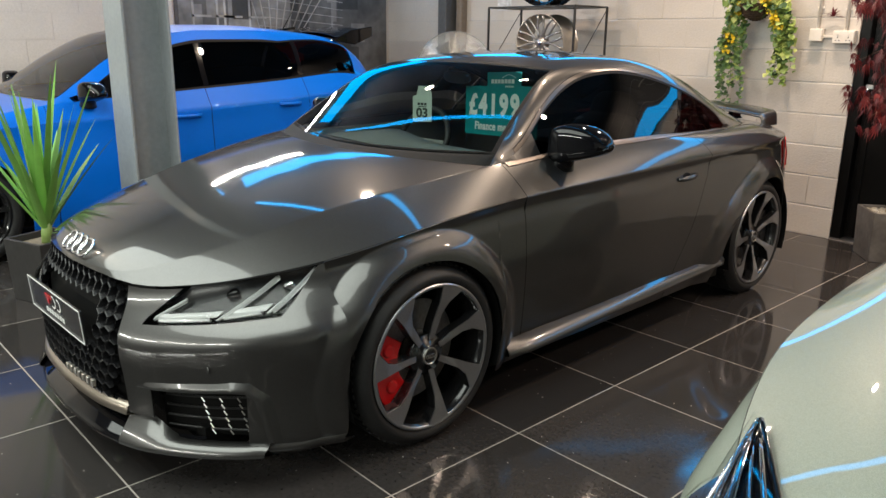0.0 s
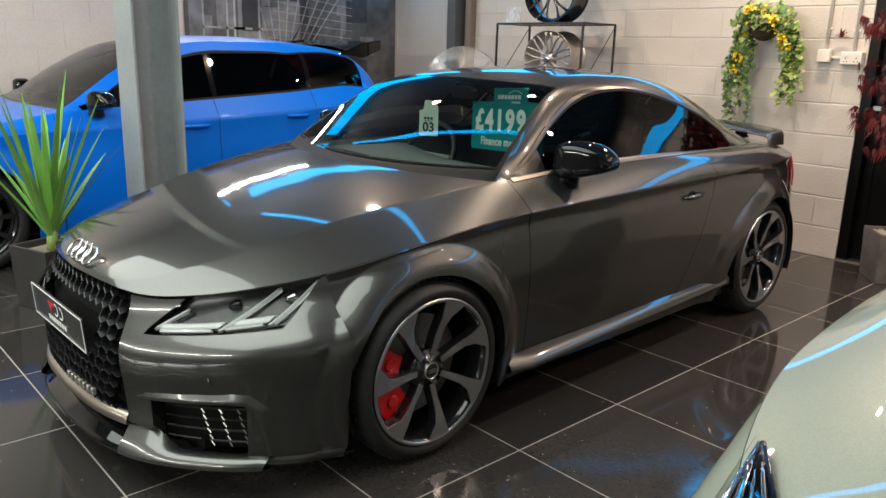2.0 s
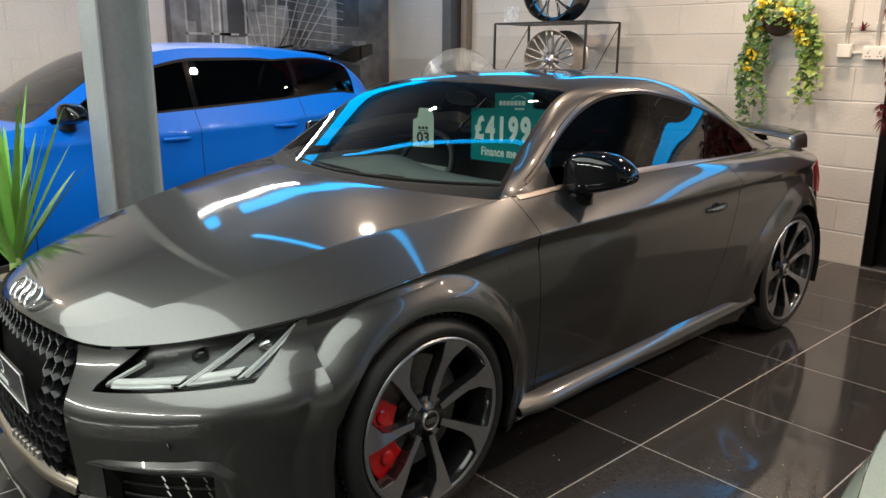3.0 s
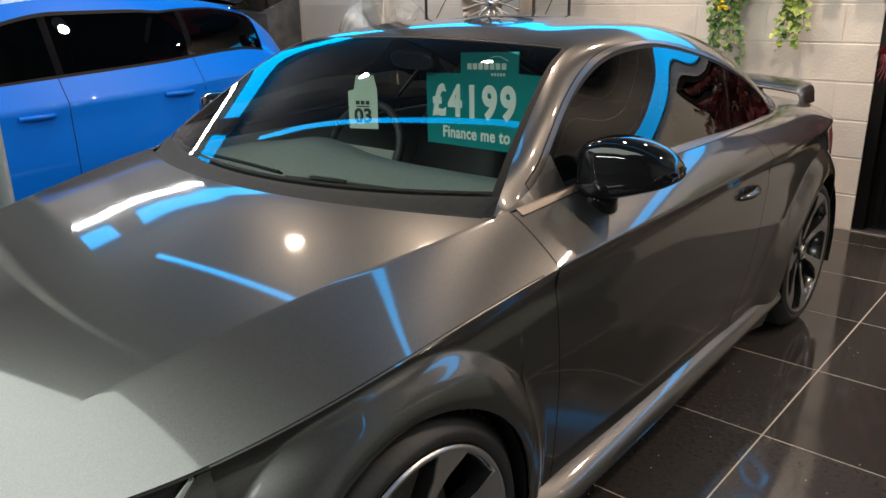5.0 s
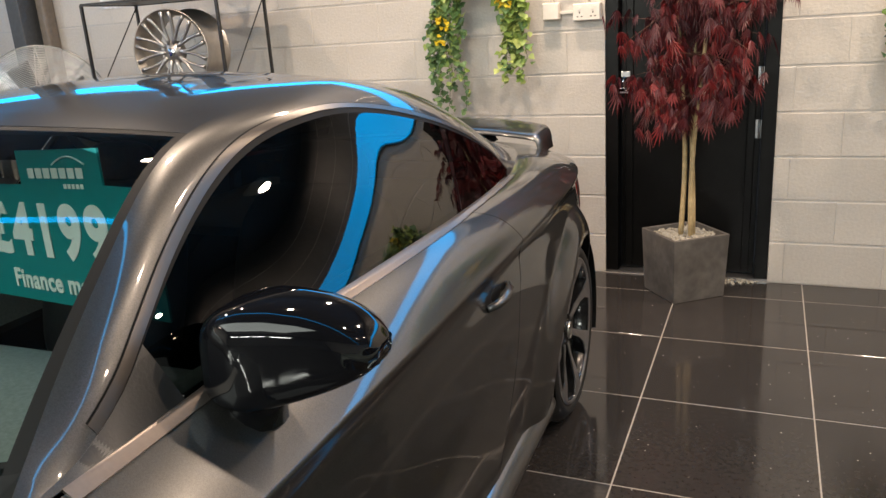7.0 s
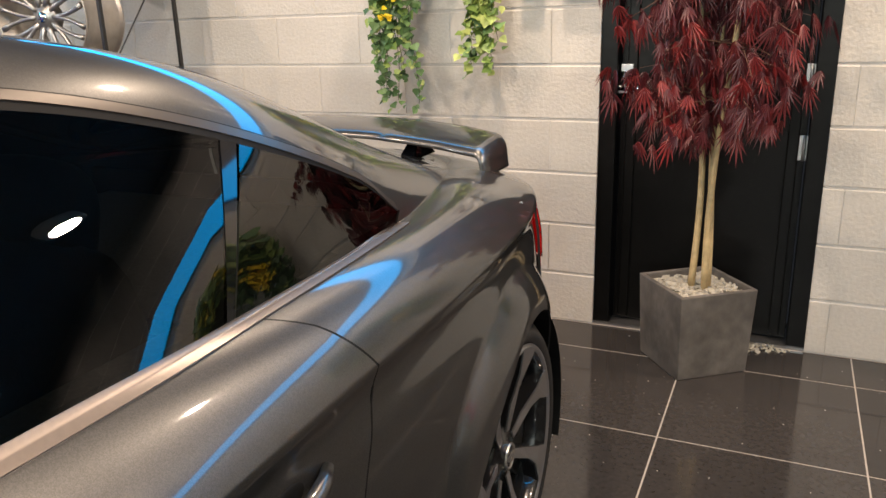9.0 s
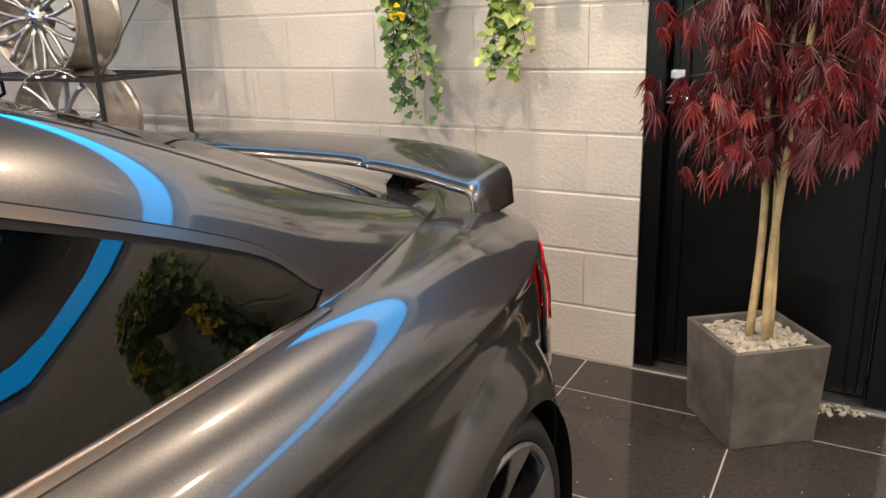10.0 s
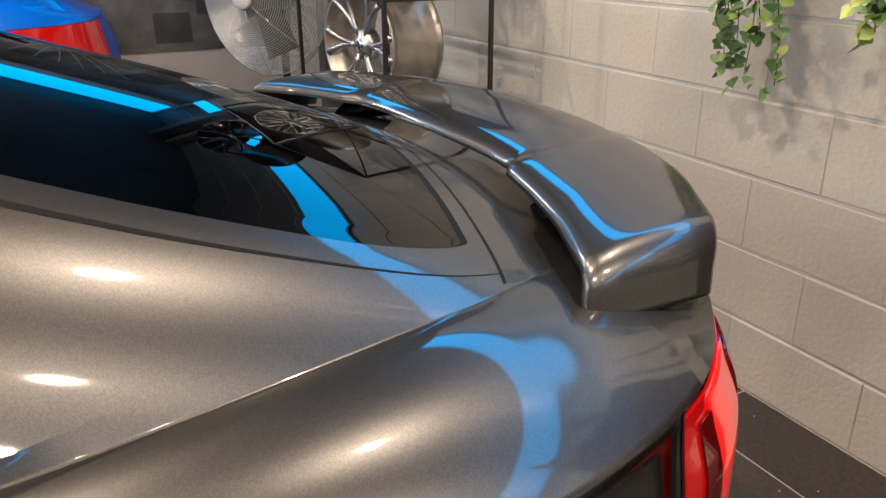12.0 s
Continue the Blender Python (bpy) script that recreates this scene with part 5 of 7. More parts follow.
def hatch_spec():
    x, z = {}, {}
    x[5] = curve((-0.88, 0.0), (-0.86, 0.22), (-0.80, 0.45), (-0.68, 0.64), (-0.5, 0.77), (-0.30, 0.845), (0.0, 0.895), (0.5, 0.905), (1.3, 0.912), (2.2, 0.912), (2.65, 0.905), (3.0, 0.87), (3.25, 0.76), (3.40, 0.5), (3.46, 0.0))
    z[5] = curve((-0.88, 0.66), (-0.68, 0.70), (-0.33, 0.76), (0.0, 0.81), (0.5, 0.85), (1.3, 0.885), (2.2, 0.93), (2.65, 0.96), (3.2, 0.98), (3.46, 0.98))
    x[6] = lambda s: x[5](s) * 0.955
    z[6] = lambda s: z[5](s) + curve((-0.88, 0.0), (-0.6, 0.04), (0.3, 0.06), (3.0, 0.055), (3.46, 0.005))(s)
    x[7] = curve((-0.88, 0.0), (-0.86, 0.19), (-0.80, 0.40), (-0.5, 0.65), (0.0, 0.77), (0.6, 0.825), (1.3, 0.825), (2.2, 0.815), (2.8, 0.775), (3.1, 0.73), (3.3, 0.6), (3.42, 0.35), (3.46, 0.0))
    z[7] = curve((-0.88, 0.664), (-0.68, 0.74), (-0.33, 0.83), (0.0, 0.875), (0.6, 0.965), (1.3, 1.010), (2.2, 1.065), (2.8, 1.110), (3.1, 1.07), (3.3, 1.0), (3.46, 0.985))
    x[8] = curve((-0.88, 0.0), (-0.86, 0.17), (-0.80, 0.36), (-0.5, 0.58), (0.0, 0.69), (0.6, 0.78), (0.8, 0.785), (1.0, 0.745), (1.3, 0.70), (1.7, 0.672), (2.1, 0.665), (2.5, 0.675), (2.75, 0.69), (2.9, 0.72), (2.98, 0.76), (3.1, 0.715), (3.3, 0.58), (3.42, 0.33), (3.46, 0.0))
    z[8] = curve((-0.88, 0.667), (-0.68, 0.75), (-0.33, 0.845), (0.0, 0.89), (0.6, 0.972), (0.8, 1.03), (1.0, 1.15), (1.3, 1.285), (1.7, 1.365), (2.1, 1.368), (2.5, 1.325), (2.75, 1.265), (2.9, 1.19), (2.98, 1.115), (3.1, 1.09), (3.3, 1.005), (3.46, 0.985))
    x[9] = curve((-0.88, 0.0), (-0.86, 0.15), (-0.80, 0.32), (-0.5, 0.52), (0.0, 0.63), (0.6, 0.735), (0.8, 0.705), (1.0, 0.675), (1.3, 0.635), (1.7, 0.612), (2.1, 0.605), (2.5, 0.60), (2.9, 0.605), (3.1, 0.62), (3.3, 0.52), (3.42, 0.3), (3.46, 0.0))
    z[9] = curve((-0.88, 0.668), (-0.68, 0.757), (-0.33, 0.855), (0.0, 0.90), (0.6, 0.975), (0.8, 1.09), (1.0, 1.225), (1.3, 1.372), (1.7, 1.428), (2.1, 1.432), (2.5, 1.405), (2.9, 1.345), (3.1, 1.22), (3.3, 1.03), (3.46, 0.987))
    z[11] = curve((-0.88, 0.67), (-0.68, 0.78), (-0.33, 0.875), (0.0, 0.92), (0.6, 0.98), (0.8, 1.12), (1.0, 1.26), (1.3, 1.415), (1.7, 1.468), (2.1, 1.474), (2.5, 1.455), (2.9, 1.405), (3.05, 1.36), (3.2, 1.19), (3.35, 1.03), (3.46, 0.99))
    x[11] = lambda s: 0.0
    x[10] = lambda s: 0.6 * x[9](s)
    z[10] = lambda s: z[11](s) - (z[11](s) - z[9](s)) * 0.36
    return dict(x=x, z=z, wheels=(0.0, 2.65), arch=0.362, axle=0.33, flare=0.02, bow=curve((-0.88, 0.0), (0.0, 0.0), (0.6, 0.10), (1.3, 0.03), (1.8, 0.0), (3.46, 0.0)),
                profile=curve((-0.2, 0.93), (0.0, 0.955), (0.12, 0.985), (0.3, 1.0), (0.6, 1.008), (0.9, 0.998), (1.0, 1.0)), sill=curve((-0.4, 0.17), (3.4, 0.19)), skew=lambda s, zz: 0.0)


def parked_car(name, label, paint, place, sp, cuts, rim, glass_mat, spoiler=False, mirror_shell=None):
    """A parked car: painted panels split at its doors, glass, bumpers, lamps, mirrors and wheels."""
    car = thing(name, label, "car", place)
    P = car_surface(sp)
    f0, cowl, head, tail, back, r = cuts["front"], cuts["cowl"], cuts["header"], cuts["roof_end"], cuts["back"], sp["arch"]
    w0, w1 = sp["wheels"]
    af = [-r * math.cos(math.pi * i / 30) for i in range(31)]
    bon = sorted(set([f0, f0 + 0.02, f0 + 0.05, f0 + 0.08] + lines(f0 + 0.12, cowl, step=0.05)))
    panel("bonnet", P, bon, V(1.02, 2, 3, 4, 5, 7, n=4), paint, car)
    panel("bonnet_seam", P, bon, [1.0, 1.02], SEAM, car, solid=0.0)
    stops = [r] + cuts["doors"] + [w1 - r]
    panel("front_wing", P, sorted(set(af + lines(r, cuts["doors"][0], step=0.05))), V(0, 0.5, 0.85, 1, n=4), paint, car)
    for i in range(len(cuts["doors"]) - 1):
        a, b = cuts["doors"][i] + 0.005, cuts["doors"][i + 1]
        b_end = b
        panel("door", P, lines(a, b_end, step=0.06), V(0, 0.5, 0.85, 1, 2, 2.96, n=4), paint, car)
        panel("door_seam", P, [b, b + 0.005], V(0, 0.5, 1, 2, 2.96), SEAM, car, solid=0.0)
    panel("door_seam", P, [cuts["doors"][0], cuts["doors"][0] + 0.005], V(0, 0.5, 1, 2, 2.96), SEAM, car, solid=0.0)
    rear = sorted(set(lines(cuts["doors"][-1] + 0.005, w1 - r, step=0.06) + [w1 + a for a in af] + lines(w1 + r, cuts["bumper"], step=0.05)))
    panel("rear_wing", P, rear, V(0, 0.5, 0.85, 1, 2, 2.96, n=4), paint, car)
    ends = sorted(set(lines(cuts["bumper"], back - 0.12, step=0.05) + [back - 0.08, back - 0.04, back - 0.015, back]))
    panel("rear_shoulder", P, ends, V(1, 2, 3, n=4), paint, car)
    tip = cuts["tip"]
    panel("window_trim", P, lines(cowl + 0.1, tip, step=0.06), [2.96, 3.0, 3.04], SEAM, car)
    panel("c_pillar", P, sorted(set(lines(tip, back - 0.12, step=0.05) + ends[-4:])), V(2.96, 3, 4, 5, n=4), paint, car)
    panel("roof_frame", P, lines(cowl, tip, step=0.05), V(4, 5, n=4), paint, car)
    panel("front_corner", P, lines(cowl - 0.0, cowl + 0.1, step=0.05), V(2.0, 3, 4, n=3), paint, car)
    splits = [cowl + 0.1] + cuts["glass"] + [tip - 0.01]
    for a, b in zip(splits, splits[1:]):
        panel("side_window", P, lines(a + 0.02, b - 0.02, step=0.05), V(3.04, 3.94, n=6), glass_mat, car, "dark tinted side window", solid=0.0)
    for b in cuts["glass"]:
        panel("window_pillar", P, [b - 0.02, b + 0.02], V(3.04, 3.94, n=4), GLOSS_BLACK, car)
    panel("window_seal", P, lines(cowl + 0.1, tip, step=0.05), [3.94, 4.0], SEAM, car, solid=0.0)
    panel("windscreen", P, lines(cowl + 0.02, head, step=0.05), V(5.05, 6, 7, n=5), SCREEN_GLASS, car, solid=0.0)
    panel("screen_seal", P, lines(cowl, head, step=0.05), [5.0, 5.05], SEAM, car, solid=0.0)
    panel("scuttle_panel", P, [cowl - 0.0, cowl + 0.02], V(4, 5, 6, 7, n=3), PLASTIC, car)
    panel("roof", P, lines(head, tail, step=0.05), V(5, 6, 7, n=5), paint, car)
    panel("rear_window", P, lines(tail, cuts["rear_glass"], step=0.04), V(5.1, 6, 7, n=4), PRIVACY, car, solid=0.0)
    panel("rear_frame", P, lines(tail, cuts["rear_glass"], step=0.04), [5.0, 5.05, 5.1], SEAM, car)
    panel("tailgate", P, sorted(set(lines(cuts["rear_glass"], back - 0.12, step=0.04) + ends[-4:])), V(5, 6, 7, n=4), paint, car)
    ex, ez = sp["x"][5], sp["z"][5]
    for which, y_end, arch_y, sgn in (("front", f0, -r, -1), ("rear", back, w1 + r, 1)):
        def edge(a):
            s = y_end + (arch_y - y_end) * (1 - math.sqrt(max(0.0, 1 - a * a))) if a < 1 else arch_y
            return Vector((ex(s) if a > 0 else 0.0, s, ez(s) - 0.003))

        def plan(a):
            e = edge(a)
            return (e.x + 0.02 * a + (ex(arch_y) - ex(arch_y)), e.y + sgn * 0.05 * (1 - a), 0.03 * a, sgn * 0.03 * (1 - a))
        fb = curve((0, -0.8), (0.15, 0.0), (0.5, 0.6), (0.85, 0.0), (1, 0))
        fs = [0, 0.08, 0.16, 0.25, 0.34, 0.44, 0.54, 0.64, 0.74, 0.82, 0.9, 1.0]
        for sg in (1, -1):
            row = lambda a0, a1, f: [[Vector((sg * q.x, q.y, q.z)) for q in rr] for rr in wrap(edge, plan, 0.18, fb, a0, a1, 24, f)]
            if which == "front":
                sheet("front_bumper", row(0.55, 1.0, fs[:9]), paint, car)
                sheet("front_bumper", row(0.985, 1.0, fs[8:]), paint, car)
                sheet("front_bumper", row(0.0, 0.55, [0.52, 0.58, 0.64]), paint, car)
                sheet("front_grille", shifted(wrap(edge, plan, 0.18, fb, 0.0, 0.56, 12, fs[:11]), 0.05, sg), SEAM, car)
                lampb = sheet("head_lamp", shifted(wrap(edge, plan, 0.18, fb, 0.56, 0.985, 20, [0.72, 0.8, 0.88, 0.96]), 0.03, sg), GLOSS_BLACK, car, "head lamp with chrome insert")
                for f in (0.77, 0.84, 0.91):
                    part("light_guide", tubed([(p[0].x, p[0].y - 0.004, p[0].z) for p in shifted(wrap(edge, plan, 0.18, fb, 0.62, 0.97, 12, [f, 1.0]), 0.012, sg)], 0.008, 8), CHROME, lampb, smooth=True)
                sheet("lens", row(0.56, 0.985, [0.72, 0.8, 0.88, 0.99]), LENS_GLASS, lampb, depth=0.0)
            else:
                sheet("rear_bumper", row(0.0, 1.0, fs[:9]), paint, car, inside=(0, 1.3, 0.5))
                sheet("rear_bumper", row(0.0, 0.5, fs[8:]), paint, car, inside=(0, 1.3, 0.5))
                sheet("tail_lamp", row(0.5, 1.0, fs[8:]), RED_LENS, car, "red tail lamp", inside=(0, 1.3, 0.5))
    for sg in (1, -1):
        if mirror_shell:
            fy = cowl + 0.16
            door_mirror(car, sg, sp["x"][7](fy) + 0.12, fy + 0.02, sp["z"][7](fy) + 0.06, (sp["x"][7](fy) + 0.03, fy + 0.02, sp["z"][7](fy) - 0.02), mirror_shell, PLASTIC, 0.85)
        for a, b in zip(cuts["doors"], cuts["doors"][1:]):
            y, zz = b - 0.17, sp["z"][5](b) - 0.055
            sx = P.side_x(y, zz)
            bm = bmesh.new()
            blob(bm, (sg * (sx - 0.004), y, zz), 0.006, 0.06, 0.03, 2.0)
            hd = part("door_handle", bm, paint, car, smooth=True)
            part("handle_bar", tubed([(sg * (sx + d), y - 0.09 + 0.18 * i / 4, zz + 0.004) for i, d in enumerate((0.002, 0.018, 0.024, 0.018, 0.002))], 0.013, 10), paint, hd, smooth=True)
        for w in (w0, w1):
            wheel(car, sg * (ex(w) - 0.005), w, sp["axle"], rim, 10, 0, rim_r=0.245, style="thin")
            rows = [[Vector((sg * x, w + (r + 0.004) * math.cos(a), sp["axle"] + (r + 0.004) * math.sin(a))) for a in [math.pi * i / 20 for i in range(21)]] for x in (0.6, ex(w) * 0.99)]
            bm = grid_mesh(rows)
            bm.faces.new([bm.verts.new((sg * 0.6, q.y, q.z)) for q in rows[0]])
            part("wheel_housing", bm, SEAM, car)
    part("floor_pan", boxed(-0.62, 0.62, f0 + 0.2, back - 0.25, 0.16, 0.22), SEAM, car)
    part("inner_body", boxed(-0.70, 0.70, w0 + r + 0.02, w1 - r - 0.02, 0.20, 0.70), SEAM, car)
    for x in (-0.36, 0.36):
        bm = bmesh.new()
        blob(bm, (x, 1.75, 0.85), 0.24, 0.10, 0.36, 3.0)
        part("seat_back", bm, FABRIC, car, smooth=True)
    if spoiler:
        rows = []
        for i in range(25):
            x = -0.62 + 1.24 * i / 24
            d = 0.04 * (abs(x) / 0.62) ** 4
            rows.append([Vector((x, y, zz - d)) for y, zz in ((2.88, 1.43), (3.05, 1.452), (3.22, 1.475), (3.24, 1.468), (3.22, 1.445), (3.05, 1.41), (2.95, 1.39))])
        sp_ = sheet("roof_spoiler", rows, GLOSS_BLACK, car, "black roof spoiler", inside=(0, 3.05, 1.2))
        for sg in (1, -1):
            bm = bmesh.new()
            prism(bm, [(2.84, 1.36), (3.08, 1.33), (3.26, 1.40), (3.26, 1.48), (3.05, 1.45)], lambda u, v, d: Vector((sg * (0.60 + d), u, v)), 0.03)
            part("end_plate", bm, GLOSS_BLACK, sp_, bevel=0.006)
        part("roof_aerial", tubed([(0, 2.75, 1.44), (0, 2.86, 1.60)], [0.006, 0.002], 6), SEAM, car)
    return car


parked_car("blue_hatchback", "bright blue hatchback with tinted rear windows and black wheels", BLUE_PAINT, pose(-4.42, -1.02, 0, 0, 0, 0), hatch_spec(),
           dict(front=-0.88, cowl=0.6, header=1.32, roof_end=2.98, back=3.46, rear_glass=3.2, bumper=3.0, tip=2.98, doors=[0.52, 1.60, 2.42], glass=[0.95, 1.62, 2.42]), RIM_DARK, PRIVACY, spoiler=True, mirror_shell=GLOSS_BLACK)
parked_car("sage_car", "pale sage grey car with a slanted head lamp", SAGE_PAINT, pose(1.895, -0.33, 0, 0, 0, 0), tt_spec(),
           dict(front=-0.86, cowl=0.535, header=1.06, roof_end=2.0, back=3.25, rear_glass=2.7, bumper=2.93, tip=2.28, doors=[0.50, 1.93], glass=[1.72]), RIM_DARK, DARK_GLASS)



def upright_lamp(car):
    """The tall slanted head lamp let into the pale car's wing: black bowl, chrome rim and blades, clear lens."""
    out = Vector((-0.45, -0.38, 0.81)).normalized()
    tip, low_l, low_r = Vector((-0.742, -0.335, 0.742)), Vector((-0.742, -0.60, 0.585)), Vector((-0.565, -0.60, 0.690))

    def at(u, w, lift):
        w = max(w, 0.02)
        q = tip.lerp(low_l.lerp(low_r, u), w)
        return q + out * (lift + 0.030 * math.sin(math.pi * w * 0.5) * math.sin(math.pi * u) + 0.016)
    grid = [[(i / 12, j / 14) for i in range(13)] for j in range(15)]
    bowl = sheet("side_lamp", [[at(u, w, 0.0) for u, w in r] for r in grid], GLOSS_BLACK, car, "tall head lamp with chrome blades", inside=(0, 1, 0))
    for u in (0.0, 1.0):
        part("lamp_rim", tubed([at(u, j / 14, 0.004) for j in range(15)], 0.006, 8), GLOSS_BLACK if u else CHROME, bowl, smooth=True)
    for u0, u1, w0, r in ((0.30, 0.34, 0.10, 0.007), (0.52, 0.56, 0.18, 0.011), (0.70, 0.74, 0.30, 0.006), (0.88, 0.86, 0.22, 0.008)):
        part("lamp_blade", tubed([at(u0 + (u1 - u0) * j / 8, w0 + (1 - w0) * j / 8, 0.008) for j in range(9)], [r * (0.4 + 0.6 * j / 8) for j in range(9)], 8), CHROME, bowl, smooth=True)
    sheet("lens", [[at(u, w, 0.022) for u, w in r] for r in grid], LENS_GLASS, bowl, "clear lamp lens", depth=0.0, inside=(0, 1, 0))


upright_lamp(next(o for o in bpy.data.objects if o.name == "sage_car"))

# ---- things by the walls ----
def steel_column(x, y):
    bm = bmesh.new()
    h, b, t, w = 0.13, 0.13, 0.014, 0.010
    out = [(-b, -h), (b, -h), (b, -h + t), (w, -h + t), (w, h - t), (b, h - t), (b, h), (-b, h), (-b, h - t), (-w, h - t), (-w, -h + t), (-b, -h + t)]
    prism(bm, out, lambda u, v, d: Vector((u, v, d)), CEIL)
    bmesh.ops.recalc_face_normals(bm, faces=bm.faces)
    col = tagged(part("steel_column", bm, COLUMN, bevel=0.003), "grey painted steel roof column", "column", kind="structure")
    col.matrix_basis = pose(x, y, 0)
    return col


steel_column(-2.68, -0.22)


def leaf_blade(bm, base, tip, width, droop, n=7):
    """A long pointed leaf, folded along its middle."""
    base, tip = Vector(base), Vector(tip)
    d = tip - base
    side = d.cross(Vector((0, 0, 1)))
    side = side.normalized() if side.length > 1e-4 else Vector((1, 0, 0))
    rows = []
    for i in range(n + 1):
        t = i / n
        p = base + d * t - Vector((0, 0, droop * t * t))
        w = width * (0.35 + 0.65 * math.sin(math.pi * min(0.5, t * 1.6 + 0.08))) * (1 - t ** 3) + 0.0008
        up = side.cross(d).normalized() * w * 0.35
        rows.append([bm.verts.new(p - side * w + up), bm.verts.new(p), bm.verts.new(p + side * w + up)])
    for a, b in zip(rows, rows[1:]):
        for k in range(2):
            bm.faces.new((a[k], a[k + 1], b[k + 1], b[k]))


def square_pot(m, s, h, label, stone=None):
    pot = thing("planter", label, "plant pot", m)
    bm = bmesh.new()
    lo, hi, wall = s * 0.46, s * 0.5, 0.018
    rings = []
    for k, z in ((lo, 0.0), (hi, h), (hi - wall, h), (hi - wall - 0.004, h - 0.05)):
        rings.append([bm.verts.new((k * a, k * b, z)) for a, b in ((-1, -1), (1, -1), (1, 1), (-1, 1))])
    for a, b in zip(rings, rings[1:]):
        for i in range(4):
            bm.faces.new((a[i], a[(i + 1) % 4], b[(i + 1) % 4], b[i]))
    bm.faces.new(rings[0][::-1])
    part("pot", bm, stone or SLATE, pot, bevel=0.004)
    bm = bmesh.new()
    box(bm, -hi + wall, hi - wall, -hi + wall, hi - wall, h - 0.06, h - 0.035)
    part("soil", bm, mat("pot_filling", (0.20, 0.17, 0.13), 0.9, grain=0.3, bump=0.5), pot)
    return pot


def yucca(x, y):
    rng = random.Random(4)
    pot = square_pot(pose(x, y, 0, 0, 0, 20), 0.30, 0.34, "dark square planter of the green spiky plant", mat("dark_fibre", (0.028, 0.026, 0.025), 0.5, grain=0.2, grain_scale=25, bump=0.2, stain=0.2))
    plant = thing("spiky_plant", "artificial green spiky plant in a dark pot", "plant", pose(x, y, 0.30))
    green = mat("yucca_green", (0.17, 0.38, 0.07), 0.4, grain=0.15, grain_scale=12, objvar=0.35)
    bm = bmesh.new()
    tube(bm, [(0, 0, 0), (0.01, 0, 0.06), (0, 0.01, 0.14)], [0.03, 0.028, 0.024], 10)
    part("stem", bm, mat("yucca_stem", (0.22, 0.32, 0.09), 0.5, grain=0.2), plant, smooth=True)
    for i in range(28):
        a = i * 2.399963
        lean = 0.10 + 0.62 * (i / 27) ** 1.25
        L = rng.uniform(0.62, 0.92) * (1 - 0.25 * (lean > 0.5))
        tip = (L * math.sin(lean) * math.cos(a), L * math.sin(lean) * math.sin(a), 0.10 + L * math.cos(lean))
        bm = bmesh.new()
        leaf_blade(bm, (0.012 * math.cos(a), 0.012 * math.sin(a), 0.06 + 0.08 * (1 - i / 27)), tip, 0.021, 0.10 * lean)
        part("leaf", bm, green, plant, smooth=True)


yucca(-2.72, -0.80)


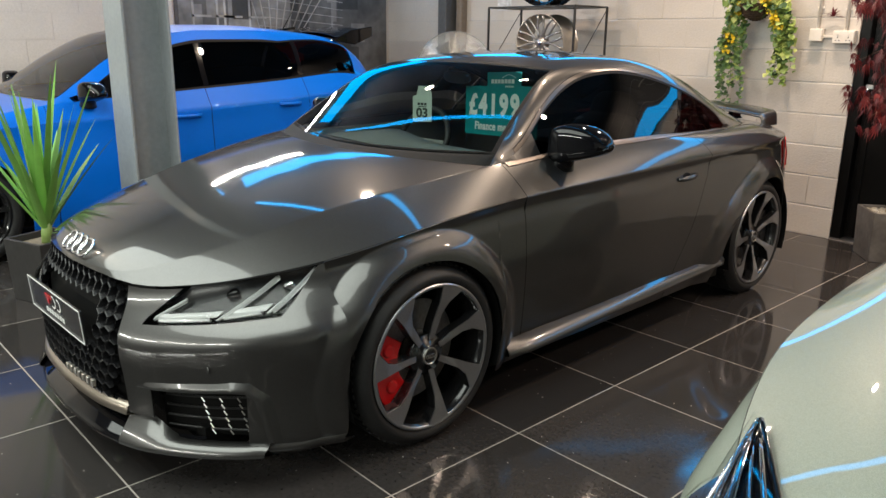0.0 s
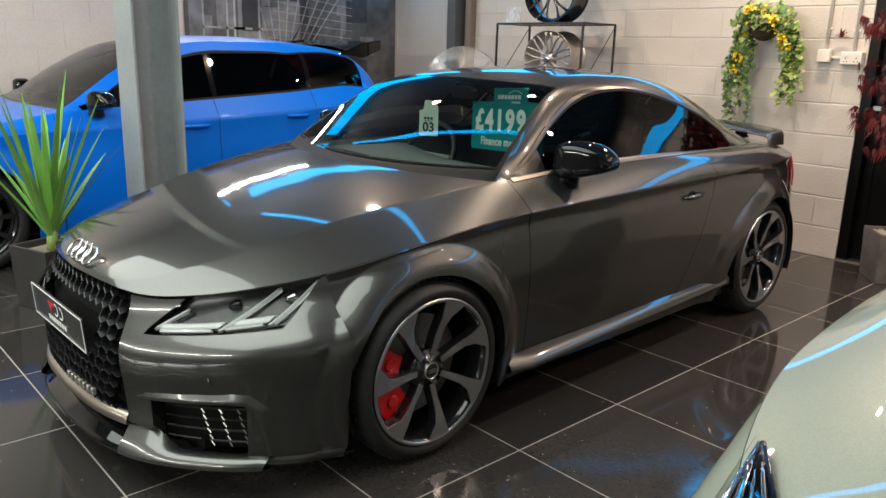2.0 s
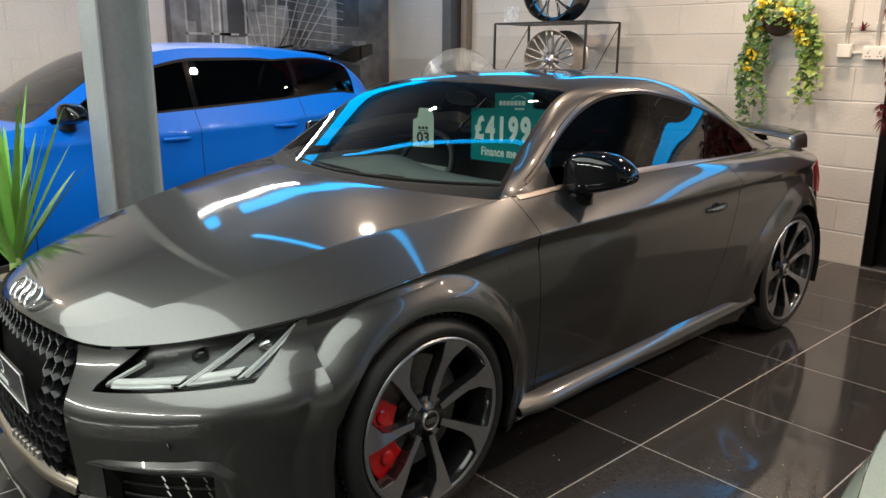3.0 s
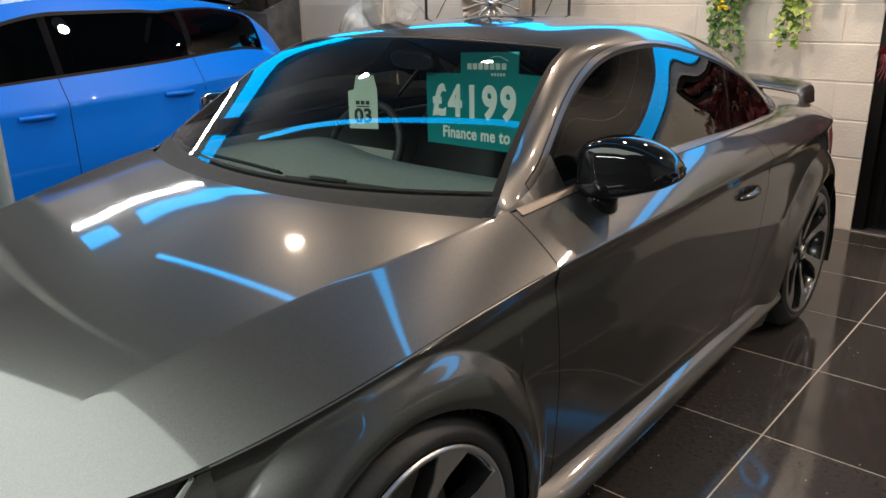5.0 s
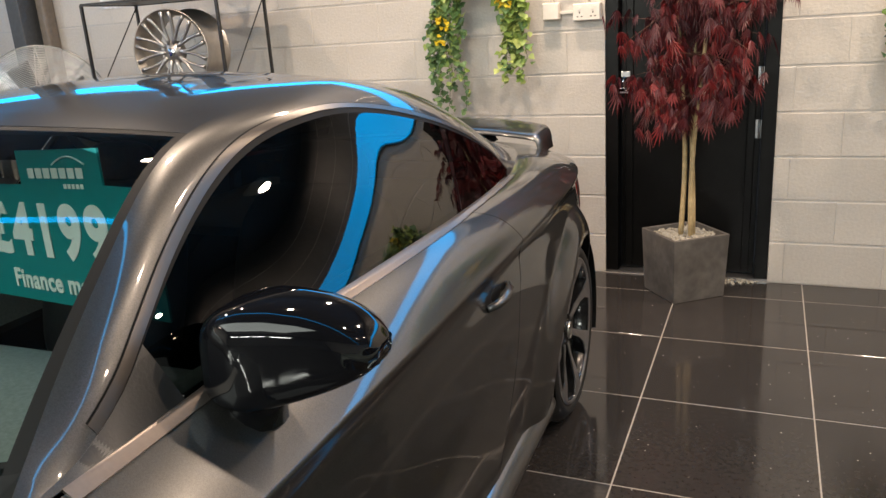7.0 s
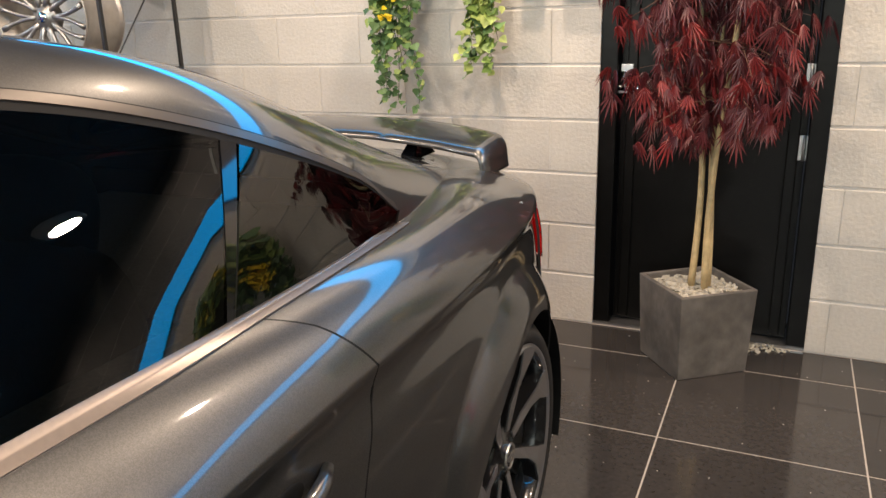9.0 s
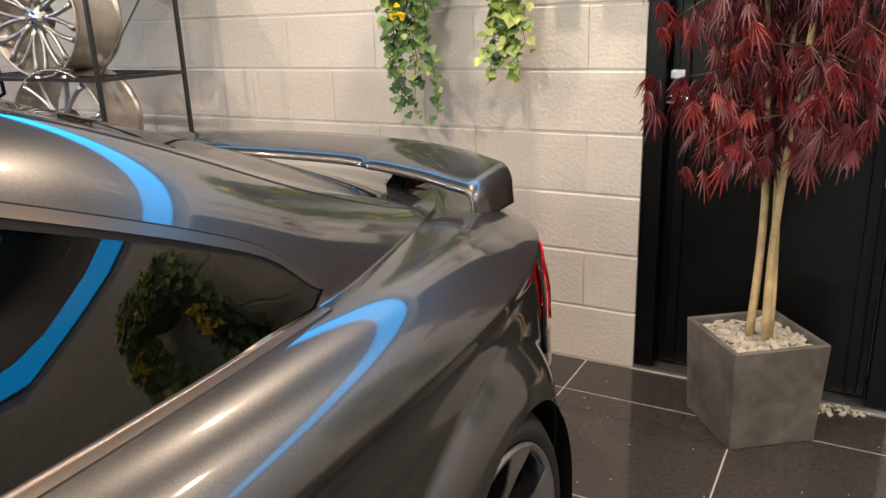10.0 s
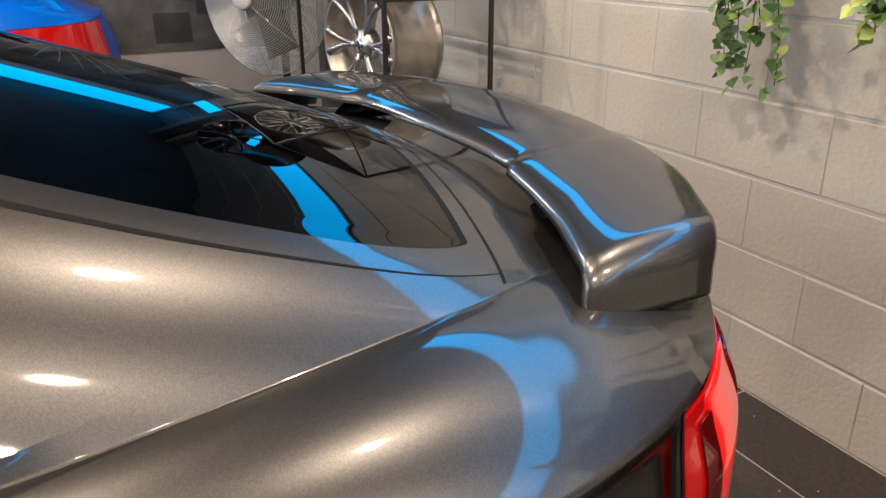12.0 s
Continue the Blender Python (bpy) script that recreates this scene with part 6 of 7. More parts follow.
def maple(x, y):
    rng = random.Random(11)
    pot = square_pot(pose(x, y, 0, 0, 0, 38), 0.312, 0.33, "square slate-effect planter filled with pale chippings")
    chips = bmesh.new()
    for i in range(420):
        a, b = rng.uniform(-0.13, 0.13), rng.uniform(-0.13, 0.13)
        r = rng.uniform(0.006, 0.014)
        vs = box(chips, -r * 1.5, r * 1.5, -r * 0.8, r * 0.8, -r * 0.35, r * 0.35, pose(a, b, 0.297 + rng.uniform(0, 0.012), rng.uniform(-35, 35), rng.uniform(-35, 35), rng.uniform(0, 180)))
    tagged(part("chippings", chips, PEBBLE, None), "pale slate chippings in the planter", "chippings", kind="stuff").matrix_basis = pose(x, y, 0, 0, 0, 38)
    tree = thing("red_maple", "artificial red-leaved maple tree in a square planter", "tree", pose(x, y, 0.30))
    bark = mat("pale_bark", (0.50, 0.38, 0.20), 0.6, grain=0.25, grain_scale=30, bump=0.3, stain=0.2)
    tips = []
    for k, (bx, by, ph) in enumerate(((-0.02, 0.0, 0.0), (0.02, 0.015, 1.7), (0.035, -0.02, 3.4))):
        pts = []
        for i in range(16):
            t = i / 15
            pts.append((bx * (1 + 1.2 * t) + 0.018 * math.sin(5 * t + ph), by * (1 + t) + 0.014 * math.sin(6 * t + 2 * ph), 1.35 * t))
        part("trunk", tubed(pts, [0.0135 - 0.007 * i / 15 for i in range(16)], 10), bark, tree, smooth=True)
        for i in range(7, 16):
            for j in range(4):
                a = rng.uniform(0, 2 * math.pi)
                L = rng.uniform(0.14, 0.47) * (0.72 + 0.28 * (i - 7) / 8)
                p = Vector(pts[i])
                q = p + Vector((L * math.cos(a), 0.62 * L * math.sin(a) - 0.02, rng.uniform(-0.10, 0.16)))
                tips.append((p, q))
    tw = bmesh.new()
    for p, q in tips:
        tube(tw, [p, (p + q) / 2 + Vector((0, 0, 0.03)), q], [0.003, 0.0022, 0.001], 5)
    part("twig", tw, mat("twig_brown", (0.10, 0.045, 0.03), 0.7), tree)
    leaf = bmesh.new()
    reds = mat("maple_red", (0.135, 0.012, 0.014), 0.45, grain=0.15, grain_scale=20)
    nt = reds.node_tree
    geo, ramp = nt.nodes.new("ShaderNodeNewGeometry"), nt.nodes.new("ShaderNodeValToRGB")
    ramp.color_ramp.elements[0].color = (0.055, 0.008, 0.012, 1)
    ramp.color_ramp.elements[1].color = (0.20, 0.014, 0.014, 1)
    e = ramp.color_ramp.elements.new(0.55)
    e.color = (0.085, 0.011, 0.014, 1)
    nt.links.new(geo.outputs["Random Per Island"], ramp.inputs[0])
    nt.links.new(ramp.outputs[0], nt.nodes["Principled BSDF"].inputs["Base Color"])
    verts, faces = [], []
    for p, q in tips:
        for j in range(rng.randint(11, 15)):
            t = rng.uniform(0.25, 1.2)
            c = p.lerp(q, t) + Vector((rng.gauss(0, 0.03), rng.gauss(0, 0.03), rng.gauss(0, 0.025)))
            a = rng.uniform(0, 2 * math.pi)
            m = Matrix.Translation(c) @ Euler((rng.uniform(0.85, 1.75), rng.uniform(-0.4, 0.4), a)).to_matrix().to_4x4()
            size = rng.uniform(0.070, 0.115)
            n0 = len(verts)
            verts.append(m @ Vector((0, 0, 0)))
            for lobe in range(7):
                th = (lobe - 3) * 0.25
                L = size * (1 - 0.07 * (lobe - 3) ** 2) * (1.0 if lobe != 3 else 1.08)
                w = 0.0042
                d = Vector((math.sin(th), -math.cos(th), 0))
                s = Vector((math.cos(th), math.sin(th), 0))
                k = len(verts)
                for pt in (d * L * 0.45 + s * w, d * L - Vector((0, 0, 0.006)), d * L * 0.45 - s * w):
                    verts.append(m @ pt)
                faces.append((n0, k, k + 1, k + 2))
    me = bpy.data.meshes.new("foliage")
    me.from_pydata([tuple(v) for v in verts], [], faces)
    me.materials.append(reds)
    fo = new("foliage", me)
    fo.parent = tree
    tagged(fo, "finely cut dark red maple leaves", kind="stuff")


maple(0.03, 3.625)


def ivy_leaf(verts, faces, m, size):
    """A five-cornered, slightly cupped ivy leaf."""
    n0 = len(verts)
    shape = ((0, 0.0, 0.0), (0.45, 0.10, 0.06), (0.55, 0.42, 0.10), (0.28, 0.70, 0.04), (0, 1.0, -0.08), (-0.28, 0.70, 0.04), (-0.55, 0.42, 0.10), (-0.45, 0.10, 0.06))
    for a, b, c in shape:
        verts.append(m @ Vector((a * size, -b * size, c * size)))
    faces.append((n0, n0 + 1, n0 + 2, n0 + 3, n0 + 4))
    faces.append((n0, n0 + 4, n0 + 5, n0 + 6, n0 + 7))


def spread(name, material, items, parent, label):
    verts, faces = [], []
    for m, size in items:
        ivy_leaf(verts, faces, m, size)
    me = bpy.data.meshes.new(name)
    me.from_pydata([tuple(v) for v in verts], [], faces)
    me.materials.append(material)
    ob = new(name, me)
    ob.parent = parent
    return tagged(ob, label, kind="stuff")


def varied(name, dark, mid, light, rough=0.45):
    m = mat(name, mid, rough)
    nt = m.node_tree
    geo, ramp = nt.nodes.new("ShaderNodeNewGeometry"), nt.nodes.new("ShaderNodeValToRGB")
    ramp.color_ramp.elements[0].color, ramp.color_ramp.elements[1].color = (*dark, 1), (*light, 1)
    e = ramp.color_ramp.elements.new(0.5)
    e.color = (*mid, 1)
    nt.links.new(geo.outputs["Random Per Island"], ramp.inputs[0])
    nt.links.new(ramp.outputs[0], nt.nodes["Principled BSDF"].inputs["Base Color"])
    return m


IVY = varied("ivy_green", (0.035, 0.08, 0.025), (0.08, 0.16, 0.05), (0.17, 0.28, 0.10))
LIME = varied("lime_green", (0.11, 0.19, 0.04), (0.25, 0.35, 0.08), (0.46, 0.52, 0.16))
YELLOW = varied("yellow_petals", (0.62, 0.42, 0.01), (0.80, 0.58, 0.02), (0.85, 0.70, 0.06))
WICKER = mat("brown_wicker", (0.06, 0.035, 0.018), 0.8, grain=0.4, grain_scale=90, bump=0.6)


def hanging_basket(m, seed, trails, full=1.0):
    """A wall basket with trailing ivy, paler round leaves and yellow flowers."""
    rng = random.Random(seed)
    basket = thing("hanging_basket", "wall basket of trailing green ivy with yellow flowers", "hanging basket", m, group="baskets on the wall")
    bm = bmesh.new()
    rings = []
    for i in range(9):
        a = math.pi / 2 * i / 8
        rings.append((max(0.002, 0.115 * math.sin(a)), -0.115 * math.cos(a)))
    lathe(bm, rings, axis="z", n=28)
    for i in range(10):
        r, h = 0.118 * math.sin(math.pi / 2 * (i + 1) / 10), -0.118 * math.cos(math.pi / 2 * (i + 1) / 10)
        tube(bm, [(r * math.cos(2 * math.pi * k / 24), r * math.sin(2 * math.pi * k / 24), h) for k in range(25)], 0.004, 5, cap=False)
    part("basket", bm, WICKER, basket, "brown woven basket")
    part("bracket", tubed([(0, 0.15, 0.16), (0, 0.14, 0.02), (0, 0.10, 0.0)], 0.006, 6), SEAM, basket)

    def leafy(c, size, flat=0.0):
        return (Matrix.Translation(c) @ Euler((rng.uniform(0.2, 1.4), rng.uniform(-0.7, 0.7), rng.uniform(-1.1, 1.1))).to_matrix().to_4x4(), size)
    green, lime, petals, vines = [], [], [], bmesh.new()
    for i in range(int(190 * full)):
        a, b = rng.uniform(0, 2 * math.pi), rng.uniform(-0.3, 1.2)
        r = 0.16 + rng.uniform(-0.03, 0.05)
        c = (1.25 * r * math.cos(a) * math.cos(b), min(0.10, 0.75 * r * math.sin(a) * math.cos(b)), r * math.sin(b) * 0.9)
        (lime if rng.random() < 0.6 else green).append(leafy(c, rng.uniform(0.034, 0.06)))
    for side, reach, drop, width in trails:
        for s in range(11):
            ph, off = rng.uniform(0, 6), rng.uniform(-0.6, 0.6) * width
            L = drop * rng.uniform(0.62, 1.0) if s else drop
            pts = []
            n = 16
            for i in range(n + 1):
                t = i / n
                x = side * (0.08 + (reach - 0.08) * min(1.0, t * 2.2) ** 0.7) + off * min(1, 2 * t) + 0.012 * math.sin(9 * t + ph)
                z = 0.06 * math.sin(math.pi * min(1, t * 2.4)) - L * max(0.0, t - 0.10) / 0.90
                pts.append((x, -0.02 + 0.05 * t + 0.012 * math.sin(7 * t + ph), z))
            tube(vines, pts, 0.0016, 4)
            for i in range(1, n + 1):
                t = i / n
                for k in range(4 if t < 0.6 else 3):
                    c = Vector(pts[i]) + Vector((rng.gauss(0, 0.016), rng.gauss(-0.006, 0.014), rng.gauss(0, 0.016)))
                    size = rng.uniform(0.034, 0.060) * (1 - 0.35 * t) * (1.18 if side > 0 else 1.0)
                    (lime if rng.random() < (0.9 if side > 0 else 0.6 - 0.45 * t) else green).append(leafy(c, size))
        for i in range(5):
            t = rng.uniform(0.05, 0.62)
            c = Vector((side * (0.08 + (reach - 0.08) * min(1, t * 2.2) ** 0.7), -0.055, -drop * max(0, t - 0.1)))
            for k in range(16):
                petals.append(leafy(c + Vector((rng.gauss(0, 0.016), rng.gauss(0, 0.010), rng.gauss(0, 0.016))), rng.uniform(0.018, 0.028)))
    for i in range(5):
        c = Vector((rng.uniform(-0.15, 0.15), -0.12, rng.uniform(-0.02, 0.13)))
        for k in range(16):
            petals.append(leafy(c + Vector((rng.gauss(0, 0.018), rng.gauss(0, 0.010), rng.gauss(0, 0.018))), rng.uniform(0.018, 0.028)))
    part("vines", vines, mat("vine_brown", (0.05, 0.06, 0.02), 0.7), basket)
    spread("ivy_leaves", IVY, green, basket, "small green ivy leaves")
    spread("lime_leaves", LIME, lime, basket, "pale yellow-green leaves")
    spread("blossom", YELLOW, petals, basket, "yellow flowers")
    return basket


hanging_basket(pose(-1.095, 3.70, 1.66), 3, ((-1, 0.16, 0.70, 0.15), (1, 0.21, 0.55, 0.12)))
hanging_basket(pose(1.27, 3.64, 1.58) @ Matrix.Scale(1.35, 4), 5, ((-1, 0.20, 0.40, 0.14), (1, 0.20, 0.40, 0.14)), 2.4)


def steel_door():
    door = thing("door_1", "closed black steel door with a slide bolt and butt hinges", "door", kind="structure")
    y = WALL_Y + 0.075
    part("door_leaf", boxed(DOOR_X0 + 0.075, DOOR_X1 - 0.075, y, y + 0.05, 0.02, DOOR_H - 0.06), BLACK_PAINT, door, bevel=0.003)
    for x0, x1 in ((DOOR_X0, DOOR_X0 + 0.07), (DOOR_X1 - 0.07, DOOR_X1)):
        part("door_jamb", boxed(x0, x1, WALL_Y + 0.015, WALL_Y + 0.16, 0, DOOR_H), BLACK_PAINT, door, bevel=0.004)
    part("door_head", boxed(DOOR_X0 + 0.07, DOOR_X1 - 0.07, WALL_Y + 0.015, WALL_Y + 0.16, DOOR_H - 0.055, DOOR_H), BLACK_PAINT, door)
    for x in (DOOR_X0 + 0.12, DOOR_X1 - 0.12):
        part("door_rib", boxed(x - 0.02, x + 0.02, y - 0.012, y, 0.03, DOOR_H - 0.07), BLACK_PAINT, door, bevel=0.004)
    part("threshold", boxed(DOOR_X0, DOOR_X1, WALL_Y + 0.005, WALL_Y + 0.2, -0.002, 0.012), STEEL, door, "worn metal threshold strip")
    bolt = part("slide_bolt", boxed(-0.355, -0.215, y - 0.03, y - 0.012, 1.000, 1.030), STEEL, door, "steel slide bolt", bevel=0.003)
    part("bolt_rod", tubed([(-0.37, y - 0.035, 1.018), (-0.20, y - 0.035, 1.018)], 0.008, 10), CHROME, bolt, smooth=True)
    part("bolt_knob", tubed([(-0.325, y - 0.035, 1.018), (-0.325, y - 0.05, 1.055), (-0.322, y - 0.05, 1.09)], 0.008, 8), CHROME, bolt, smooth=True)
    part("bolt_keeper", boxed(-0.345, -0.295, y - 0.022, y - 0.008, 1.085, 1.115), STEEL, bolt, bevel=0.002)
    for z in (0.755, 1.02, 1.75):
        h = part("hinge", boxed(0.335, 0.372, y - 0.018, y - 0.010, z, z + 0.095), STEEL, door, "zinc butt hinge", bevel=0.002)
        part("hinge_pin", tubed([(0.354, y - 0.024, z), (0.354, y - 0.024, z + 0.095)], 0.006, 8), STEEL, h, smooth=True)
    for x in (0.24, 0.29):
        for z in (1.02, 0.86):
            part("door_plate", boxed(x - 0.02, x + 0.025, y - 0.010, y - 0.002, z, z + 0.06), BLACK_PAINT, door, bevel=0.002)
    rng = random.Random(8)
    bm = bmesh.new()
    for i in range(60):
        r = rng.uniform(0.003, 0.009)
        box(bm, -r, r, -r, r, -r * 0.4, r * 0.4, pose(0.27 + rng.gauss(0, 0.05), 3.835 + rng.gauss(0, 0.02), 0.004, rng.uniform(-40, 40), rng.uniform(-40, 40), rng.uniform(0, 180)))
    tagged(part("leaf_litter", bm, PEBBLE), "pale dry crumbs on the floor by the door", "litter", kind="stuff")


steel_door()


def socket_box(x, z, w, h, kind):
    white = mat("white_plastic", (0.72, 0.68, 0.62), 0.4, grain=0.04)
    box_ = thing("wall_socket" if kind else "switch_box", "white surface-mounted " + ("double socket" if kind else "switch box") + " fed by conduit", "socket", pose(x, WALL_Y, z))
    part("back_box", boxed(-w / 2, w / 2, -0.042, -0.001, -h / 2, h / 2), white, box_, bevel=0.004)
    part("face_plate", boxed(-w / 2 + 0.003, w / 2 - 0.003, -0.05, -0.042, -h / 2 + 0.003, h / 2 - 0.003), white, box_, bevel=0.003)
    dark = SEAM
    if kind:
        for sx in (-0.035, 0.035):
            part("rocker", boxed(sx - 0.008, sx + 0.008, -0.054, -0.05, 0.012, 0.028), white, box_, bevel=0.001)
            bm = bmesh.new()
            for dx, dz, a, b in ((0, -0.002, 0.0025, 0.005), (-0.011, -0.022, 0.0045, 0.0025), (0.011, -0.022, 0.0045, 0.0025)):
                box(bm, sx + dx - a, sx + dx + a, -0.0505, -0.049, dz - b, dz + b)
            part("pin_holes", bm, dark, box_)
    part("conduit", tubed([(0.0, -0.016, h / 2), (0.0, -0.016, CEIL - z)], 0.011, 10), white, box_, smooth=True)
    for zz in (0.18, 0.75):
        part("conduit_clip", boxed(-0.022, 0.022, -0.014, -0.001, zz, zz + 0.016), white, box_)
    return box_


socket_box(-0.695, 1.445, 0.09, 0.088, 0)
socket_box(-0.505, 1.432, 0.146, 0.088, 1)
part_trunk = tagged(part("cable_trunking", boxed(-0.65, -0.578, WALL_Y - 0.022, WALL_Y - 0.001, 1.428, 1.444), mat("white_trunking", (0.70, 0.66, 0.60), 0.45), bevel=0.002), "short white cable trunking between the boxes", "trunking")


def red_sprig(x, z):
    rng = random.Random(2)
    sprig = thing("red_sprig", "small spray of dark red artificial leaves on the wall", "plant", pose(x, WALL_Y - 0.03, z))
    for i in range(9):
        a = -1.4 + 2.8 * i / 8
        bm = bmesh.new()
        L = rng.uniform(0.06, 0.10)
        leaf_blade(bm, (0, 0, 0), (L * math.sin(a), -0.02, L * math.cos(a) * 0.9), 0.008, 0.02)
        part("leaf", bm, mat("sprig_red", (0.16, 0.02, 0.03), 0.5), sprig)


red_sprig(-0.60, 1.57)


def alloy_wheel(m, r, width, spokes, face, barrel, label, tyre=False):
    """A loose rim whose face looks along -y, standing on its edge."""
    w = thing("alloy_wheel", label, "wheel rim", m, group="wheels on the rack")
    bm = bmesh.new()
    lathe(bm, [(r - 0.012, 0.03), (r - 0.006, 0.004), (r, 0.0), (r, 0.012), (r - 0.014, 0.022), (r - 0.022, 0.05), (r - 0.03, 0.10), (r - 0.024, width * 0.7), (r - 0.010, width - 0.03), (r - 0.010, width - 0.014), (r, width - 0.01), (r, width), (r - 0.012, width), (r - 0.03, width * 0.7), (r - 0.04, 0.10), (r - 0.03, 0.04)], axis="y", n=64, closed=True)
    part("barrel", bm, barrel, w, smooth=True)
    for k in range(spokes):
        a0 = 2 * math.pi * k / spokes
        for lean in (-0.14, 0.14):
            pts = []
            for i in range(7):
                t = i / 6
                a = a0 + lean * t * 1.5
                rr = 0.045 + (r - 0.06) * t
                pts.append((rr * math.cos(a), 0.030 - 0.022 * t, rr * math.sin(a)))
            part("spoke", tubed(pts, [0.013, 0.0115, 0.0100, 0.0095, 0.0095, 0.0105, 0.014], 6), face, w, smooth=True)
    bm = bmesh.new()
    lathe(bm, [(0.0, 0.012), (0.028, 0.012), (0.032, 0.018), (0.055, 0.022), (0.062, 0.04), (0.062, 0.07)], axis="y", n=32)
    part("hub", bm, face, w, smooth=True)
    bm = bmesh.new()
    lathe(bm, [(0.0, 0.008), (0.022, 0.009), (0.024, 0.013)], axis="y", n=24)
    part("centre_cap", bm, CHROME, w, smooth=True)
    return w


def wheel_rack(x0, x1, y0, y1):
    rack = thing("wheel_rack", "black metal display rack for wheels", "rack")
    iron = mat("black_iron", (0.012, 0.012, 0.012), 0.4, grain=0.2)
    for x in (x0, x1):
        for y in (y0, y1):
            part("post", boxed(x - 0.0075, x + 0.0075, y - 0.0075, y + 0.0075, 0, 1.655), iron, rack)
    for z in (0.70, 1.115, 1.648):
        for y in (y0, y1):
            part("rail", boxed(x0, x1, y - 0.008, y + 0.008, z, z + 0.014), iron, rack)
        for x in (x0, x1):
            part("rail", boxed(x - 0.008, x + 0.008, y0, y1, z, z + 0.014), iron, rack)
        if z < 1.6:
            for k in range(5):
                y = y0 + (y1 - y0) * (k + 0.5) / 5
                part("shelf_bar", boxed(x0, x1, y - 0.010, y + 0.010, z + 0.001, z + 0.012), iron, rack)
        else:
            part("shelf_plate", boxed(x0, x1, y0, y1, z + 0.004, z + 0.012), iron, rack)
    for x in (x0, x1):
        part("brace", tubed([(x, y0, 1.12), (x, y1, 1.64)], 0.004, 5), iron, rack)
    return rack


wheel_rack(-3.30, -2.34, 3.17, 3.60)
alloy_wheel(pose(-2.72, 3.19, 1.127 + 0.236, 0, 0, 8), 0.236, 0.25, 10, RIM_GREY, RIM_BARREL, "satin grey multi-spoke alloy wheel with a raw barrel")
alloy_wheel(pose(-2.66, 3.19, 0.712 + 0.225, 0, 0, 14), 0.225, 0.25, 6, STEEL, RIM_BARREL, "bright polished twin-spoke alloy wheel")
alloy_wheel(pose(-2.74, 3.19, 1.660 + 0.245, 0, 0, 8), 0.245, 0.25, 7, RIM_DARK, RIM_DARK, "dark multi-spoke alloy wheel on top of the rack")


def floor_fan(m):
    fan = thing("floor_fan", "large chrome wire-guarded floor fan", "fan", m)
    R = 0.38
    bulge = lambda r: -0.16 * (1 - (r / R) ** 1.5)
    for back in (0, 1):
        guard = new("guard")
        guard.parent = fan
        guard.matrix_basis = pose(0, 0.0, 0)
        bm = bmesh.new()
        sg = 1 if not back else -0.8
        for k in range(34):
            r = 0.055 + (R - 0.055) * k / 33
            tube(bm, [(r * math.cos(2 * math.pi * q / 40), sg * bulge(r), r * math.sin(2 * math.pi * q / 40)) for q in range(41)], 0.0022 if k < 33 else 0.006, 4, cap=False)
        tagged(part("guard_ring", bm, WIRE, guard, smooth=True), "fine chrome wire rings", kind="stuff")
        for q in range(8):
            a = 2 * math.pi * q / 8
            part("guard_rib", tubed([(r * math.cos(a), sg * (bulge(r) + 0.003), r * math.sin(a)) for r in (0.04, 0.1, 0.17, 0.24, 0.30, R)], 0.0028, 5), WIRE, guard, smooth=True)
    bm = bmesh.new()
    lathe(bm, [(0.0, -0.175), (0.05, -0.172), (0.054, -0.165), (0.054, -0.155)], axis="y", n=28)
    part("badge_disc", bm, mat("fan_white", (0.6, 0.6, 0.6), 0.4), fan, smooth=True)
    bm = bmesh.new()
    lathe(bm, [(0.0, -0.10), (0.06, -0.09), (0.075, 0.0), (0.075, 0.16), (0.05, 0.2), (0.0, 0.2)], axis="y", n=24)
    part("motor", bm, PLASTIC, fan, smooth=True)
    for q in range(4):
        a = math.pi / 2 * q + 0.4
        rows = []
        for i in range(6):
            r = 0.06 + 0.23 * i / 5
            rows.append([Matrix.Rotation(-(a), 4, "Y") @ Vector((r, (-0.05 + 0.06 * j / 4), (j / 4 - 0.5) * (0.10 + 0.06 * i / 5))) for j in range(5)])
        part("fan_blade", grid_mesh(rows), PLASTIC, fan, smooth=True, solid=0.002)
    top = m.translation.z
    part("stand", tubed([(0, 0.12, -0.05), (0, 0.14, -top + 0.03)], 0.02, 12), SEAM, fan, smooth=True)
    part("stand_base", boxed(-0.26, 0.26, -0.16, 0.36, -top, -top + 0.03), SEAM, fan, bevel=0.01)
    part("carry_handle", tubed([(R * 0.92, 0.02, 0.12), (R + 0.05, 0.04, 0.12), (R + 0.05, 0.06, -0.04), (R * 0.95, 0.04, -0.08)], 0.01, 8), SEAM, fan, smooth=True)
    return fan


FAN = (-3.68, 3.12, 1.07)
floor_fan(pose(*FAN, 0, 0, 35))
tagged(part("wall_post", boxed(-4.52, -4.40, 3.66, 3.858, 0, CEIL), mat("dark_steel_paint", (0.075, 0.08, 0.085), 0.5, grain=0.15, stain=0.15), bevel=0.006), "dark painted steel post against the wall", "post", kind="structure")
tagged(part("wall_post", boxed(-4.36, -4.28, 3.76, 3.858, 0, CEIL), mat("brown_pipe", (0.17, 0.14, 0.11), 0.5, grain=0.15), bevel=0.02), "brown pipe against the wall", "pipe", kind="structure")


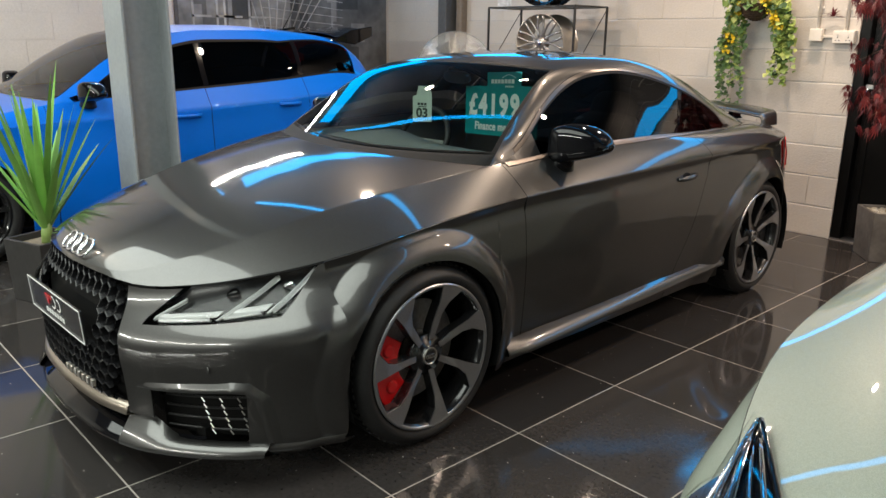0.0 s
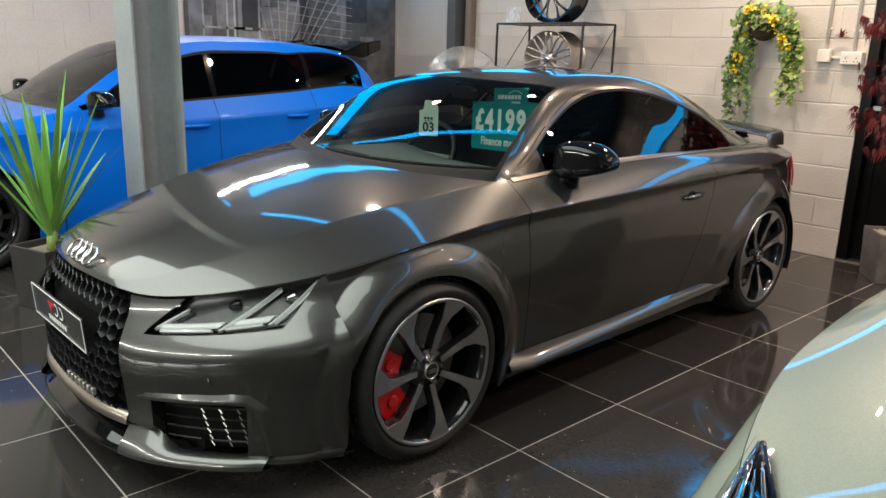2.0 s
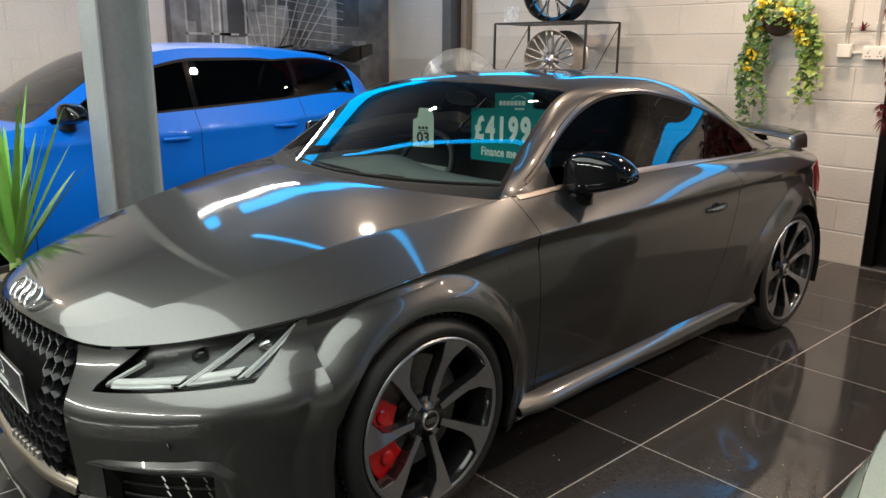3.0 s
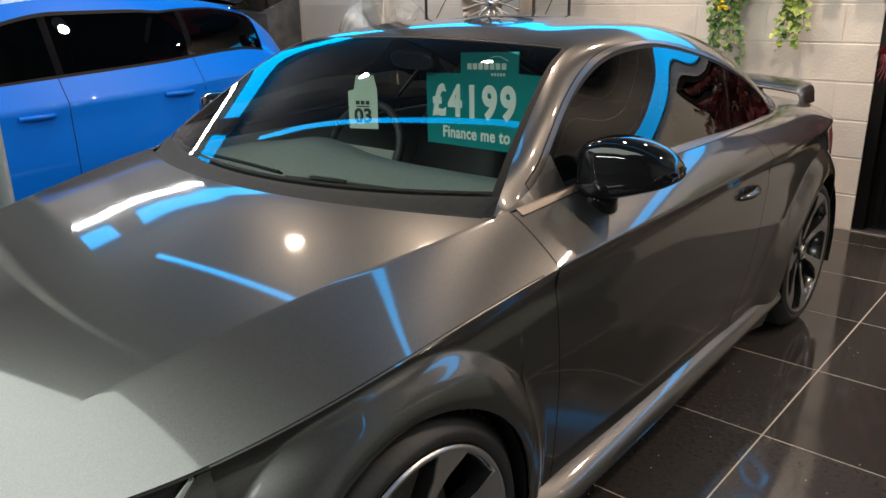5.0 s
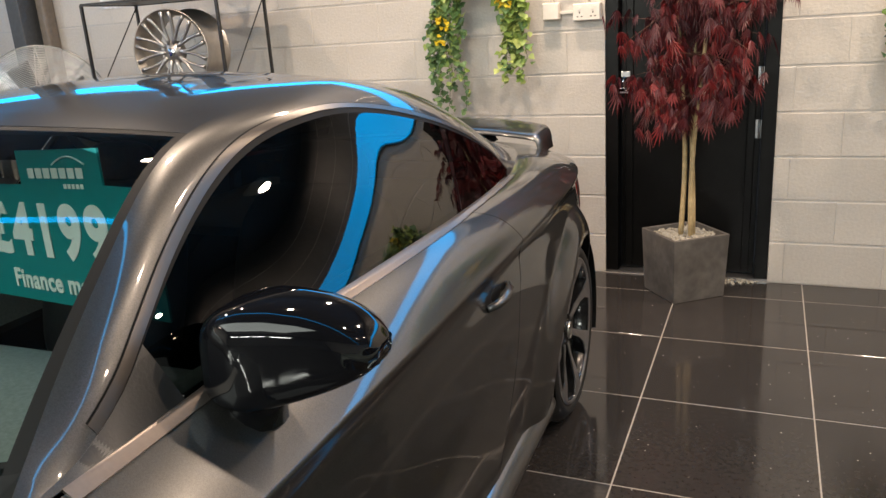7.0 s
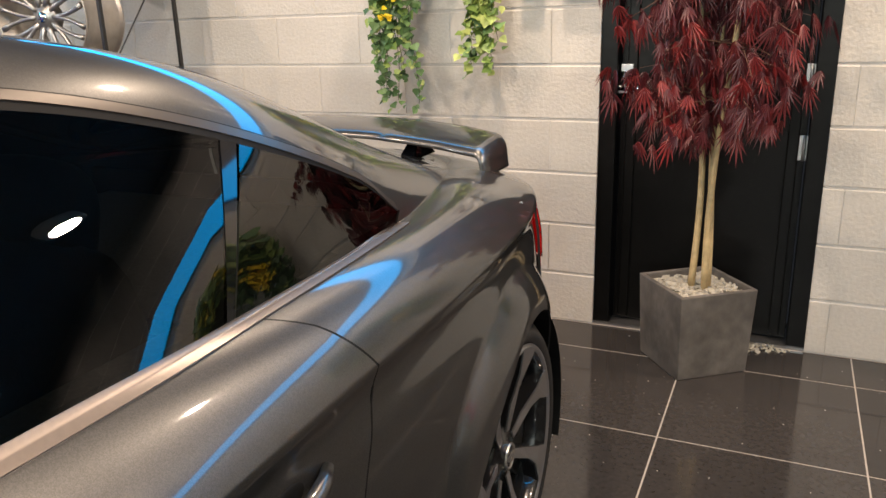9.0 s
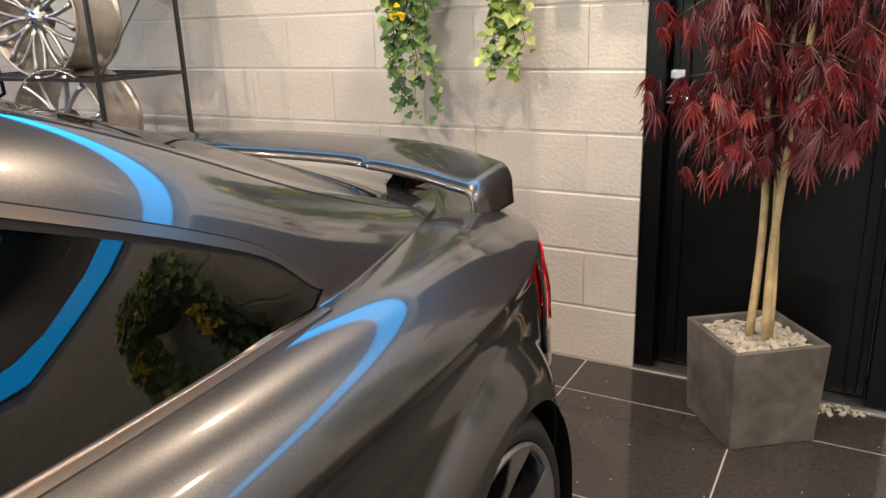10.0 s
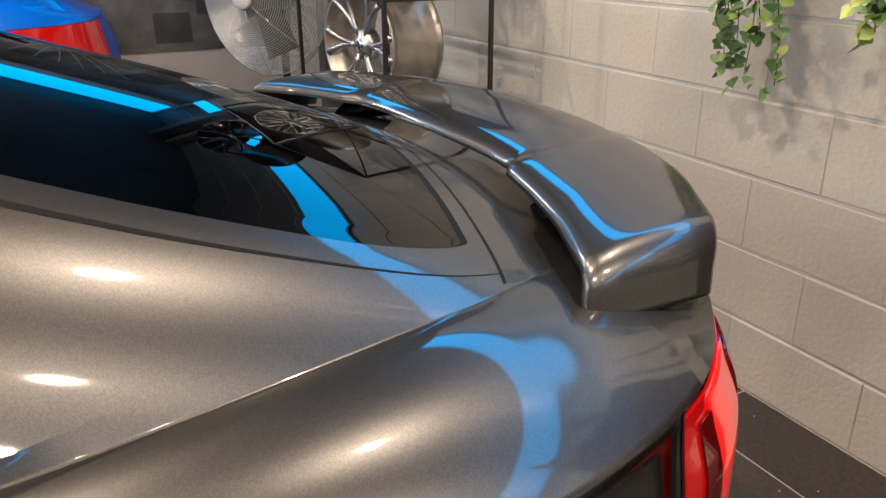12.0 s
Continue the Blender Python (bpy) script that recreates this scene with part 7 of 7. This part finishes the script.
def photo_mural(y0, y1, z0, z1):
    """A flat black-and-white photograph of an old works on the side wall."""
    x = LEFT_X + 0.002
    mural = thing("photo_mural", "black and white photo mural of an industrial yard", "mural")
    tones = [mat("print_tone", (v, v, v * 0.98), 0.5, grain=0.35, grain_scale=9, stain=0.45, stain_scale=2.5) for v in (0.045, 0.11, 0.22, 0.38)]
    part("print", boxed(x, x + 0.006, y0, y1, z0, z1), tones[1], mural)
    rng = random.Random(6)
    for i in range(26):
        y = rng.uniform(y0, y1 - 0.3)
        w, h, zz = rng.uniform(0.05, 0.3), rng.uniform(0.15, 0.7), rng.uniform(z0, z1 - 0.7)
        part("print_block", boxed(x + 0.006, x + 0.0065 + 0.0003 * i, y, min(y1, y + w), zz, zz + h), tones[rng.choice((0, 0, 2, 2, 1))], mural)
    bm = bmesh.new()
    for i in range(9):
        y = 2.15 + 0.16 * i
        tube(bm, [(x + 0.016, 2.2 + 0.05 * i, 1.35), (x + 0.016, y - 0.2, 2.2)], 0.006, 4)
        tube(bm, [(x + 0.016, 2.15 + 0.02 * i, 1.40 + 0.09 * i), (x + 0.016, 3.2, 1.35 + 0.08 * i)], 0.004, 4)
    part("print_girderwork", bm, tones[3], mural)
    bm = bmesh.new()
    for y in (1.45, 1.7, 1.78, 2.05):
        box(bm, x + 0.012, x + 0.017, y, y + 0.022, 1.2, 2.0)
        box(bm, x + 0.012, x + 0.017, y, y + 0.2, 1.56, 1.58)
    part("print_frames", bm, tones[3], mural)


photo_mural(1.28, 3.82, 0.6, 2.6)
tagged(part("wall_pier", boxed(LEFT_X, LEFT_X + 0.06, 0.98, 1.24, 0, CEIL), BLOCK, bevel=0.004), "painted block pier on the side wall", "pier", kind="structure")
tagged(part("wall_notice", boxed(-3.85, -3.66, WALL_Y - 0.006, WALL_Y, 1.66, 1.84), mat("notice_white", (0.6, 0.6, 0.6), 0.5, grain=0.4, grain_scale=30), bevel=0.001), "small pale notice on the block wall", "notice")


def ceiling_fittings():
    shell = mat("lamp_white", (0.6, 0.6, 0.58), 0.4)
    first = None
    for x, y in SPOTS:
        if first is None:
            first = thing("ceiling_spot", "small round white ceiling spotlight", "ceiling light", pose(x, y, CEIL), group="ceiling spotlights")
            bm = bmesh.new()
            lathe(bm, [(0.0, -0.001), (0.075, -0.001), (0.075, -0.03), (0.07, -0.068), (0.056, -0.07), (0.054, -0.055), (0.0, -0.055)], axis="z", n=28)
            part("housing", bm, shell, first, smooth=True)
        else:
            copy_thing(first, pose(x, y, CEIL))
    panel_light = thing("ceiling_light", "wide flat white diffused ceiling light", "ceiling light", pose(PANEL[0], PANEL[1], CEIL))
    part("tray", boxed(-PANEL[2] / 2 - 0.04, PANEL[2] / 2 + 0.04, -PANEL[3] / 2 - 0.04, PANEL[3] / 2 + 0.04, -0.06, -0.002), shell, panel_light, bevel=0.006)
    first = None
    # housings for the added fill lamps behind the camera
    for x, y, z in FILL_TUBES:
        if first is None:
            first = thing("tube_light", "added white batten for fill light on the unseen back wall", "wall light", pose(x, y, z), group="wall battens")
            part("batten", boxed(-0.78, 0.78, BACK_Y - y, -0.02, -0.05, 0.05), shell, first, bevel=0.006)
        else:
            copy_thing(first, pose(x, y, z))


def led_strips():
    """Blue light strips: in a channel along two walls, and one across the ceiling."""
    glow = mat("blue_light", (0.0, 0.05, 0.2), 0.4, emit=BLUE, emit_strength=5.6)
    bright = mat("bright_blue_light", (0.0, 0.05, 0.2), 0.4, emit=BLUE, emit_strength=9.5)
    channel = mat("strip_channel", (0.25, 0.25, 0.25), 0.4, 0.6)
    runs = (("end", LEFT_X + 0.06, RIGHT_X - 0.1, WALL_Y - 0.05, WALL_Y - 0.02, 2.17, 2.37),
            ("side", LEFT_X + 0.02, LEFT_X + 0.05, 0.45, WALL_Y - 0.06, 2.74, 3.06),
            ("over", -4.30, RIGHT_X - 0.1, 0.70, 0.75, CEIL - 0.09, CEIL - 0.07))
    for kind, x0, x1, y0, y1, z0, z1 in runs:
        strip = thing("light_strip", "bright blue light strip in a metal channel", "light strip", group="blue light strips")
        part("diffuser", boxed(x0, x1, y0, y1, z0, z1), bright if kind == "over" else glow, strip, "glowing blue diffuser")
        if kind == "end":
            part("channel", boxed(x0, x1, y1, WALL_Y + 0.002, z0 - 0.01, z1 + 0.01), channel, strip)
        elif kind == "side":
            part("channel", boxed(LEFT_X, x0, y0, y1, z0 - 0.01, z1 + 0.01), channel, strip)
        else:
            part("channel", boxed(x0, x1, y0 - 0.01, y1 + 0.01, z1, CEIL), channel, strip)
    lamp_ = thing("wall_batten", "white batten light on the side wall", "wall light", pose(LEFT_LAMP[0], LEFT_LAMP[1], LEFT_LAMP[2]))
    part("batten", boxed(LEFT_X - LEFT_LAMP[0], -0.02, -0.78, 0.78, -0.04, 0.06), mat("batten_white", (0.6, 0.6, 0.58), 0.4), lamp_, bevel=0.005)


led_strips()
ceiling_fittings()

# ---- wall blocks and floor tiles, last ----
def piece_mesh(name, sx, sy, sz, material, bev):
    """A block with chamfered face edges, standing in the xz or lying in the xy plane; its face looks along -y or up."""
    me = bpy.data.meshes.new(name)
    bm = bmesh.new()
    if sy is None:
        outer = [(-sx / 2, -sz / 2), (sx / 2, -sz / 2), (sx / 2, sz / 2), (-sx / 2, sz / 2)]
        k = [(-sx / 2 + bev / 2, -sz / 2 + bev), (sx / 2 - bev / 2, -sz / 2 + bev), (sx / 2 - bev / 2, sz / 2 - 2.2 * bev), (-sx / 2 + bev / 2, sz / 2 - 2.2 * bev)]
        rings = [[bm.verts.new((a, 0.012, b)) for a, b in outer], [bm.verts.new((a, 1.6 * bev, b)) for a, b in outer], [bm.verts.new((a, 0, b)) for a, b in k]]
    else:
        outer = [(-sx / 2, -sy / 2), (sx / 2, -sy / 2), (sx / 2, sy / 2), (-sx / 2, sy / 2)]
        k = [(-sx / 2 + bev, -sy / 2 + bev), (sx / 2 - bev, -sy / 2 + bev), (sx / 2 - bev, sy / 2 - bev), (-sx / 2 + bev, sy / 2 - bev)]
        rings = [[bm.verts.new((a, b, -0.012)) for a, b in outer], [bm.verts.new((a, b, -bev)) for a, b in outer], [bm.verts.new((a, b, 0)) for a, b in k]]
    for a, b in zip(rings, rings[1:]):
        for i in range(4):
            bm.faces.new((a[i], a[(i + 1) % 4], b[(i + 1) % 4], b[i]))
    bm.faces.new(rings[-1])
    bmesh.ops.recalc_face_normals(bm, faces=bm.faces)
    bm.normal_update()
    bm.to_mesh(me)
    bm.free()
    me.materials.append(material)
    return me


def wall_blocks():
    """Courses of painted blocks on the end wall: whole ones share a mesh, cut ones have their own size."""
    cache, rng = {}, random.Random(9)
    joint, pitch, course = 0.007, 0.45, 0.2235
    far, dark = bmesh.new(), bmesh.new()
    for c in range(14):
        z0, z1 = c * course, min((c + 1) * course, CEIL)
        if z1 - z0 < 0.03:
            continue
        start = -0.62 + (0.0 if c % 2 else 0.225)
        k = math.floor((LEFT_X - start) / pitch)
        x = start + k * pitch
        while x < RIGHT_X:
            spans = [(max(x, LEFT_X), min(x + pitch, RIGHT_X))]
            if z0 < DOOR_H - 0.02:
                cut = []
                for a, b in spans:
                    if b <= DOOR_X0 or a >= DOOR_X1:
                        cut.append((a, b))
                    else:
                        if a < DOOR_X0:
                            cut.append((a, DOOR_X0 + joint / 2))
                        if b > DOOR_X1:
                            cut.append((DOOR_X1 - joint / 2, b))
                spans = cut
            for a, b in spans:
                w, h = round(b - a - 0.0012, 4), round(z1 - z0 - joint, 4)
                if w < 0.02:
                    continue
                cx, cz = (a + b) / 2, (z0 + z1) / 2
                proud = rng.uniform(-0.0012, 0.0012)
                if -4.3 < cx < 2.2 and cz < 1.95:
                    key = (w, h)
                    if key not in cache:
                        cache[key] = piece_mesh("block", w, None, h, BLOCK, 0.0028)
                    ob = new("block", cache[key])
                    ob.parent = wall_n
                    ob.matrix_basis = pose(cx, WALL_Y + proud, cz)
                else:
                    # blocks above the strip are darkened to reflect like a lower dark ceiling
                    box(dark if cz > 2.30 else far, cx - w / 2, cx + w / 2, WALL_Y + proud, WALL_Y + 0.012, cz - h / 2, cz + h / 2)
            x += pitch
    tagged(part("upper_blocks", far, BLOCK, wall_n), "pale painted blocks", kind="stuff")
    # ceiling colour on unseen wall blocks, only to darken what the cars reflect
    tagged(part("top_blocks", dark, CEILING, wall_n), "unseen upper blocks, darkened to stand in for a lower ceiling in reflections", kind="stuff")


def side_blocks():
    far = bmesh.new()
    for c in range(14):
        z0, z1 = c * 0.2235, min((c + 1) * 0.2235, CEIL) - 0.007
        if z1 < z0 + 0.03:
            continue
        y = BACK_Y + (0.225 if c % 2 else 0.0)
        while y < 0.96:
            box(far, LEFT_X - 0.01, LEFT_X + 0.004, max(y, BACK_Y), min(y + 0.443, 0.98), z0, z1)
            y += 0.45
    tagged(part("side_wall_blocks", far, BLOCK, bpy.data.objects["wall_west"]), "pale painted blocks", kind="stuff")


def floor_tiles():
    size, joint = 0.6, 0.005
    whole = piece_mesh("tile", size - joint, size - joint, 0, TILE, 0.0008)
    cut = piece_mesh("tile", size - joint, WALL_Y - 3.6 - joint - 0.002, 0, TILE, 0.0008)
    rest = bmesh.new()
    for i in range(-10, 11):
        for j in range(-12, 7):
            x0, y0 = i * size, j * size
            if x0 + size < LEFT_X or x0 > RIGHT_X or y0 + size < BACK_Y:
                continue
            last = j == 6
            y1 = WALL_Y - 0.002 if last else y0 + size
            if -8 <= i <= 4 and j >= -6:
                ob = new("tile", cut if last else whole)
                ob.parent = floor
                ob.matrix_basis = pose(x0 + size / 2, (y0 + y1) / 2, 0)
            else:
                box(rest, x0 + joint / 2, x0 + size - joint / 2, y0 + joint / 2, y1 - joint / 2, -0.012, 0.0)
    tagged(part("far_tiles", rest, TILE, floor), "polished black tiles", kind="stuff")


wall_blocks()
side_blocks()
floor_tiles()
